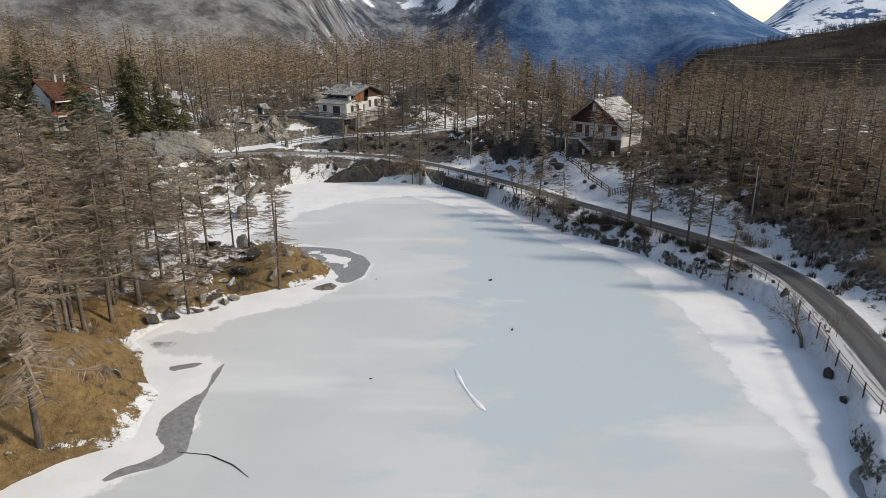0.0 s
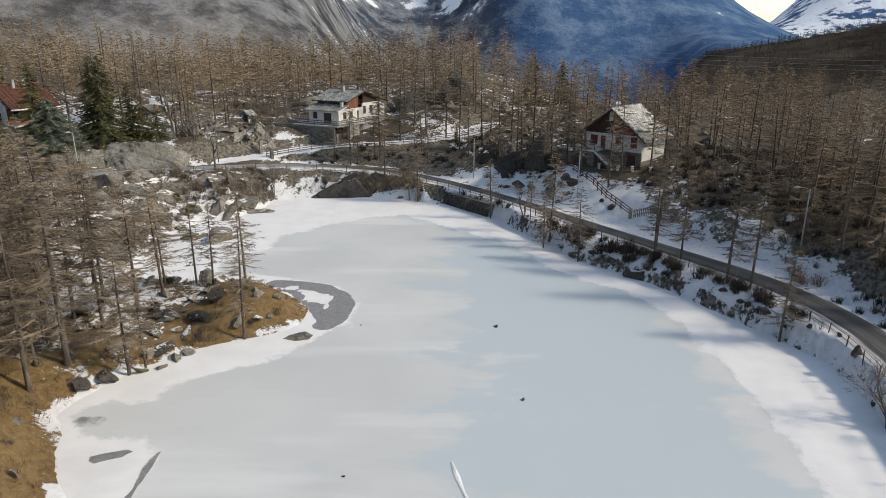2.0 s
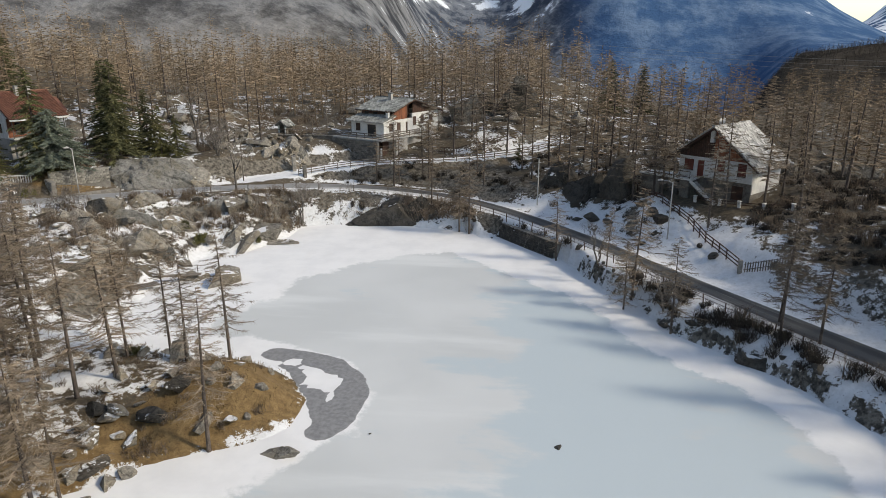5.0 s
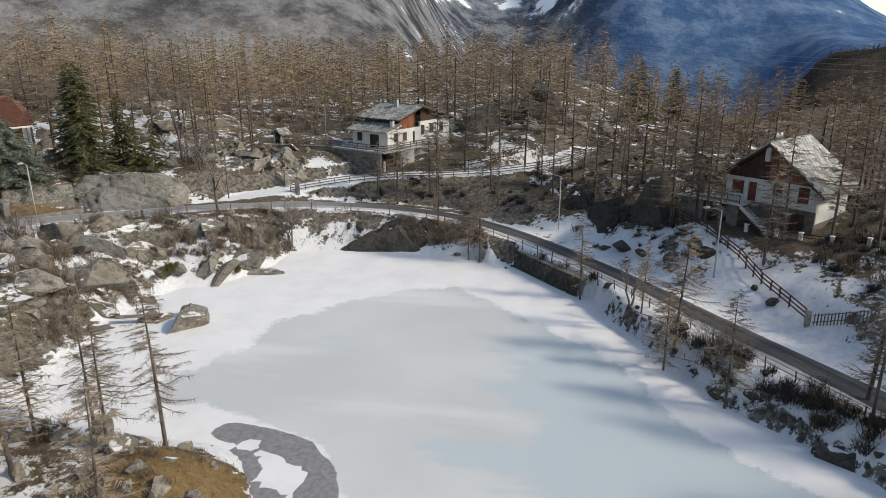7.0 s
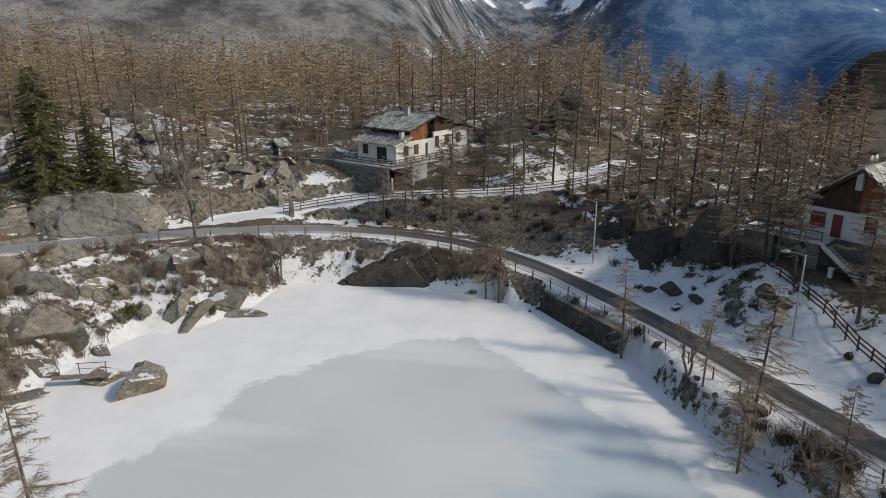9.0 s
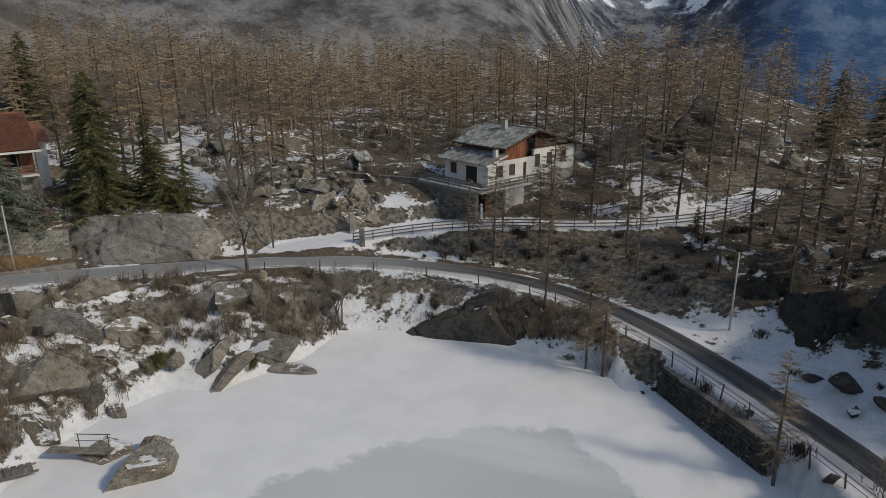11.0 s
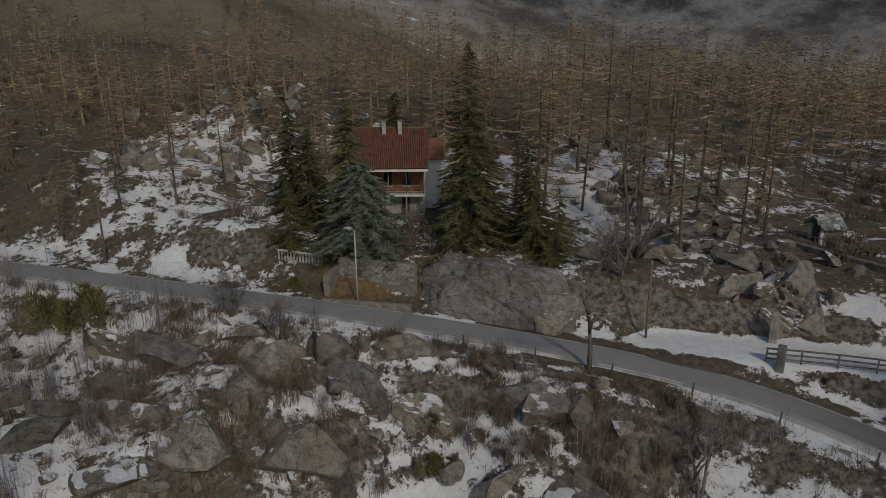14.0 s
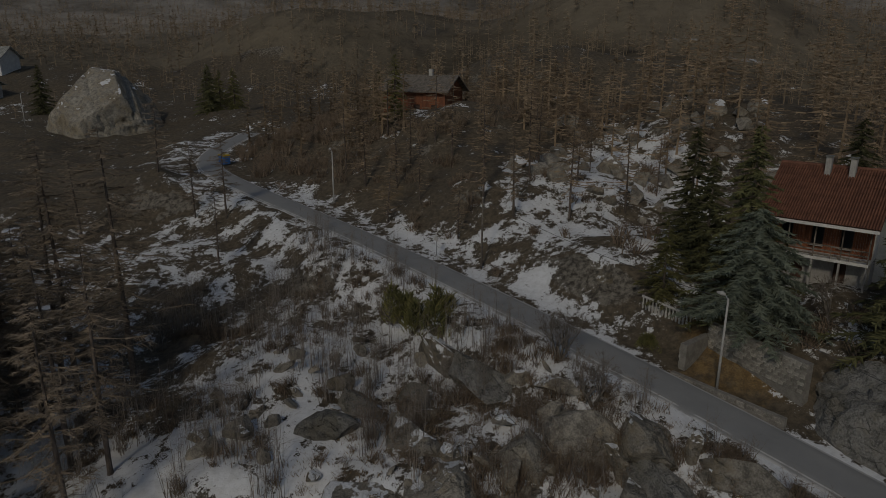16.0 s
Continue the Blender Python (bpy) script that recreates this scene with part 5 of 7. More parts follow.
EAST_BANK = [(24, 34), (38, 50), (36, 70), (28, 88), (16, 104), (4, 122), (-2, 122), (10, 104), (14, 90), (24, 76), (30, 66), (30, 50)]
NORTH_SLOPE = [(-34, 131), (-20, 134), (0, 131), (14, 116), (22, 104), (34, 92), (60, 80), (60, 130), (20, 150), (0, 142), (-20, 139)]
WEST_BANK = [(-62, 98), (-44, 86), (-36, 92), (-38, 108), (-30, 117), (-28, 124), (-38, 124), (-54, 108)]
BRUSH_FLAT = [(-76, 76), (-58, 62), (-38, 74), (-38, 92), (-58, 100), (-66, 92)]
HEADLAND = [(-60, 26), (-24, 30), (-22, 46), (-29, 56), (-14, 70), (-18, 80), (-60, 78)]
brush("dark_heath", "dark leafless heath on the steep road bank", sprinkled(340, EAST_BANK, 0.7, 1.5, -0.12, 2.6), 0.62, 60, 0.045, HEATH, 0.8)
brush("dark_heath", "dark leafless heath above the road", sprinkled(480, NORTH_SLOPE, 0.5, 1.3, 0.0), 0.65, 42, 0.055, HEATH, 0.8)
FOOT = [(14, 92), (17, 90), (22, 84.5), (26, 80), (30, 73), (33, 64), (36, 64), (33.5, 74), (28, 83), (22, 92), (16, 98)]
brush("dark_heath", "dense dark thicket along the foot of the road bank", sprinkled(230, FOOT, 0.7, 1.5, -0.06, 2.5), 0.75, 70, 0.04, HEATH, 0.9)
brush("alder_stems", "thin dark saplings in the thicket of the road bank", sprinkled(60, FOOT, 0.6, 1.2, -0.06, 2.5), 2.0, 10, 0.028, RED_TWIG, 0.4, 5)
brush("rusty_brush", "rusty brown leafless brush among boulders", sprinkled(400, WEST_BANK, 0.6, 1.5, -0.03), 0.85, 44, 0.03, RED_TWIG, 0.7)
brush("rusty_brush", "brown leafless twigs scattered over the rocky bank", sprinkled(300, WEST_BANK, 0.4, 1.1), 0.7, 30, 0.026, RED_TWIG, 0.9)
brush("rusty_brush", "rusty brown leafless brush on the flat", sprinkled(200, BRUSH_FLAT, 0.5, 1.3, -0.02), 0.75, 40, 0.03, RED_TWIG, 0.7)
brush("rusty_brush", "brown heath under the larches", sprinkled(430, HEADLAND, 0.5, 1.2, 0.0), 0.5, 36, 0.035, RED_TWIG, 0.8)
brush("alder_stems", "thin grey alder stems rising from snow", sprinkled(300, BRUSH_FLAT, 0.5, 1.4, -0.06), 3.0, 9, 0.024, GREY_TWIG, 0.16, 4)
brush("alder_stems", "thin grey saplings along the snowy bank", sprinkled(130, WEST_BANK, 0.6, 1.1, -0.02), 2.3, 10, 0.03, GREY_TWIG, 0.2, 4)
brush("alder_stems", "thin grey saplings on the road bank", sprinkled(70, EAST_BANK, 0.6, 1.2, -0.1, 2.4), 1.9, 9, 0.03, GREY_TWIG, 0.35, 4)
EAST_SLOPE = [(36, 60), (62, 54), (64, 112), (34, 124), (26, 104), (37, 88)]
brush("undergrowth", "brown undergrowth on the slope above the road", sprinkled(520, EAST_SLOPE, 0.6, 1.6), 0.8, 34, 0.045, RED_TWIG, 0.8)
brush("dark_heath", "dark heath on the slope above the road", sprinkled(420, EAST_SLOPE, 0.6, 1.4), 0.7, 40, 0.05, HEATH, 0.8)
brush("undergrowth", "brown undergrowth above the road bend", sprinkled(620, [(-88, 64), (-104, 52), (-150, 50), (-150, 100), (-112, 104), (-94, 78)], 0.6, 1.9), 0.9, 34, 0.05, RED_TWIG, 0.8)
NORTH_BANK = [(-34, 118), (-33, 127), (-14, 129), (-3, 124), (-6, 121.5), (-14, 123.5), (-27, 121)]
brush("rusty_brush", "rusty leafless brush round the dark boulder", sprinkled(60, [(-15, 124), (-15, 128.5), (-4, 126), (-3, 121.5)], 0.7, 1.5, 0, 2.2), 0.9, 46, 0.03, RED_TWIG, 0.8)
brush("dark_heath", "dark heath at the foot of the dark boulder", sprinkled(50, [(-24, 122), (-22, 126), (-4, 126), (-3, 120), (-14, 122)], 0.6, 1.2, 0, 2.2), 0.6, 50, 0.04, HEATH, 0.8)
brush("alder_stems", "thin grey saplings on the north bank", sprinkled(70, NORTH_BANK, 0.5, 1.1, 0, 2.4), 1.5, 10, 0.025, GREY_TWIG, 0.4, 5)
brush("dry_grass", "tufts of dry grass on the north bank", sprinkled(260, NORTH_BANK, 0.5, 1.1, 0, 2.4), 0.3, 12, 0.03, STRAW, 0.9, 0)
brush("undergrowth", "brown undergrowth in the larch woods", sprinkled(1100, [(-120, 60), (-92, 64), (-66, 100), (-44, 130), (-34, 150), (12, 158), (50, 130), (60, 190), (-110, 190)], 0.7, 1.8, 0.02), 0.75, 30, 0.06, RED_TWIG, 0.8)

brush("dry_grass", "tufts of straw-coloured dry grass on the headland", sprinkled(1500, [(-44, 26), (-22, 30), (-20, 46), (-26, 56), (-13, 69), (-14, 76), (-24, 80), (-44, 60)], 0.6, 1.3, -0.1), 0.28, 14, 0.03, STRAW, 0.9, 0)
brush("dry_grass", "tufts of dry grass along the snowy banks", sprinkled(700, WEST_BANK, 0.6, 1.2, -0.2), 0.3, 12, 0.03, STRAW, 0.9, 0)

# ---- evergreens ----
def spruce_meshes(h, spread, dense, seed, needles, low=0.06, power=0.8):
    r = np.random.default_rng(seed)
    trunk = Shape().tube([(0, 0, -0.4), (0, 0, h * 0.5), (0, 0, h)], [h * 0.017, h * 0.011, 0.015], 7)
    st, en, wd = [], [], []
    n = int(dense * h)
    for k in range(n):
        s = low + (0.99 - low) * (k + r.random()) / n
        ln = h * spread * (1 - s) ** power * (0.6 + 0.55 * r.random()) + 0.15
        az = r.random() * 6.28
        out = np.array([math.cos(az), math.sin(az), 0])
        lat = np.array([-out[1], out[0], 0])
        base = np.array([0, 0, h * s])
        tip = base + out * ln + np.array([0, 0, -0.28 * ln])
        st.append(base); en.append(tip); wd.append(0.06)
        m = 20 + int(24 * ln)
        for _ in range(m):
            u = 0.12 + 0.88 * r.random()
            p = base + (tip - base) * u
            l2 = ln * 0.22 * (1.15 - 0.7 * u) + 0.12
            e = p + l2 * (lat * r.uniform(-1, 1) + out * r.uniform(0.1, 0.8) + np.array([0, 0, r.uniform(-0.55, 0.12)]))
            st.append(p); en.append(e); wd.append(0.055 + 0.04 * r.random())
    return mesh_of("trunk", trunk.v, trunk.f, LARCH_BARK, True), twig_mesh("crown", np.array(st), np.array(en), np.array(wd), needles, 0.5)


SPRUCES = [(10.0, *spruce_meshes(10, 0.31, 17, 61, SPRUCE)), (10.0, *spruce_meshes(10, 0.36, 17, 62, SPRUCE))]
BLUE = [(10.0, *spruce_meshes(10, 0.6, 26, 63, BLUE_SPRUCE, 0.2, 0.5))]
PINES = [(10.0, *spruce_meshes(10, 0.36, 12, 64, JUNIPER))]
for x, y, tall, kinds, label in ((-60.8, 112.8, 13.5, SPRUCES, "tall slim dark green spruce before the red-roofed house"), (-55.0, 121.8, 14.0, SPRUCES, "tall dark green spruce beside the house"),
                                 (-57.2, 123.4, 13.0, SPRUCES, "dark green spruce beside the house"), (-50.8, 125.8, 8.0, PINES, "broad dark green spruce on the slope"),
                                 (-53.2, 126.8, 9.5, SPRUCES, "dark green spruce on the slope"), (-48.6, 126.6, 6.5, PINES, "low dark green pine on the slope"),
                                 (-58.8, 113.0, 8.6, BLUE, "broad blue-green spruce by the garden wall"), (-63.2, 108.0, 6.4, PINES, "young green pine by the gate"),
                                 (-67.5, 111.5, 9.5, SPRUCES, "dark green spruce beside the red-roofed house"), (-70.5, 110.5, 10.5, SPRUCES, "dark green spruce beside the red-roofed house"),
                                 (-74.5, 124.0, 11.0, SPRUCES, "dark green spruce behind the red-roofed house"), (-106.5, 75.5, 9.0, PINES, "dark green pine by the timber house"),
                                 (-150.0, 60.0, 9.0, PINES, "lone dark pine on the slope"), (-142.0, 26.0, 10.0, SPRUCES, "dark spruce behind the boulder"), (-147.0, 29.0, 9.0, PINES, "dark pine behind the boulder"),
                                 (-142.0, -14.0, 11.0, SPRUCES, "dark spruce by the far houses"), (-150.0, 24.0, 9.0, PINES, "dark pine behind the boulder"),
                                 (24.0, 196.0, 13.0, SPRUCES, "dark spruce among larches on the ridge"), (33.0, 205.0, 12.0, SPRUCES, "dark spruce among larches on the ridge"),
                                 (2.5, 143.5, 3.2, SPRUCES, "small spruce beside the snowy drive"), (-85.0, 140.0, 11.0, SPRUCES, "dark spruce in the larch wood")):
    h, trunk, crown = kinds[int(rng.integers(len(kinds)))]
    k = tall / h
    tree = thing("spruce_tree", label, "tree", Matrix.LocRotScale((x, y, ground_z(x, y) - 0.1), Euler((0, 0, rng.random() * 6.28)), Vector((k, k, k))), "evergreens")
    share("trunk", trunk, tree, Matrix.Identity(4))
    share("crown", crown, tree, Matrix.Identity(4))
for x, y, k, label in ((-60.6, 89.4, 2.6, "round olive-green juniper bush by the road"), (-37.6, 108.6, 1.0, "small olive juniper at the shore"), (-40.2, 109.4, 0.9, "small olive juniper among boulders"),
                       (-31.4, 112.2, 0.6, "small olive juniper on a slab"), (-59.0, 106.6, 0.8, "clipped green bush by the gate"), (-27.6, 76.4, 0.6, "small juniper on the headland")):
    tufts = [(rng.normal() * 0.42, rng.normal() * 0.42, rng.uniform(0.35, 0.62), rng.uniform(0.7, 1.25)) for _ in range(11)]
    st, en = [], []
    for _ in range(2600):
        cx, cy, wide, tall = tufts[int(rng.integers(11))]
        a, u = rng.random() * 6.28, rng.random()
        out = wide * (1 - 0.75 * u) * rng.random() ** 0.4
        p = np.array([cx + math.cos(a) * out, cy + math.sin(a) * out, tall * (0.05 + 0.9 * u)])
        st.append(p); en.append(p + np.array([math.cos(a) * 0.1, math.sin(a) * 0.1, 0.16]) + rng.normal(size=3) * 0.05)
    ob = new("juniper_bush", twig_mesh("juniper_bush", np.array(st), np.array(en), np.full(2600, 0.038), JUNIPER, 0.5))
    ob.matrix_basis = Matrix.LocRotScale((x, y, ground_z(x, y)), None, Vector((k, k, k)))
    tagged(ob, label, "bush")


def bare_tree(x, y, tall, seed, label, stems=1):
    """A leafless broad-leaved tree: forking limbs down to twigs."""
    r = np.random.default_rng(seed)
    trunk, st, en, wd = Shape(), [], [], []
    def limb(p, d, ln, rad, level):
        q = p + d * ln * 0.5
        e = q + (d + r.normal(size=3) * 0.12) * ln * 0.5
        if level < 2:
            trunk.tube([p, q, e], [rad, rad * 0.85, rad * 0.65], 6)
        else:
            st.extend([p, q]); en.extend([q, e]); wd.extend([rad * 2, rad * 1.6])
        if level < 5:
            for _ in range(3 if level < 4 else 4):
                nd = d + r.normal(size=3) * 0.48 + np.array([0, 0, 0.12])
                nd /= np.linalg.norm(nd)
                limb(p + (e - p) * r.uniform(0.55, 1.0), nd, ln * r.uniform(0.55, 0.78), max(rad * 0.58, 0.011), level + 1)
    for k in range(stems):
        d = np.array([r.normal() * 0.3 * (stems > 1), r.normal() * 0.3 * (stems > 1), 1.0])
        limb(np.array([0.0, 0.0, -0.3]), d / np.linalg.norm(d), tall * 0.36, tall * 0.018, 0)
    tree = thing("bare_tree", label, "tree", pose(x, y, ground_z(x, y)))
    part("trunk", trunk, GREY_BARK, tree, smooth=True)
    ob = new("crown", twig_mesh("crown", np.array(st), np.array(en), np.array(wd), GREY_TWIG, 0.6))
    ob.parent = tree


GREY_BARK = mottled("grey_bark", (0.09, 0.08, 0.07), (0.2, 0.18, 0.16), 5.0, 0.95, 0.4, 0.02, stretch=(1, 1, 0.4))
bare_tree(-37.4, 120.6, 10.5, 1, "leafless grey tree on the bank below the road")
bare_tree(-28.6, 121.9, 7.5, 2, "spreading leafless tree at the lake shore", 2)
bare_tree(31.4, 53.0, 7.0, 3, "leafless bush overhanging the ice", 3)
bare_tree(5.0, 114.6, 3.6, 4, "leafless bush at the ice edge", 4)
bare_tree(16.5, 92.5, 5.0, 5, "leafless bush on the snowy bank", 3)
bare_tree(11.5, 103.8, 6.5, 6, "leafless forked tree on the snowy bank", 2)
bare_tree(-50.0, 136.0, 15.0, 7, "tall pale leafless tree in the wood")
bare_tree(-46.0, 133.0, 7.5, 8, "leafless bush by the rocky slope", 4)
bare_tree(-43.5, 129.0, 6.5, 9, "leafless bush beside the pole", 4)
bare_tree(-57.5, 117.8, 5.2, 10, "small leafless garden tree", 2)
bare_tree(-55.4, 100.8, 4.6, 11, "leafless bush below the road", 5)
bare_tree(-51.0, 103.0, 4.2, 12, "leafless bush below the road", 5)

# ---- houses ----
def wall_panel(s, x0, x1, z0, z1, y0, y1, holes):
    """An upright wall along x with openings (x0, x1, z0, z1) cut through it."""
    xs = sorted({x0, x1, *[h[0] for h in holes], *[h[1] for h in holes]})
    zs = sorted({z0, z1, *[h[2] for h in holes], *[h[3] for h in holes]})
    for a, b in zip(xs[:-1], xs[1:]):
        for c, d in zip(zs[:-1], zs[1:]):
            if not any(h[0] <= (a + b) / 2 <= h[1] and h[2] <= (c + d) / 2 <= h[3] for h in holes):
                s.box(a, y0, c, b, y1, d)
    return s


def window_in(house, name, x0, x1, z0, z1, face, shutter, m, label=""):
    """A shuttered or glazed opening set into a wall: frame, pane or board, and sill."""
    s = Shape()
    f = 0.07
    s.box(x0, face + 0.06, z0, x0 + f, face + 0.16, z1).box(x1 - f, face + 0.06, z0, x1, face + 0.16, z1)
    s.box(x0 + f, face + 0.06, z0, x1 - f, face + 0.16, z0 + f).box(x0 + f, face + 0.06, z1 - f, x1 - f, face + 0.16, z1)
    w = part(name, s, WOOD_DARK, house, label, at=m)
    if shutter is GLASS:
        part("pane", Shape().box(x0 + f, face + 0.10, z0 + f, x1 - f, face + 0.12, z1 - f), GLASS, w)
    else:
        mid = (x0 + x1) / 2
        for a, b in ((x0 + f, mid - 0.01), (mid + 0.01, x1 - f)):
            k = int((z1 - z0) / 0.16)
            step = (z1 - z0 - 2 * f) / k
            line = [(a, face + 0.14, z1 - f), (a, face + 0.14, z0 + f)]
            for j in range(k):
                line += [(a, face + 0.07, z0 + f + j * step), (a, face + 0.11, z0 + f + (j + 1) * step)]
            leaf = Shape().prism(line, (b - a, 0, 0))
            part("shutter", leaf, shutter, w)
    part("sill", Shape().box(x0 - 0.06, face - 0.08, z0 - 0.07, x1 + 0.06, face + 0.12, z0), RENDER_GREY, w)
    return w


def slope_pieces(house, roof, a, along_v, up_v, rows, cols, material, thick=0.09, seed=0):
    """Lays slates, each an object, from the eave corner a; along_v and up_v span the whole slope."""
    r = np.random.default_rng(seed)
    A, U, V = Vector(a), Vector(along_v), Vector(up_v)
    du, dv = U.length / cols, V.length / rows
    eu, ev = U.normalized(), V.normalized()
    n = eu.cross(ev).normalized()
    if n.z < 0:
        n = -n
    frame_m = Matrix((eu, ev, n)).transposed().to_4x4()
    kinds = []
    for k in range(5):
        j = [r.uniform(-0.11, 0.11) for _ in range(8)]
        w, h = du * 0.97, dv * 1.35
        pts = [(0 + j[0], -0.05 + j[1], 0), (w * 0.5, -0.07 + j[2], 0), (w + j[3], -0.05 + j[4], 0), (w, h, 0), (0, h, 0)]
        s = Shape().prism(pts, (0, 0, thick * r.uniform(0.7, 1.2)))
        kinds.append(mesh_of("slate", s.v, s.f, material))
    for i in range(rows):
        shift = (0.5 if i % 2 else 0.0) * du
        for c in range(cols):
            p = A + eu * (c * du + shift * (1 if c < cols - 1 else 0)) + ev * (i * dv) + n * (0.05 + 0.012 * r.random())
            m = Matrix.Translation(p) @ frame_m @ pose(0, 0, 0, 3.2 + r.uniform(-1.4, 1.4), r.uniform(-1.6, 1.6), r.uniform(-2.5, 2.5))
            share("slate", kinds[int(r.integers(5))], roof, m)


def slab_between(p, q, r, s, thick):
    return Shape().prism([p, q, r, s], (0, 0, -thick))


def rail_run(fence, points, tall, rails, material, every=1.8, post=0.09, rail=0.1, thick=0.04):
    """Posts and rails, each a mesh of its own, along a run of ground points."""
    pm = None
    pts = [Vector(p) for p in points]
    stops = []
    for a, b in zip(pts[:-1], pts[1:]):
        n = max(1, round((b - a).length / every))
        stops += [a.lerp(b, k / n) for k in range(n)]
    stops.append(pts[-1])
    pm_shape = Shape().box(-post / 2, -post / 2, -0.3, post / 2, post / 2, tall, 0.015)
    pm = mesh_of("post", pm_shape.v, pm_shape.f, material)
    for p in stops:
        share("post", pm, fence, pose(p.x, p.y, p.z, rng.normal() * 1.5, rng.normal() * 1.5, rng.random() * 20))
    for k in range(rails):
        z = tall * (0.92 - k * 0.72 / max(1, rails - 1)) if rails > 1 else tall * 0.9
        for a, b in zip(stops[:-1], stops[1:]):
            d = (b - a).normalized()
            side = Vector((-d.y, d.x, 0)) * (thick / 2)
            up = Vector((0, 0, rail))
            sag = Vector((0, 0, rng.normal() * 0.012))
            base = [a - d * 0.05 - side, b + d * 0.05 - side, b + d * 0.05 + side, a - d * 0.05 + side]
            s = Shape().prism([q + Vector((0, 0, z)) + sag for q in base], up)
            me = mesh_of("rail", s.v, s.f, material)
            share("rail", me, fence, Matrix.Identity(4))


def on_ground(points, lift=0.0):
    return [(x, y, ground_z(x, y) + lift) for x, y in points]


def stone_wall(name, label, points, z0, tall, thick=0.5, size=(0.55, 0.3), material=MASONRY, seed=0, limit=300, batter=0.0):
    """A rubble wall: a mortar core and stones of uneven size, each an object, on both faces of every stretch."""
    r = np.random.default_rng(seed)
    wall = thing(name, label, "wall", kind="structure")
    core = Shape()
    kinds = []
    for k in range(6):
        w, h = size[0] * r.uniform(0.8, 1.1), size[1] * r.uniform(0.85, 1.0)
        s = Shape().box(-w / 2, -0.06, 0, w / 2, 0.05, h, 0.03)
        s.v = [(a + r.uniform(-0.03, 0.03), b + r.uniform(-0.02, 0.02), c + r.uniform(-0.025, 0.025)) for a, b, c in s.v]
        kinds.append(mesh_of("stone", s.v, s.f, material))
    made = 0
    for a, b in zip(points[:-1], points[1:]):
        a, b = Vector((a[0], a[1], 0)), Vector((b[0], b[1], 0))
        d = b - a
        ln = d.length
        d.normalize()
        turn = math.degrees(math.atan2(d.y, d.x))
        side = Vector((-d.y, d.x, 0)) * thick / 2
        back = side * 2 * batter / thick
        core.prism([(*(a - side).xy, z0 - 0.8), (*(b - side).xy, z0 - 0.8), (*(b + side).xy, z0 - 0.8), (*(a + side).xy, z0 - 0.8)], (*back.xy, tall + 0.8))
        rows, cols = max(1, round(tall / size[1])), max(1, round(ln / size[0]))
        for i in range(rows):
            for c in range(cols):
                if made >= limit:
                    continue
                u = (c + 0.5 + (0.3 if i % 2 else -0.1) + r.uniform(-0.1, 0.1)) * ln / cols
                u = min(max(u, size[0] * 0.45), ln - size[0] * 0.45)
                p = a + d * u - side * 1.06 + back * ((i * tall / rows + 0.8) / (tall + 0.8))
                share("stone", kinds[int(r.integers(6))], wall, pose(p.x, p.y, z0 + i * tall / rows, 0, r.uniform(-3, 3), turn))
                made += 1
    part("core", core, MORTAR, wall)
    return wall


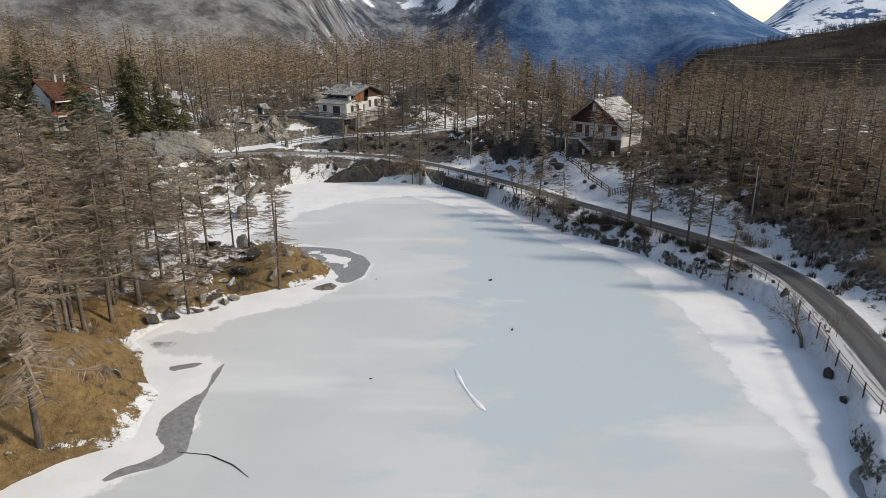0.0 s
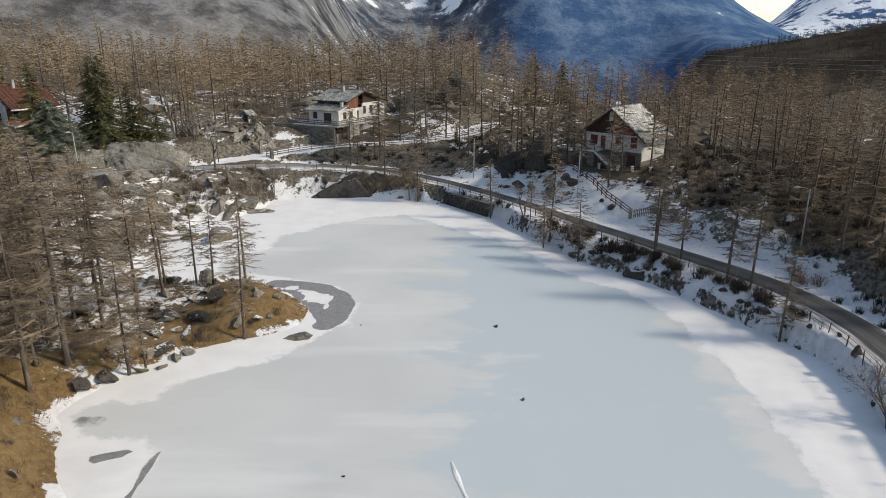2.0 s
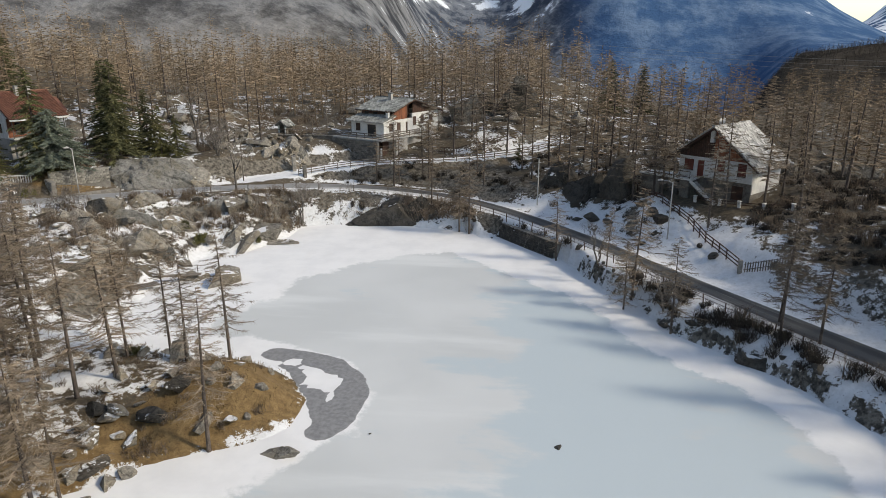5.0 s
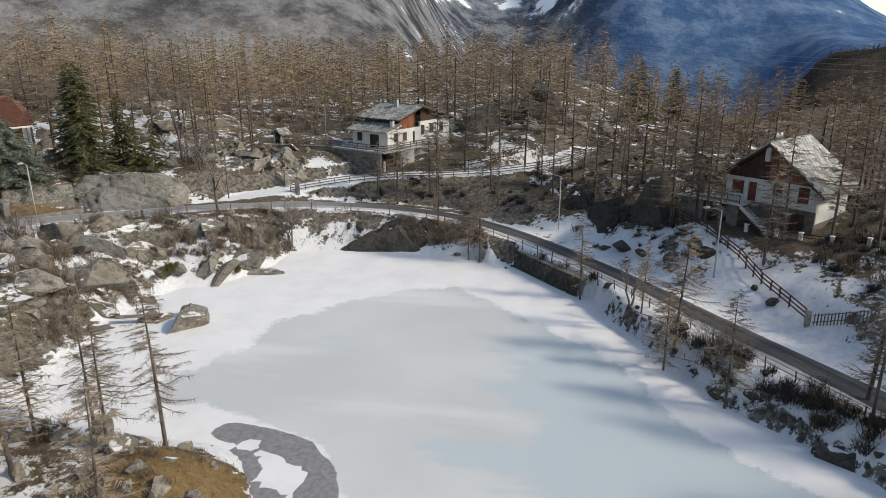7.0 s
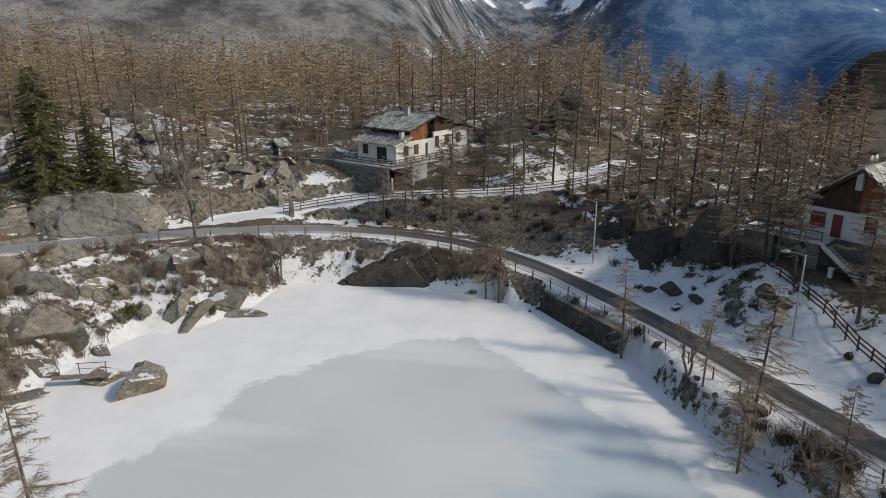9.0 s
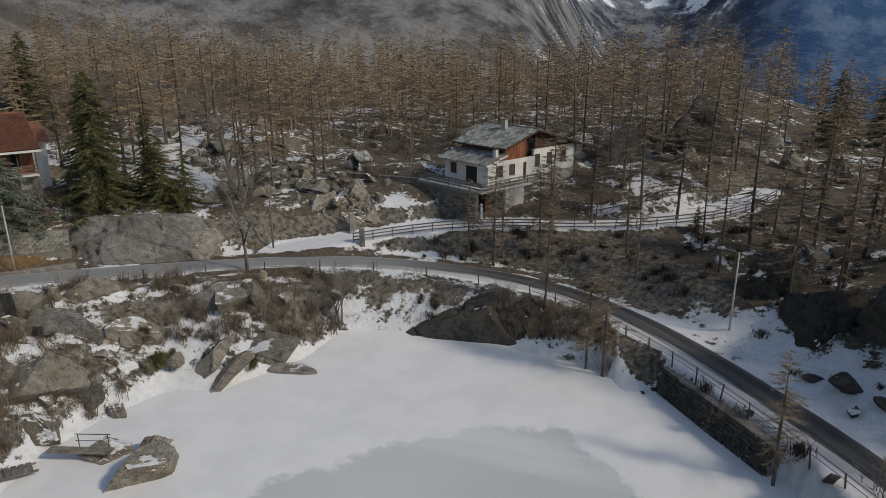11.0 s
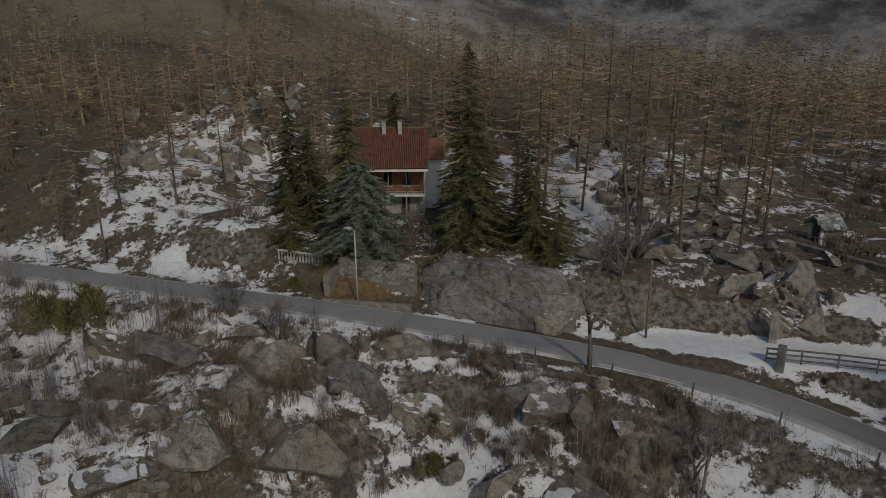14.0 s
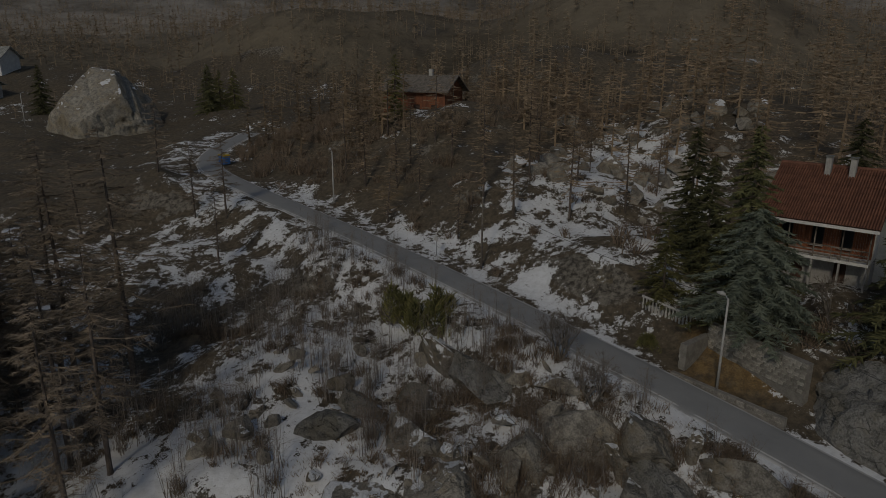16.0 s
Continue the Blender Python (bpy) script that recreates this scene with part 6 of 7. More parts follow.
def white_house():
    """Two-storey white house on a stone basement, its gable side along x, its porch side at x = 0."""
    H = thing("white_house", "white rendered house with stone-slate roof, brown shutters and wooden gable", "house", pose(-20.4, 143.5, 7.0, 0, 0, 61) @ Matrix.Diagonal((0.955, 1.0, 1.0, 1.0)))
    turn_left = pose(0, 7.4, 0, 0, 0, -90)          # the porch side: x runs from its far end to the corner
    part("basement", Shape().box(0.4, 0.3, -1.5, 16.4, 7.3, 3.0), RENDER_GREY, H, "grey rendered basement")
    gable_holes = [(1.5, 2.6, 3.9, 5.2), (3.7, 4.8, 3.9, 5.2), (6.3, 6.9, 3.1, 5.2)]
    s = wall_panel(Shape(), 0, 8.2, 3.0, 5.75, 0, 0.3, gable_holes)
    up_holes = [(8.5, 9.5, 4.4, 5.9), (10.8, 11.9, 4.5, 5.9), (13.6, 14.8, 4.5, 5.9)]
    wall_panel(s, 8.2, 16.5, 2.2, 6.55, 0.002, 0.3, up_holes)
    s.box(16.2, 0.3, 2.2, 16.5, 7.4, 6.4).box(0.3, 7.1, 3.0, 16.2, 7.4, 6.0)
    part("wall", s, RENDER_WHITE, H)
    front_holes = [(1.0, 2.1, 3.9, 5.2), (3.7, 5.6, 3.05, 5.1)]
    part("wall", wall_panel(Shape(), 0, 7.39, 3.0, 5.6, 0, 0.3, front_holes), RENDER_WHITE, H, at=turn_left)
    for h in gable_holes[:2] + up_holes:
        window_in(H, "window", *h, 0, SHUTTER, Matrix.Identity(4))
    part("door", Shape().box(6.3, 0.12, 3.05, 6.9, 0.18, 5.2), WOOD_DARK, H, "dark narrow door")
    window_in(H, "window", *front_holes[0], 0, SHUTTER, turn_left)
    window_in(H, "window", *front_holes[1], 0, GLASS, turn_left, "wide glazed porch door")
    part("upper_wall", Shape().box(2.8, 0.3, 5.7, 3.0, 7.2, 7.25), WOOD_DARK, H, "dark wooden upper wall")
    for y0 in (1.2, 3.6, 5.6):
        part("window", Shape().box(2.72, y0, 6.45, 2.82, y0 + 0.9, 7.0), GLASS, H, "small upper window")
    # boards of the gable, the middle ones set back behind a balcony
    n = 46
    for k in range(n):
        x0, x1 = 2.9 + k * (16.4 - 2.9) / n, 2.9 + (k + 1) * (16.4 - 2.9) / n - 0.02
        if x0 < 2.9:
            continue
        xm = (x0 + x1) / 2
        ztop = 7.38 + (xm - 2.9) * 0.28 if xm < 8.2 else 8.86 - (xm - 8.2) * 0.275
        low = 5.76 if xm < 8.2 else 6.56
        if ztop - low < 0.05:
            continue
        back = 0.9 if 6.6 < xm < 8.6 else 0.02
        # from x = 6.6 on darker wood carries the shade of recess and overhang
        part("board", Shape().box(x0, back, low, x1, back + 0.05, ztop), WOOD_RED if xm < 6.6 else WOOD_DARK, H)
    part("balcony_rail", Shape().box(6.6, 0.0, 5.76, 8.4, 0.05, 5.82).box(6.6, 0, 6.5, 8.4, 0.06, 6.58), WOOD_DARK, H)
    part("pillar", Shape().box(1.4, 0.1, 5.7, 1.95, 0.65, 7.2, 0.03), RENDER_WHITE, H, "white pillar carrying the roof corner")
    part("beam", Shape().box(1.2, 0.1, 7.1, 3.0, 0.35, 7.3), WOOD_DARK, H)
    # roofs
    r1 = part("roof", slab_between((2.1, -0.8, 7.22), (8.2, -0.8, 8.95), (8.2, 8.2, 8.95), (2.1, 8.2, 7.22), 0.16), WOOD_DARK, H, "stone-slate roof")
    slope_pieces(H, r1, (2.05, 8.2, 7.2), (0, -9.0, 0), (6.15, 0, 1.75), 11, 13, SLATE, seed=1)
    r2 = part("roof", slab_between((8.2, -0.8, 8.95), (17.3, -0.8, 6.45), (17.3, 8.2, 6.45), (8.2, 8.2, 8.95), 0.16), WOOD_DARK, H, "stone-slate roof")
    slope_pieces(H, r2, (17.35, -0.8, 6.43), (0, 9.0, 0), (-9.15, 0, 2.52), 13, 12, SLATE, seed=2)
    r3 = part("porch_roof", slab_between((-0.7, -0.5, 5.55), (2.9, -0.5, 6.45), (2.9, 8.0, 6.45), (-0.7, 8.0, 5.55), 0.14), RENDER_WHITE, H, "lower stone-slate porch roof")
    slope_pieces(H, r3, (-0.75, 8.0, 5.53), (0, -8.5, 0), (3.6, 0, 0.91), 6, 12, SLATE, seed=3)
    part("ridge", Shape().tube([(8.2, -0.8, 9.05), (8.2, 8.2, 9.05)], 0.1, 6), SLATE, H)
    c = part("chimney", Shape().box(6.7, 3.5, 8.2, 7.25, 4.2, 9.8, 0.03), RENDER_GREY, H, "grey rendered chimney")
    part("chimney_cap", Shape().box(6.6, 3.4, 9.92, 7.35, 4.3, 10.0).box(6.72, 3.52, 9.8, 6.82, 4.18, 9.92).box(7.12, 3.52, 9.8, 7.22, 4.18, 9.92), SLATE, c)
    part("gutter", Shape().tube([(-0.75, -0.5, 5.5), (-0.75, 8.0, 5.5)], 0.06, 6), STEEL, H)
    part("plinth", Shape().box(8.3, -0.03, 2.2, 16.5, -0.003, 3.5), RENDER_GREY, H, "grey weathered plinth")
    part("downpipe", Shape().tube([(16.4, -0.1, 6.4), (16.4, -0.1, 2.4)], 0.05, 6), STEEL, H)
    # terrace on its stone basement
    part("terrace", Shape().box(-2.6, -1.5, 2.75, 0, 9.6, 2.95).box(0, -1.5, 2.75, 8.8, 0, 2.95), CONCRETE, H, "concrete terrace slab")
    part("pillar", Shape().box(-2.4, -1.3, -1.0, -2.15, -1.05, 1.6, 0.02), RENDER_WHITE, H, "white terrace pillar")
    part("pillar", Shape().box(1.6, -1.4, -1.0, 2.1, -0.9, 2.75, 0.02), RENDER_GREY, H, "white terrace pillar")
    part("wall", Shape().box(2.2, -1.3, -1.2, 5.0, -1.0, 2.75), RENDER_GREY, H, "grey wall under the terrace")
    part("garage_door", Shape().box(0.35, 0.22, 0.1, 0.42, 2.8, 2.4).box(-0.2, 0.2, -1, 1.5, 0.28, 2.6), WOOD_DARK, H, "dark brown garage door")
    fence = part("railing", Shape().box(-2.6, -1.5, 2.96, -2.55, -1.45, 3.0), WOOD_GREY, H, "weathered wooden terrace railing")
    rail_run(fence, [(-2.5, 9.6, 2.9), (-2.5, -1.4, 2.9), (8.7, -1.4, 2.9)], 0.95, 3, WOOD_GREY, 1.7, 0.1, 0.16, 0.05)
    return H


white_house()
wu = lambda x, y: (-20.4 + x * math.cos(radians(61)) - y * math.sin(radians(61)), 143.5 + x * math.sin(radians(61)) + y * math.cos(radians(61)))
stone_wall("terrace_wall", "grey rubble-stone retaining wall under the terrace", [wu(-2.6, 9.4), wu(-2.6, -0.9)], 6.4, 3.3, 0.5, (0.6, 0.32), RUBBLE_DARK, seed=5, limit=180)
stone_wall("garden_wall", "grey rubble-stone retaining wall beside the hut", [(-42.5, 147.2), wu(-1.6, 9.4)], 6.9, 3.0, 0.5, (0.65, 0.34), RUBBLE_DARK, seed=6, limit=220)
fence = thing("wooden_fence", "white-topped weathered wooden fence on the stone wall", "fence")
rail_run(fence, [(-42.5, 147.2, 9.9), (*wu(-1.6, 9.4), 9.9)], 0.9, 2, WOOD_GREY, 1.9)


def small_hut():
    H = thing("garden_hut", "small open stone hut with a mossy slate gable roof", "hut", pose(-40.2, 150.6, ground_z(-40.2, 150.6), 0, 0, -25))
    for x in (-0.9, 0.75):
        part("pillar", Shape().box(x, -0.9, -0.5, x + 0.25, -0.65, 1.6, 0.02), RENDER_WHITE, H)
    part("wall", Shape().box(-0.9, 0.7, -0.5, 1.0, 0.9, 1.6).box(-0.9, -0.65, -0.5, -0.75, 0.7, 1.6).box(0.85, -0.65, -0.5, 1.0, 0.7, 1.6), MASONRY, H)
    r1 = part("roof", slab_between((-1.3, -1.2, 1.5), (0.05, -1.2, 2.4), (0.05, 1.2, 2.4), (-1.3, 1.2, 1.5), 0.1), SLATE, H)
    r2 = part("roof", slab_between((0.05, -1.2, 2.4), (1.4, -1.2, 1.5), (1.4, 1.2, 1.5), (0.05, 1.2, 2.4), 0.1), SLATE, H)
    slope_pieces(H, r1, (-1.3, 1.2, 1.5), (0, -2.4, 0), (1.35, 0, 0.9), 4, 4, SLATE, seed=8)
    slope_pieces(H, r2, (1.4, -1.2, 1.5), (0, 2.4, 0), (-1.35, 0, 0.9), 4, 4, SLATE, seed=9)


small_hut()


def chalet():
    """White and dark-wood chalet with a steep pale slate roof, its gable front along x."""
    H = thing("chalet", "white chalet with dark red wooden gable and pale slate roof", "house", pose(23.0, 119.5, 7.0, 0, 0, -43))
    part("basement", Shape().box(0.1, 0.25, -1.5, 9.5, 7.6, 2.4), RUBBLE_DARK, H, "dark stone basement storey")
    for x0, x1 in ((0.6, 2.2), (7.2, 8.6)):
        part("garage_door", Shape().box(x0, 0.18, -0.3, x1, 0.26, 1.9), WOOD_DARK, H, "dark garage door")
    holes = [(0.7, 2.0, 3.1, 4.5), (2.5, 3.4, 2.45, 4.5), (5.1, 6.1, 3.4, 4.8), (7.7, 8.8, 3.1, 4.7)]
    part("wall", wall_panel(Shape(), 0, 9.6, 2.4, 4.9, 0, 0.3, holes), RENDER_WHITE, H)
    part("wall", Shape().box(9.3, 0.3, 1.1, 9.6, 7.7, 4.5), RENDER_WHITE, H, "sunlit white side wall")
    part("wall", Shape().box(0, 0.3, 2.4, 0.3, 7.7, 4.7).box(0.3, 7.4, 2.4, 9.3, 7.7, 5.0), RENDER_WHITE, H)
    for h in (holes[0], holes[2], holes[3]):
        window_in(H, "window", *h, 0, SHUTTER_RED, Matrix.Identity(4), "window with closed red shutters")
    part("door", Shape().box(2.52, 0.12, 2.45, 3.38, 0.18, 4.48), SHUTTER_RED, H, "red wooden door")
    n = 34
    for k in range(n):
        x0, x1 = 0.1 + k * 9.4 / n, 0.1 + (k + 1) * 9.4 / n - 0.02
        xm = (x0 + x1) / 2
        ztop = 8.4 - abs(xm - 4.6) * 0.75
        if ztop > 4.95:
            # left half flush but darker, a recess's shade put into the board colour
            part("board", Shape().box(x0, 0.04, 4.9, x1, 0.1, ztop), WOOD_RED if xm > 4.6 else WOOD_DARK, H)
    r1 = part("roof", slab_between((4.6, -1.0, 8.75), (10.6, -1.0, 4.15), (10.6, 8.4, 4.15), (4.6, 8.4, 8.75), 0.16), WOOD_DARK, H, "pale slate roof slope")
    slope_pieces(H, r1, (10.65, -1.0, 4.1), (0, 9.4, 0), (-6.05, 0, 4.65), 15, 14, SLATE_PALE, seed=11)
    r2 = part("roof", slab_between((-1.2, -1.0, 4.5), (4.6, -1.0, 8.75), (4.6, 8.4, 8.75), (-1.2, 8.4, 4.5), 0.16), WOOD_DARK, H, "pale slate roof slope")
    slope_pieces(H, r2, (-1.25, 8.4, 4.46), (0, -9.4, 0), (5.85, 0, 4.3), 12, 12, SLATE_PALE, seed=12)
    c = part("chimney", Shape().box(4.0, -0.35, 6.9, 4.5, 0.1, 8.9, 0.03), RENDER_WHITE, H, "white chimney shaft")
    part("chimney_cap", Shape().box(3.92, -0.42, 8.9, 4.58, 0.18, 8.98), SLATE, c)
    for y in (0.8, 1.7):
        d = part("satellite_dish", Shape().tube([(4.6, y, 8.8), (4.6, y, 9.4)], 0.03, 6).tube([(4.45, y, 9.4), (4.5, y, 9.4), (4.56, y, 9.4)], [0.38, 0.28, 0.04], 14), STEEL, H, "white satellite dish")
    part("terrace", Shape().box(-4.2, -2.4, 2.2, 3.0, 0, 2.42), RENDER_WHITE, H, "white-edged terrace")
    part("wall", Shape().box(-4.0, -2.2, -1.0, -1.2, -0.1, 2.2).box(1.6, -2.2, -1, 2.8, -0.1, 2.2), MASONRY, H, "stone wall under the terrace")
    st = part("stair", Shape().box(3.0, -2.4, 2.2, 3.2, -1.2, 2.4), RENDER_WHITE, H, "outdoor stair with white edge")
    for k in range(11):
        part("step", Shape().box(3.2 + k * 0.28, -2.3, 1.95 - k * 0.21 - 0.25, 3.5 + k * 0.28, -1.2, 2.0 - k * 0.21), RENDER_GREY, st)
    part("stringer", Shape().prism([(3.0, -2.42, 2.42), (6.3, -2.42, 0.1), (6.3, -2.42, -0.3), (3.0, -2.42, 2.0)], (0, 0.12, 0)), RENDER_WHITE, st)
    rail = part("railing", Shape().box(-4.2, -2.38, 2.43, -4.15, -2.33, 2.5), WOOD_DARK, H, "dark terrace railing")
    rail_run(rail, [(-4.1, -2.3, 2.4), (2.9, -2.3, 2.4)], 0.9, 2, WOOD_DARK, 1.5, 0.07, 0.09)
    return H


chalet()
low = thing("post_and_rail_fence", "low fence of white pillars with dark rails", "fence")
LOW = [(24.1, 114.3), (26.7, 113.1), (28.4, 111.3), (30.6, 109.6), (33.2, 108.0)]
pm = Shape().box(-0.17, -0.17, -0.5, 0.17, 0.17, 0.7, 0.04)
pm.box(-0.22, -0.22, 0.7, 0.22, 0.22, 0.78, 0.02)
pillar_mesh = mesh_of("pillar", pm.v, pm.f, RENDER_WHITE)
for (x, y), nxt in zip(LOW, LOW[1:] + [None]):
    z = ground_z(x, y)
    share("pillar", pillar_mesh, low, pose(x, y, z, 0, 0, -40))
    if nxt:
        z2 = ground_z(*nxt)
        for k in (0.45, 0.75):
            part("rail", Shape().tube([(x, y, z + k - 0.15), (*nxt, z2 + k - 0.15)], 0.05, 6), WOOD_DARK, low)
fence = thing("wooden_fence", "dark three-rail wooden fence along the chalet path", "fence")
rail_run(fence, on_ground([(18.4, 121.6), (20.3, 114.6), (22.5, 110.2), (23.4, 105.6), (24.5, 101.3), (25.2, 99.4)]), 1.1, 3, WOOD_DARK, 1.7, 0.11, 0.12)
gate = thing("picket_gate", "weathered grey picket gate in the chalet fence", "gate")
for k in range(19):
    u = k / 18.0
    x, y = 25.6 + u * 3.6, 98.6 - u * 2.4
    part("picket", Shape().box(-0.05, -0.015, 0.05, 0.05, 0.015, 1.15 + 0.04 * math.sin(k * 2.1)), WOOD_GREY, gate, at=pose(x, y, ground_z(x, y), 0, 0, -34))
for z in (0.3, 0.9):
    part("rail", Shape().tube([(25.5, 98.7, ground_z(25.5, 98.7) + z), (29.3, 96.15, ground_z(29.3, 96.15) + z)], 0.045, 6), WOOD_GREY, gate)
part("post", Shape().box(25.0, 98.7, ground_z(25.2, 98.9) - 0.4, 25.4, 99.1, ground_z(25.2, 98.9) + 1.35, 0.03), MASONRY, gate, "stone gate post")


def red_house():
    """Red-roofed house with a balcony along its front (y = 0)."""
    H = thing("red_roofed_house", "house with a rust-red tiled roof, timber balcony and white gable", "house", pose(-65.75, 115.0, 10.75, 0, 0, 61.0) @ Matrix.Diagonal((0.665, 0.95, 1.0, 1.0)))
    # grey render below the balcony: its shade is put into the wall colour
    part("wall", Shape().box(0, 1.5, -1.5, 10.6, 8.0, 2.3), RENDER_GREY, H)
    holes = [(7.2, 8.4, -0.2, 1.9), (3.0, 4.2, 0.2, 1.7)]
    part("wall", wall_panel(Shape(), 0, 10.6, -1.5, 2.3, 1.2, 1.5, holes), RENDER_GREY, H)
    for h in holes:
        part("door", Shape().box(h[0], 1.4, h[2], h[1], 1.46, h[3]), WOOD_DARK, H, "dark opening under the balcony")
    n = 44
    for k in range(n):
        part("board", Shape().box(0.1 + k * 10.4 / n, 1.3, 2.45, 0.1 + (k + 1) * 10.4 / n - 0.02, 1.36, 5.0), WOOD_RED, H)
    for x0 in (1.5, 4.6, 7.4):
        window_in(H, "window", x0, x0 + 1.2, 3.0, 4.5, 1.15, GLASS, Matrix.Identity(4))
    part("wall", Shape().box(0, 1.4, 2.3, 10.6, 8.0, 5.1), RENDER_WHITE, H)
    for x in (0.0, 10.35):
        s = Shape().prism([(x, 1.4, 5.1), (x, 8.0, 5.1), (x, 4.6, 7.95)], (0.25, 0, 0))
        part("gable", s, RENDER_WHITE, H, "white gable wall")
    for y0 in (3.0, 5.4):
        part("window", Shape().box(-0.05, y0, 3.0, 0.02, y0 + 1.0, 4.3), GLASS, H, "gable window")
    part("balcony", Shape().box(0, -0.3, 2.25, 10.6, 1.3, 2.45), RENDER_WHITE, H, "white-edged balcony floor")
    rail = part("railing", Shape().box(0, -0.25, 2.46, 0.05, -0.2, 2.5), WOOD_GREY, H, "wooden balcony railing")
    rail_run(rail, [(0.1, -0.2, 2.4), (10.5, -0.2, 2.4)], 0.95, 3, WOOD_GREY, 1.7, 0.08, 0.1)
    for x in (0.1, 2.7, 5.3, 7.9, 10.4):
        part("post", Shape().box(x, -0.25, 2.45, x + 0.12, -0.13, 5.0, 0.01), WOOD_GREY, H)
        # white pillars coloured grey for the shade under the balcony
        part("pillar", Shape().box(x - 0.05, -0.25, -1.5, x + 0.15, 0.05, 2.25, 0.02), RENDER_GREY, H)
    part("fascia", Shape().box(-0.6, -0.95, 4.78, 11.2, -0.85, 5.0), RENDER_WHITE, H, "white eaves board")
    for sgn, y0 in ((1, -0.9), (-1, 10.1)):
        base = part("roof", slab_between((-0.6, y0, 4.95), (11.2, y0, 4.95), (11.2, 4.6, 8.25), (-0.6, 4.6, 8.25), 0.14), WOOD_DARK, H, "rust-red tiled roof slope")
        tiles = Shape()
        m = 44
        for k in range(m):
            x = -0.6 + (k + 0.5) * 11.8 / m
            rows = 9
            for j in range(rows):
                a, b = j / rows, (j + 1.12) / rows
                tiles.tube([(x, y0 + (4.6 - y0) * a, 4.97 + 3.3 * a + 0.03), (x, y0 + (4.6 - y0) * min(b, 1), 4.97 + 3.3 * min(b, 1))], [0.15, 0.125], 6, False)
        t = part("tiles", tiles, TILE_RED, base)
        tagged(t, kind="stuff")
    part("ridge", Shape().tube([(-0.6, 4.6, 8.32), (11.2, 4.6, 8.32)], 0.15, 8), TILE_RED, H)
    for x in (4.2, 6.6):
        c = part("chimney", Shape().box(x, 3.6, 7.4, x + 0.6, 4.2, 9.1, 0.03), RENDER_GREY, H, "grey chimney")
        part("chimney_cap", Shape().box(x - 0.08, 3.52, 9.1, x + 0.68, 4.28, 9.18), SLATE, c)
    wing = part("wing", Shape().box(10.6, 3.2, -1.5, 13.0, 7.4, 5.4), RENDER_WHITE, H, "white side wing")
    part("wing_roof", slab_between((10.3, 2.6, 5.5), (13.5, 2.6, 5.5), (13.5, 5.4, 7.2), (10.3, 5.4, 7.2), 0.14), TILE_RED, H, "red side roof")
    part("wing_roof", slab_between((10.3, 8.2, 5.5), (13.5, 8.2, 5.5), (13.5, 5.4, 7.2), (10.3, 5.4, 7.2), 0.14), TILE_RED, H, "red side roof")
    st = part("stair", Shape().box(7.6, -1.6, -1.4, 9.0, -0.3, -1.2), MASONRY, H, "stone garden stair")
    for k in range(9):
        part("step", Shape().box(5.2 + k * 0.3, -1.6, -2.6 + k * 0.18 - 0.4, 5.5 + k * 0.3, -0.4, -2.4 + k * 0.18), MASONRY, st)
    return H


red_house()
stone_wall("garden_wall", "low pale stone wall along the garden by the road", [(-58.4, 110.7), (-52.8, 115.2)], 7.7, 1.9, 0.5, (0.42, 0.24), MASONRY_PALE, seed=7, limit=260)
stone_wall("garden_wall", "short pale stone wall beside the gateway", [(-58.6, 110.6), (-56.3, 108.7)], 7.0, 1.7, 0.45, (0.42, 0.24), MASONRY_PALE, seed=8, limit=60)
stone_wall("kerb_wall", "low stone kerb along the road verge", [(-55.6, 108.0), (-50.6, 113.6)], 6.75, 0.35, 0.3, (0.6, 0.3), seed=9, limit=60)
bal = thing("balustrade", "white concrete balustrade by the gateway", "fence")
for k in range(15):
    u = k / 14.0
    x, y = -62.6 + 2.6 * u, 106.6 + 3.0 * u
    z = ground_z(x, y)
    part("baluster", Shape().tube([(x, y, z - 0.1), (x, y, z + 0.3), (x, y, z + 0.5), (x, y, z + 0.85)], [0.07, 0.1, 0.05, 0.07], 8), CONCRETE, bal)
part("rail", Shape().tube([(-62.7, 106.5, ground_z(-62.7, 106.5) + 0.9), (-59.9, 109.7, ground_z(-59.9, 109.7) + 0.9)], 0.09, 6), CONCRETE, bal)


def plain_house(x, y, turn, w, d, wall_h, ridge_h, wall_mat, roof_mat, label, timber=None):
    z = ground_z(x, y)
    H = thing("house", label, "house", pose(x, y, z, 0, 0, turn))
    holes = [(w * 0.15, w * 0.15 + 1, 0.9, 2.1), (w * 0.5, w * 0.5 + 1, 0.9, 2.1), (w * 0.78, w * 0.78 + 1, 0.9, 2.1)]
    part("wall", wall_panel(Shape(), 0, w, -1.5, wall_h, 0, 0.3, holes), wall_mat, H)
    part("wall", Shape().box(0, 0.3, -1.5, w, d, wall_h), wall_mat, H)
    for h in holes:
        window_in(H, "window", *h, 0, SHUTTER, Matrix.Identity(4))
    for x0 in (0.0, w - 0.25):
        part("gable", Shape().prism([(x0, 0, wall_h), (x0, d, wall_h), (x0, d / 2, ridge_h)], (0.25, 0, 0)), timber or wall_mat, H)
    for y0 in (-0.8, d + 0.8):
        part("roof", slab_between((-0.8, y0, wall_h - 0.35), (w + 0.8, y0, wall_h - 0.35), (w + 0.8, d / 2, ridge_h + 0.15), (-0.8, d / 2, ridge_h + 0.15), 0.18), roof_mat, H)
    part("chimney", Shape().box(w * 0.6, d / 2 - 0.3, ridge_h - 0.3, w * 0.6 + 0.6, d / 2 + 0.3, ridge_h + 1.0), RENDER_GREY, H)
    return H


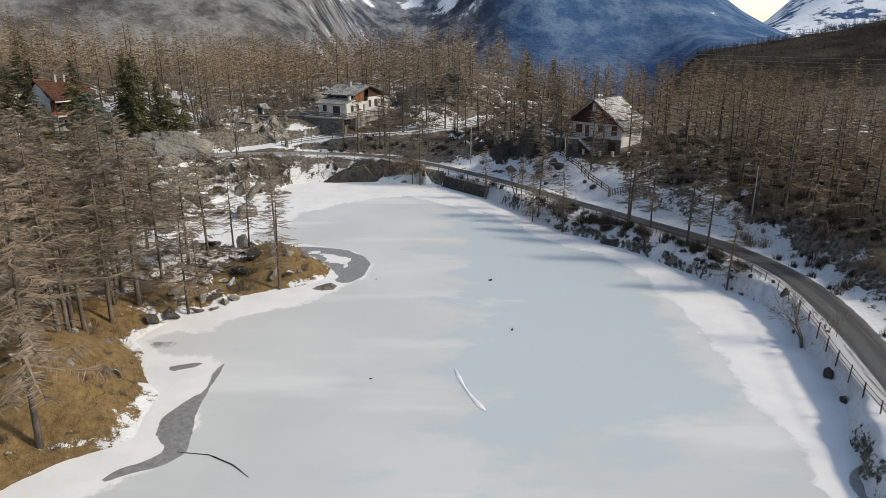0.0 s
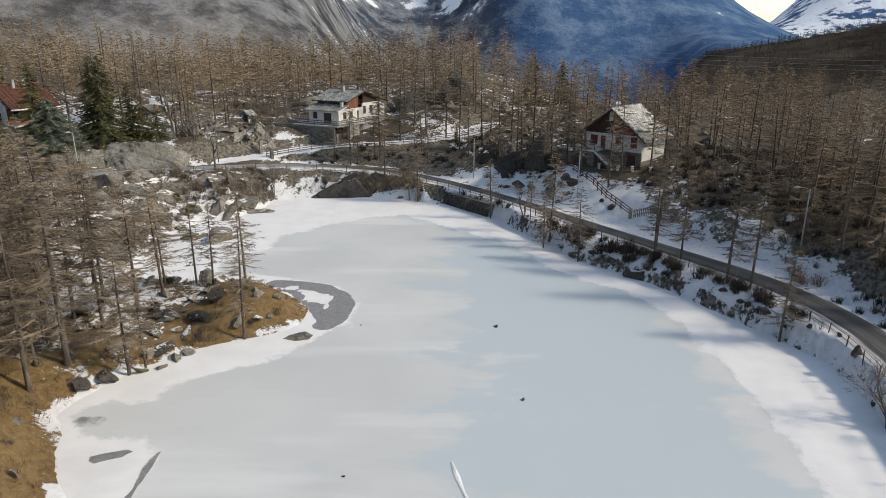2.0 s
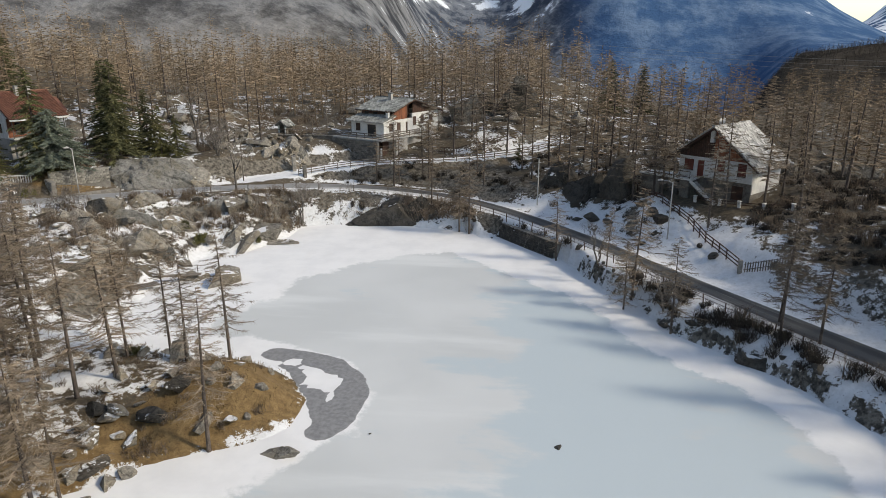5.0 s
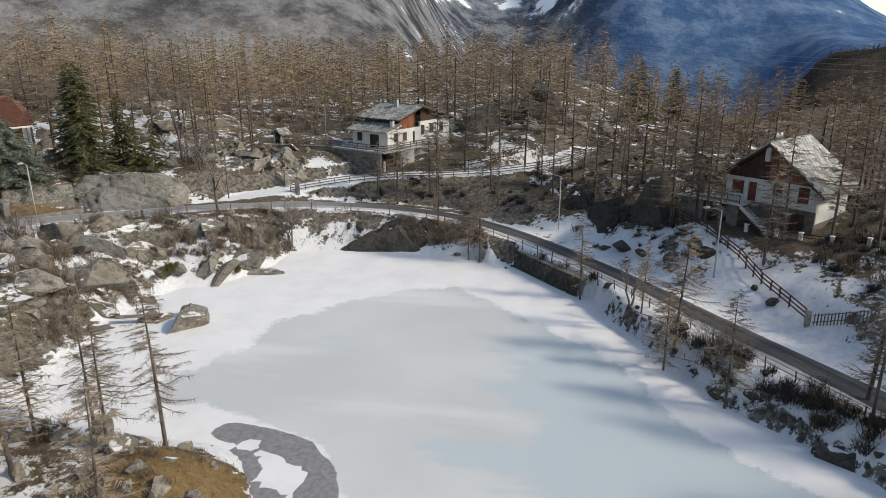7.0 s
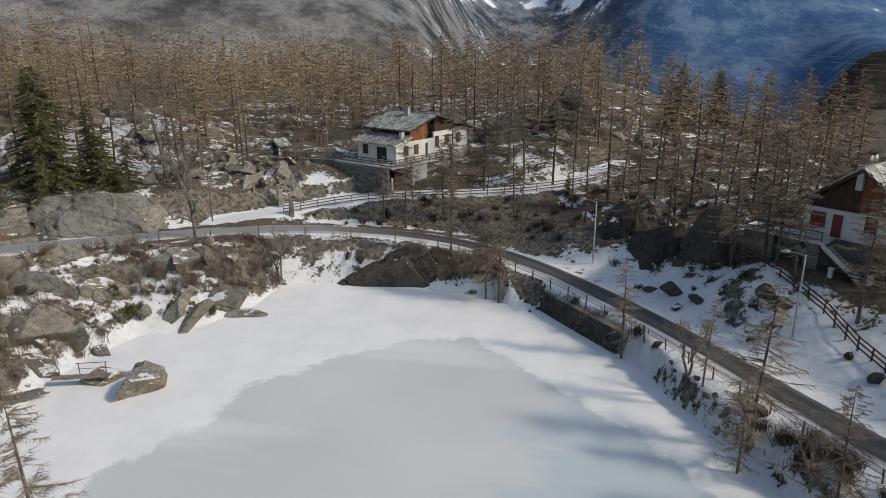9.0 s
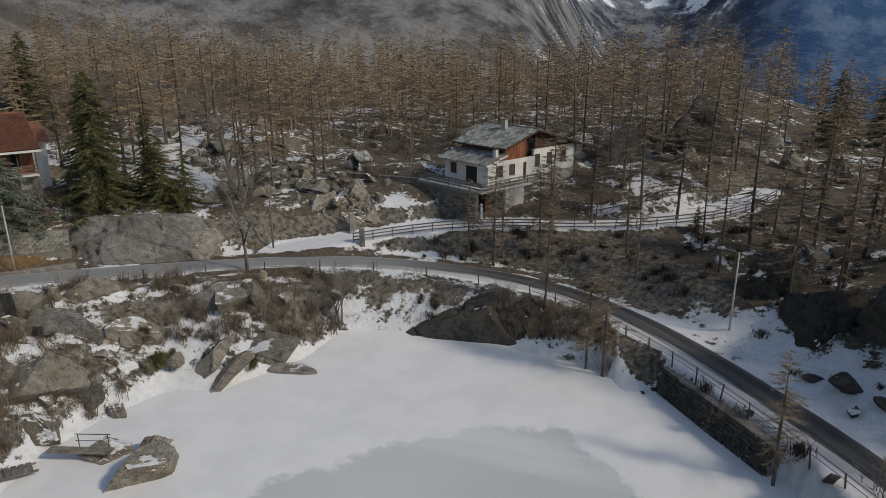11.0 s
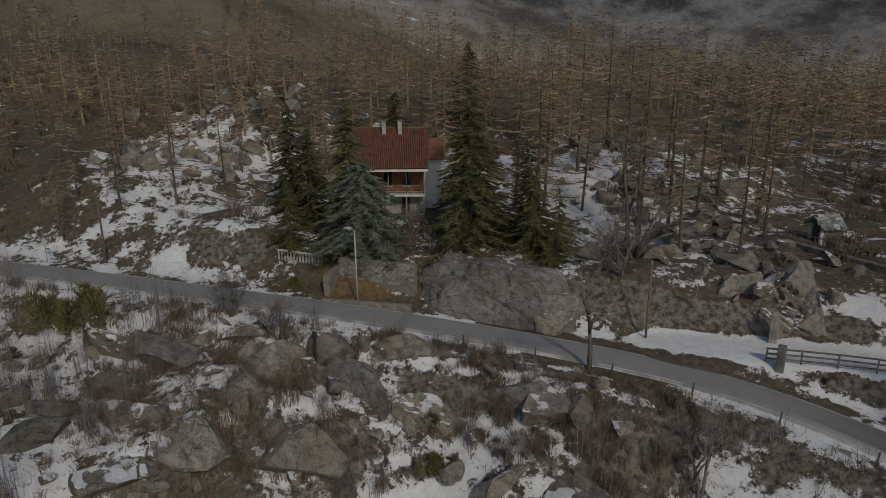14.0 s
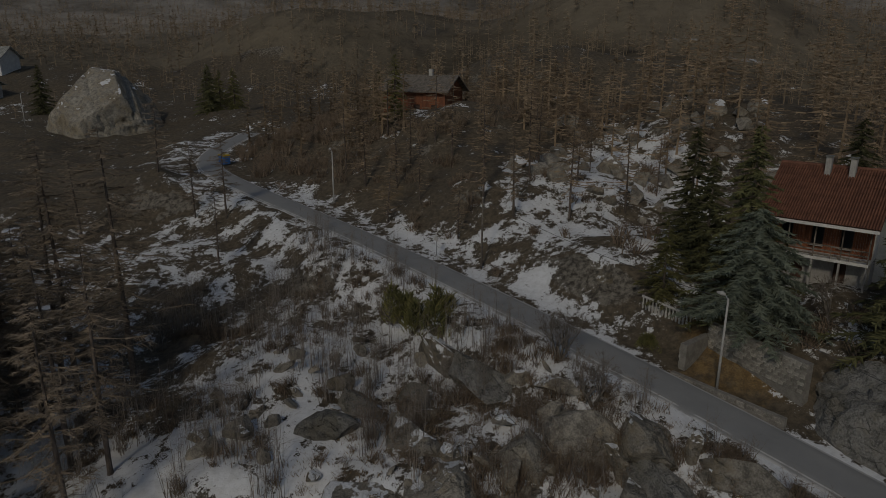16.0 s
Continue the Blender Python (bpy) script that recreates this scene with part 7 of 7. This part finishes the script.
plain_house(-113.7, 71.7, 80, 10, 7.5, 4.4, 6.2, WOOD_RED, WOOD_GREY, "weathered timber house with a grey-brown roof", WOOD_RED)
plain_house(-160.0, -52.0, 100, 10, 8, 4.5, 7.0, RENDER_WHITE, SLATE, "distant white house with a dark roof")
plain_house(-146.0, -40.0, 80, 7, 6, 2.8, 4.4, RENDER_GREY, SLATE, "distant low grey house")

# ---- fences, posts and lamps along the road ----
def offset_line(line, off):
    out = []
    for k, p in enumerate(line):
        a, b = line[max(k - 1, 0)], line[min(k + 1, len(line) - 1)]
        d = Vector((b[0] - a[0], b[1] - a[1])).normalized()
        out.append((p[0] - d.y * off, p[1] + d.x * off, p[2]))
    return out


def stepped(line, every):
    out, left = [line[0]], every
    for p, q in zip(line[:-1], line[1:]):
        ln = math.hypot(q[0] - p[0], q[1] - p[1])
        u = left
        while u < ln:
            out.append(tuple(a + (b - a) * u / ln for a, b in zip(p, q)))
            u += every
        left = u - ln
    return out


guard = thing("road_fence", "low rusty post-and-wire fence along the lake side of the road", "fence")
lake_edge = [p for p in stepped(offset_line(ROAD, 2.65), 2.6) if p[1] > 34 and p[0] > -46]
ps = Shape().box(-0.05, -0.04, -0.5, 0.05, 0.04, 0.95, 0.01)
post_mesh = mesh_of("post", ps.v, ps.f, RUST)
for k, p in enumerate(lake_edge):
    if p[0] < -14 and k % 2:
        continue
    share("post", post_mesh, guard, pose(p[0], p[1], p[2], rng.normal() * 3, rng.normal() * 3, rng.random() * 90))
for k in (0.5, 0.88):
    part("wire", Shape().tube([(p[0], p[1], p[2] + k) for p in lake_edge if p[0] > -14], 0.022, 4), RUST, guard)
drive_fence = thing("wooden_fence", "pale three-rail wooden fence along the snowy drive", "fence")
edge = [p for p in stepped(offset_line(DRIVE, -2.0), 2.2) if p[0] > -33]
rail_run(drive_fence, edge, 1.0, 3, WOOD_GREY, 2.2, 0.1, 0.12, 0.05)
upper_fence = thing("wooden_fence", "dark wooden fence above the snowy meadow", "fence")
rail_run(upper_fence, on_ground([(-12.6, 148.0), (-8.5, 148.6), (-3.0, 150.0), (2.0, 152.5)]), 1.0, 2, WOOD_DARK, 2.0)
for x, y, h in ((-33.6, 134.9, 2.3), (-30.9, 131.9, 1.7)):
    g = Shape().box(-0.28, -0.28, -0.5, 0.28, 0.28, h, 0.05)
    g.v = [(a + rng.uniform(-0.03, 0.03), b + rng.uniform(-0.03, 0.03), c) for a, b, c in g.v]
    post = new("gate_post", mesh_of("gate_post", g.v, g.f, MASONRY))
    post.matrix_basis = pose(x, y, ground_z(x, y), 0, 0, 30)
    tagged(post, "rough stone gate post at the drive", "gate post", "gate posts")


def street_lamp(x, y, tall, arm_turn, label, arm=1.2):
    L = thing("street_lamp", label, "street lamp", pose(x, y, ground_z(x, y), 0, 0, arm_turn))
    part("pole", Shape().tube([(0, 0, -0.5), (0, 0, tall * 0.5), (0, 0, tall)], [0.09, 0.075, 0.055], 8), CONCRETE, L, smooth=True)
    a = part("arm", Shape().tube([(0, 0, tall - 0.1), (arm * 0.5, 0, tall + 0.1), (arm, 0, tall + 0.15)], 0.03, 6), STEEL, L)
    part("lamp_head", Shape().tube([(arm - 0.1, 0, tall + 0.17), (arm + 0.12, 0, tall + 0.17), (arm + 0.5, 0, tall + 0.13)], [0.09, 0.15, 0.07], 8), CONCRETE, a)


street_lamp(5.3, 126.6, 6.8, 170, "pale concrete street lamp in the snow by the road")
street_lamp(19.9, 108.5, 6.8, 170, "pale concrete street lamp below the chalet")
street_lamp(38.6, 80.8, 6.5, 180, "pale street lamp at the edge of the wood")
street_lamp(-54.4, 110.6, 6.0, 215, "pale street lamp by the garden wall", 0.4)
street_lamp(-86.0, 73.6, 6.0, 210, "pale street lamp beside the road")
street_lamp(-129.0, -7.0, 6.0, 200, "distant pale street lamp by the boulder")
POLES = [(-39.3, 127.9, 6.0), (-70.9, 93.2, 6.4), (-46.6, 120.4, 4.0), (-31.2, 146.8, 7.0)]
for x, y, h in POLES:
    p = new("utility_pole", None)
    p.matrix_basis = pose(x, y, ground_z(x, y))
    tagged(p, "slim grey utility pole beside the road", "utility pole", "utility poles")
    part("pole", Shape().tube([(0, 0, -0.6), (0, 0, h)], [0.1, 0.07], 8), WOOD_GREY, p, smooth=True)
    part("insulator", Shape().tube([(0, 0, h), (0, 0, h + 0.06), (0, 0, h + 0.16)], [0.04, 0.08, 0.03], 8), CONCRETE, p)


def cable(a, b, sag, label, r=0.018, metal=WIRE):
    pts = []
    for k in range(17):
        u = k / 16.0
        pts.append(tuple(p + (q - p) * u - (sag * 4 * u * (1 - u) if i == 2 else 0) for i, (p, q) in enumerate(zip(a, b))))
    s = Shape().tube(pts, r, 4)
    ob = new("overhead_cable", mesh_of("overhead_cable", s.v, s.f, metal))
    tagged(ob, label, "cable", "overhead cables")


gz = ground_z
cable((-39.3, 127.9, gz(-39.3, 127.9) + 6), (-46.6, 120.4, gz(-46.6, 120.4) + 4), 0.2, "thin dark cable between two poles")
cable((-46.6, 120.4, gz(-46.6, 120.4) + 4), (-54.4, 110.6, gz(-54.4, 110.6) + 5.9), 0.3, "thin dark cable to the street lamp")
cable((-54.4, 110.6, gz(-54.4, 110.6) + 5.9), (-70.9, 93.2, gz(-70.9, 93.2) + 6.3), 0.5, "thin dark cable along the road")
cable((-39.3, 127.9, gz(-39.3, 127.9) + 6), (-31.2, 146.8, gz(-31.2, 146.8) + 6.9), 0.3, "thin dark cable to the white house")
cable((19.9, 108.5, gz(19.9, 108.5) + 6.7), (5.3, 126.6, gz(5.3, 126.6) + 6.7), 0.4, "thin dark cable between the street lamps")
cable((19.9, 108.5, gz(19.9, 108.5) + 6.7), (38.6, 80.8, gz(38.6, 80.8) + 6.4), 0.6, "thin dark cable between the street lamps")
for k in range(3):
    cable((25 + 3 * k, 330, 21 + 1.6 * k), (300 + 3 * k, 150, 22 + 1.6 * k), 6.0, "high-voltage cable across the valley", 0.045, CONCRETE)

sign = thing("road_sign", "triangular warning sign on a thin post", "road sign", pose(-73.0, 88.6, gz(-73.0, 88.6), 0, 0, 40))
part("post", Shape().tube([(0, 0, -0.3), (0, 0, 2.2)], 0.035, 6), STEEL, sign)
part("plate", Shape().prism([(-0.45, -0.05, 1.5), (0.45, -0.05, 1.5), (0, -0.05, 2.3)], (0, 0.02, 0)), CONCRETE, sign, "pale triangular plate")
skip = thing("waste_bin", "blue waste container with a yellow lid by the road", "bin", pose(-98.5, 53.0, gz(-98.5, 53.0), 0, 0, 55))
part("body", Shape().box(-0.8, -0.5, 0.1, 0.8, 0.5, 1.2, 0.06), BLUE_PLASTIC, skip)
part("lid", Shape().box(-0.85, -0.55, 1.2, 0.85, 0.55, 1.4, 0.08), YELLOW_PLASTIC, skip, "yellow lid")

# planks and old ladder at the inlet
bridge = thing("plank_bridge", "grey plank bridge with a thin handrail between snowy rocks", "footbridge", pose(-35.4, 98.0, 0.75, 0, 0, 17))
for k in range(4):
    part("plank", Shape().box(-1.7, -0.36 + k * 0.19, 0, 2.6, -0.19 + k * 0.19, 0.06), WOOD_GREY, bridge)
for x in (0.2, 2.2):
    part("post", Shape().tube([(x, 0.42, -0.3), (x, 0.42, 1.0)], 0.035, 6), RUST, bridge)
part("handrail", Shape().tube([(0.0, 0.42, 0.98), (2.4, 0.42, 0.98)], 0.03, 6).tube([(0.0, 0.42, 0.5), (2.4, 0.42, 0.5)], 0.02, 6), RUST, bridge)
ladder = thing("plank_walkway", "old weathered board walkway lying on the rocky shore", "walkway", pose(-37.6, 94.6, gz(-37.6, 94.6) + 0.45, 0, 6, 58))
for k in range(9):
    part("board", Shape().box(-1.8 + k * 0.4, -0.6, 0, -1.48 + k * 0.4, 0.6, 0.05), WOOD_GREY, ladder)
for y in (-0.5, 0.45):
    part("beam", Shape().box(-2.0, y, -0.12, 2.0, y + 0.08, 0), WOOD_GREY, ladder)

stone_wall("retaining_wall", "dark rubble-stone wall holding the road above the ice", [(0.0, 119.9), (3.5, 115.2), (7.0, 110.8)], -0.1, 2.0, 0.8, (0.5, 0.3), DARK_STONE, 12, 260, 0.9)
edge_line = [p for p in offset_line(ROAD, 2.5) if -37 < p[0] < -12]
for k in range(0, len(edge_line) - 3, 3):
    p, q = edge_line[k + 3], edge_line[k]
    stone_wall("retaining_wall", "low dry-stone edge holding the road", [p[:2], q[:2]], min(p[2], q[2]) - 0.5, 0.55, 0.4, (0.45, 0.28), MASONRY, 13 + k, 60)

# ---- marks on the ice ----
ridge_pts = [(1.0, 49.0), (1.3, 47.6), (1.7, 46.0), (2.2, 44.6), (2.7, 43.4), (3.1, 42.6)]
widths = [0.08, 0.2, 0.1, 0.15, 0.28, 0.06]
vs, fs = [], []
for (x, y), w in zip(ridge_pts, widths):
    vs += [(x - w, y, 0.02), (x, y, 0.09), (x + w, y, 0.02)]
for k in range(len(ridge_pts) - 1):
    fs += [(3 * k, 3 * k + 1, 3 * k + 4, 3 * k + 3), (3 * k + 1, 3 * k + 2, 3 * k + 5, 3 * k + 4)]
tagged(new("snow_ridge", mesh_of("snow_ridge", vs, fs, SNOW, True)), "thin white ridge of snow on the ice", "snow")
# stones added in place of dark spots and twigs lying on the ice
for x, y, s in ((5.3, 70.2, 0.5), (6.4, 56.8, 0.32), (-5.7, 47.5, 0.3), (-7.5, 70.5, 0.25)):
    lay_rock(x, y, s * 0.5, DARK_ROCKS, "small dark spot on the ice, built as a stone", "stones in the ice", 0.45)
crack = Shape().tube([(-17.4, 37.6, 0.02), (-15.2, 37.3, 0.03), (-13.3, 36.2, 0.03), (-12.0, 35.0, 0.02)], [0.02, 0.045, 0.04, 0.02], 5)
tagged(new("ice_crack", mesh_of("ice_crack", crack.v, crack.f, DARK_STONE)), "dark refrozen crack in the ice", "crack")
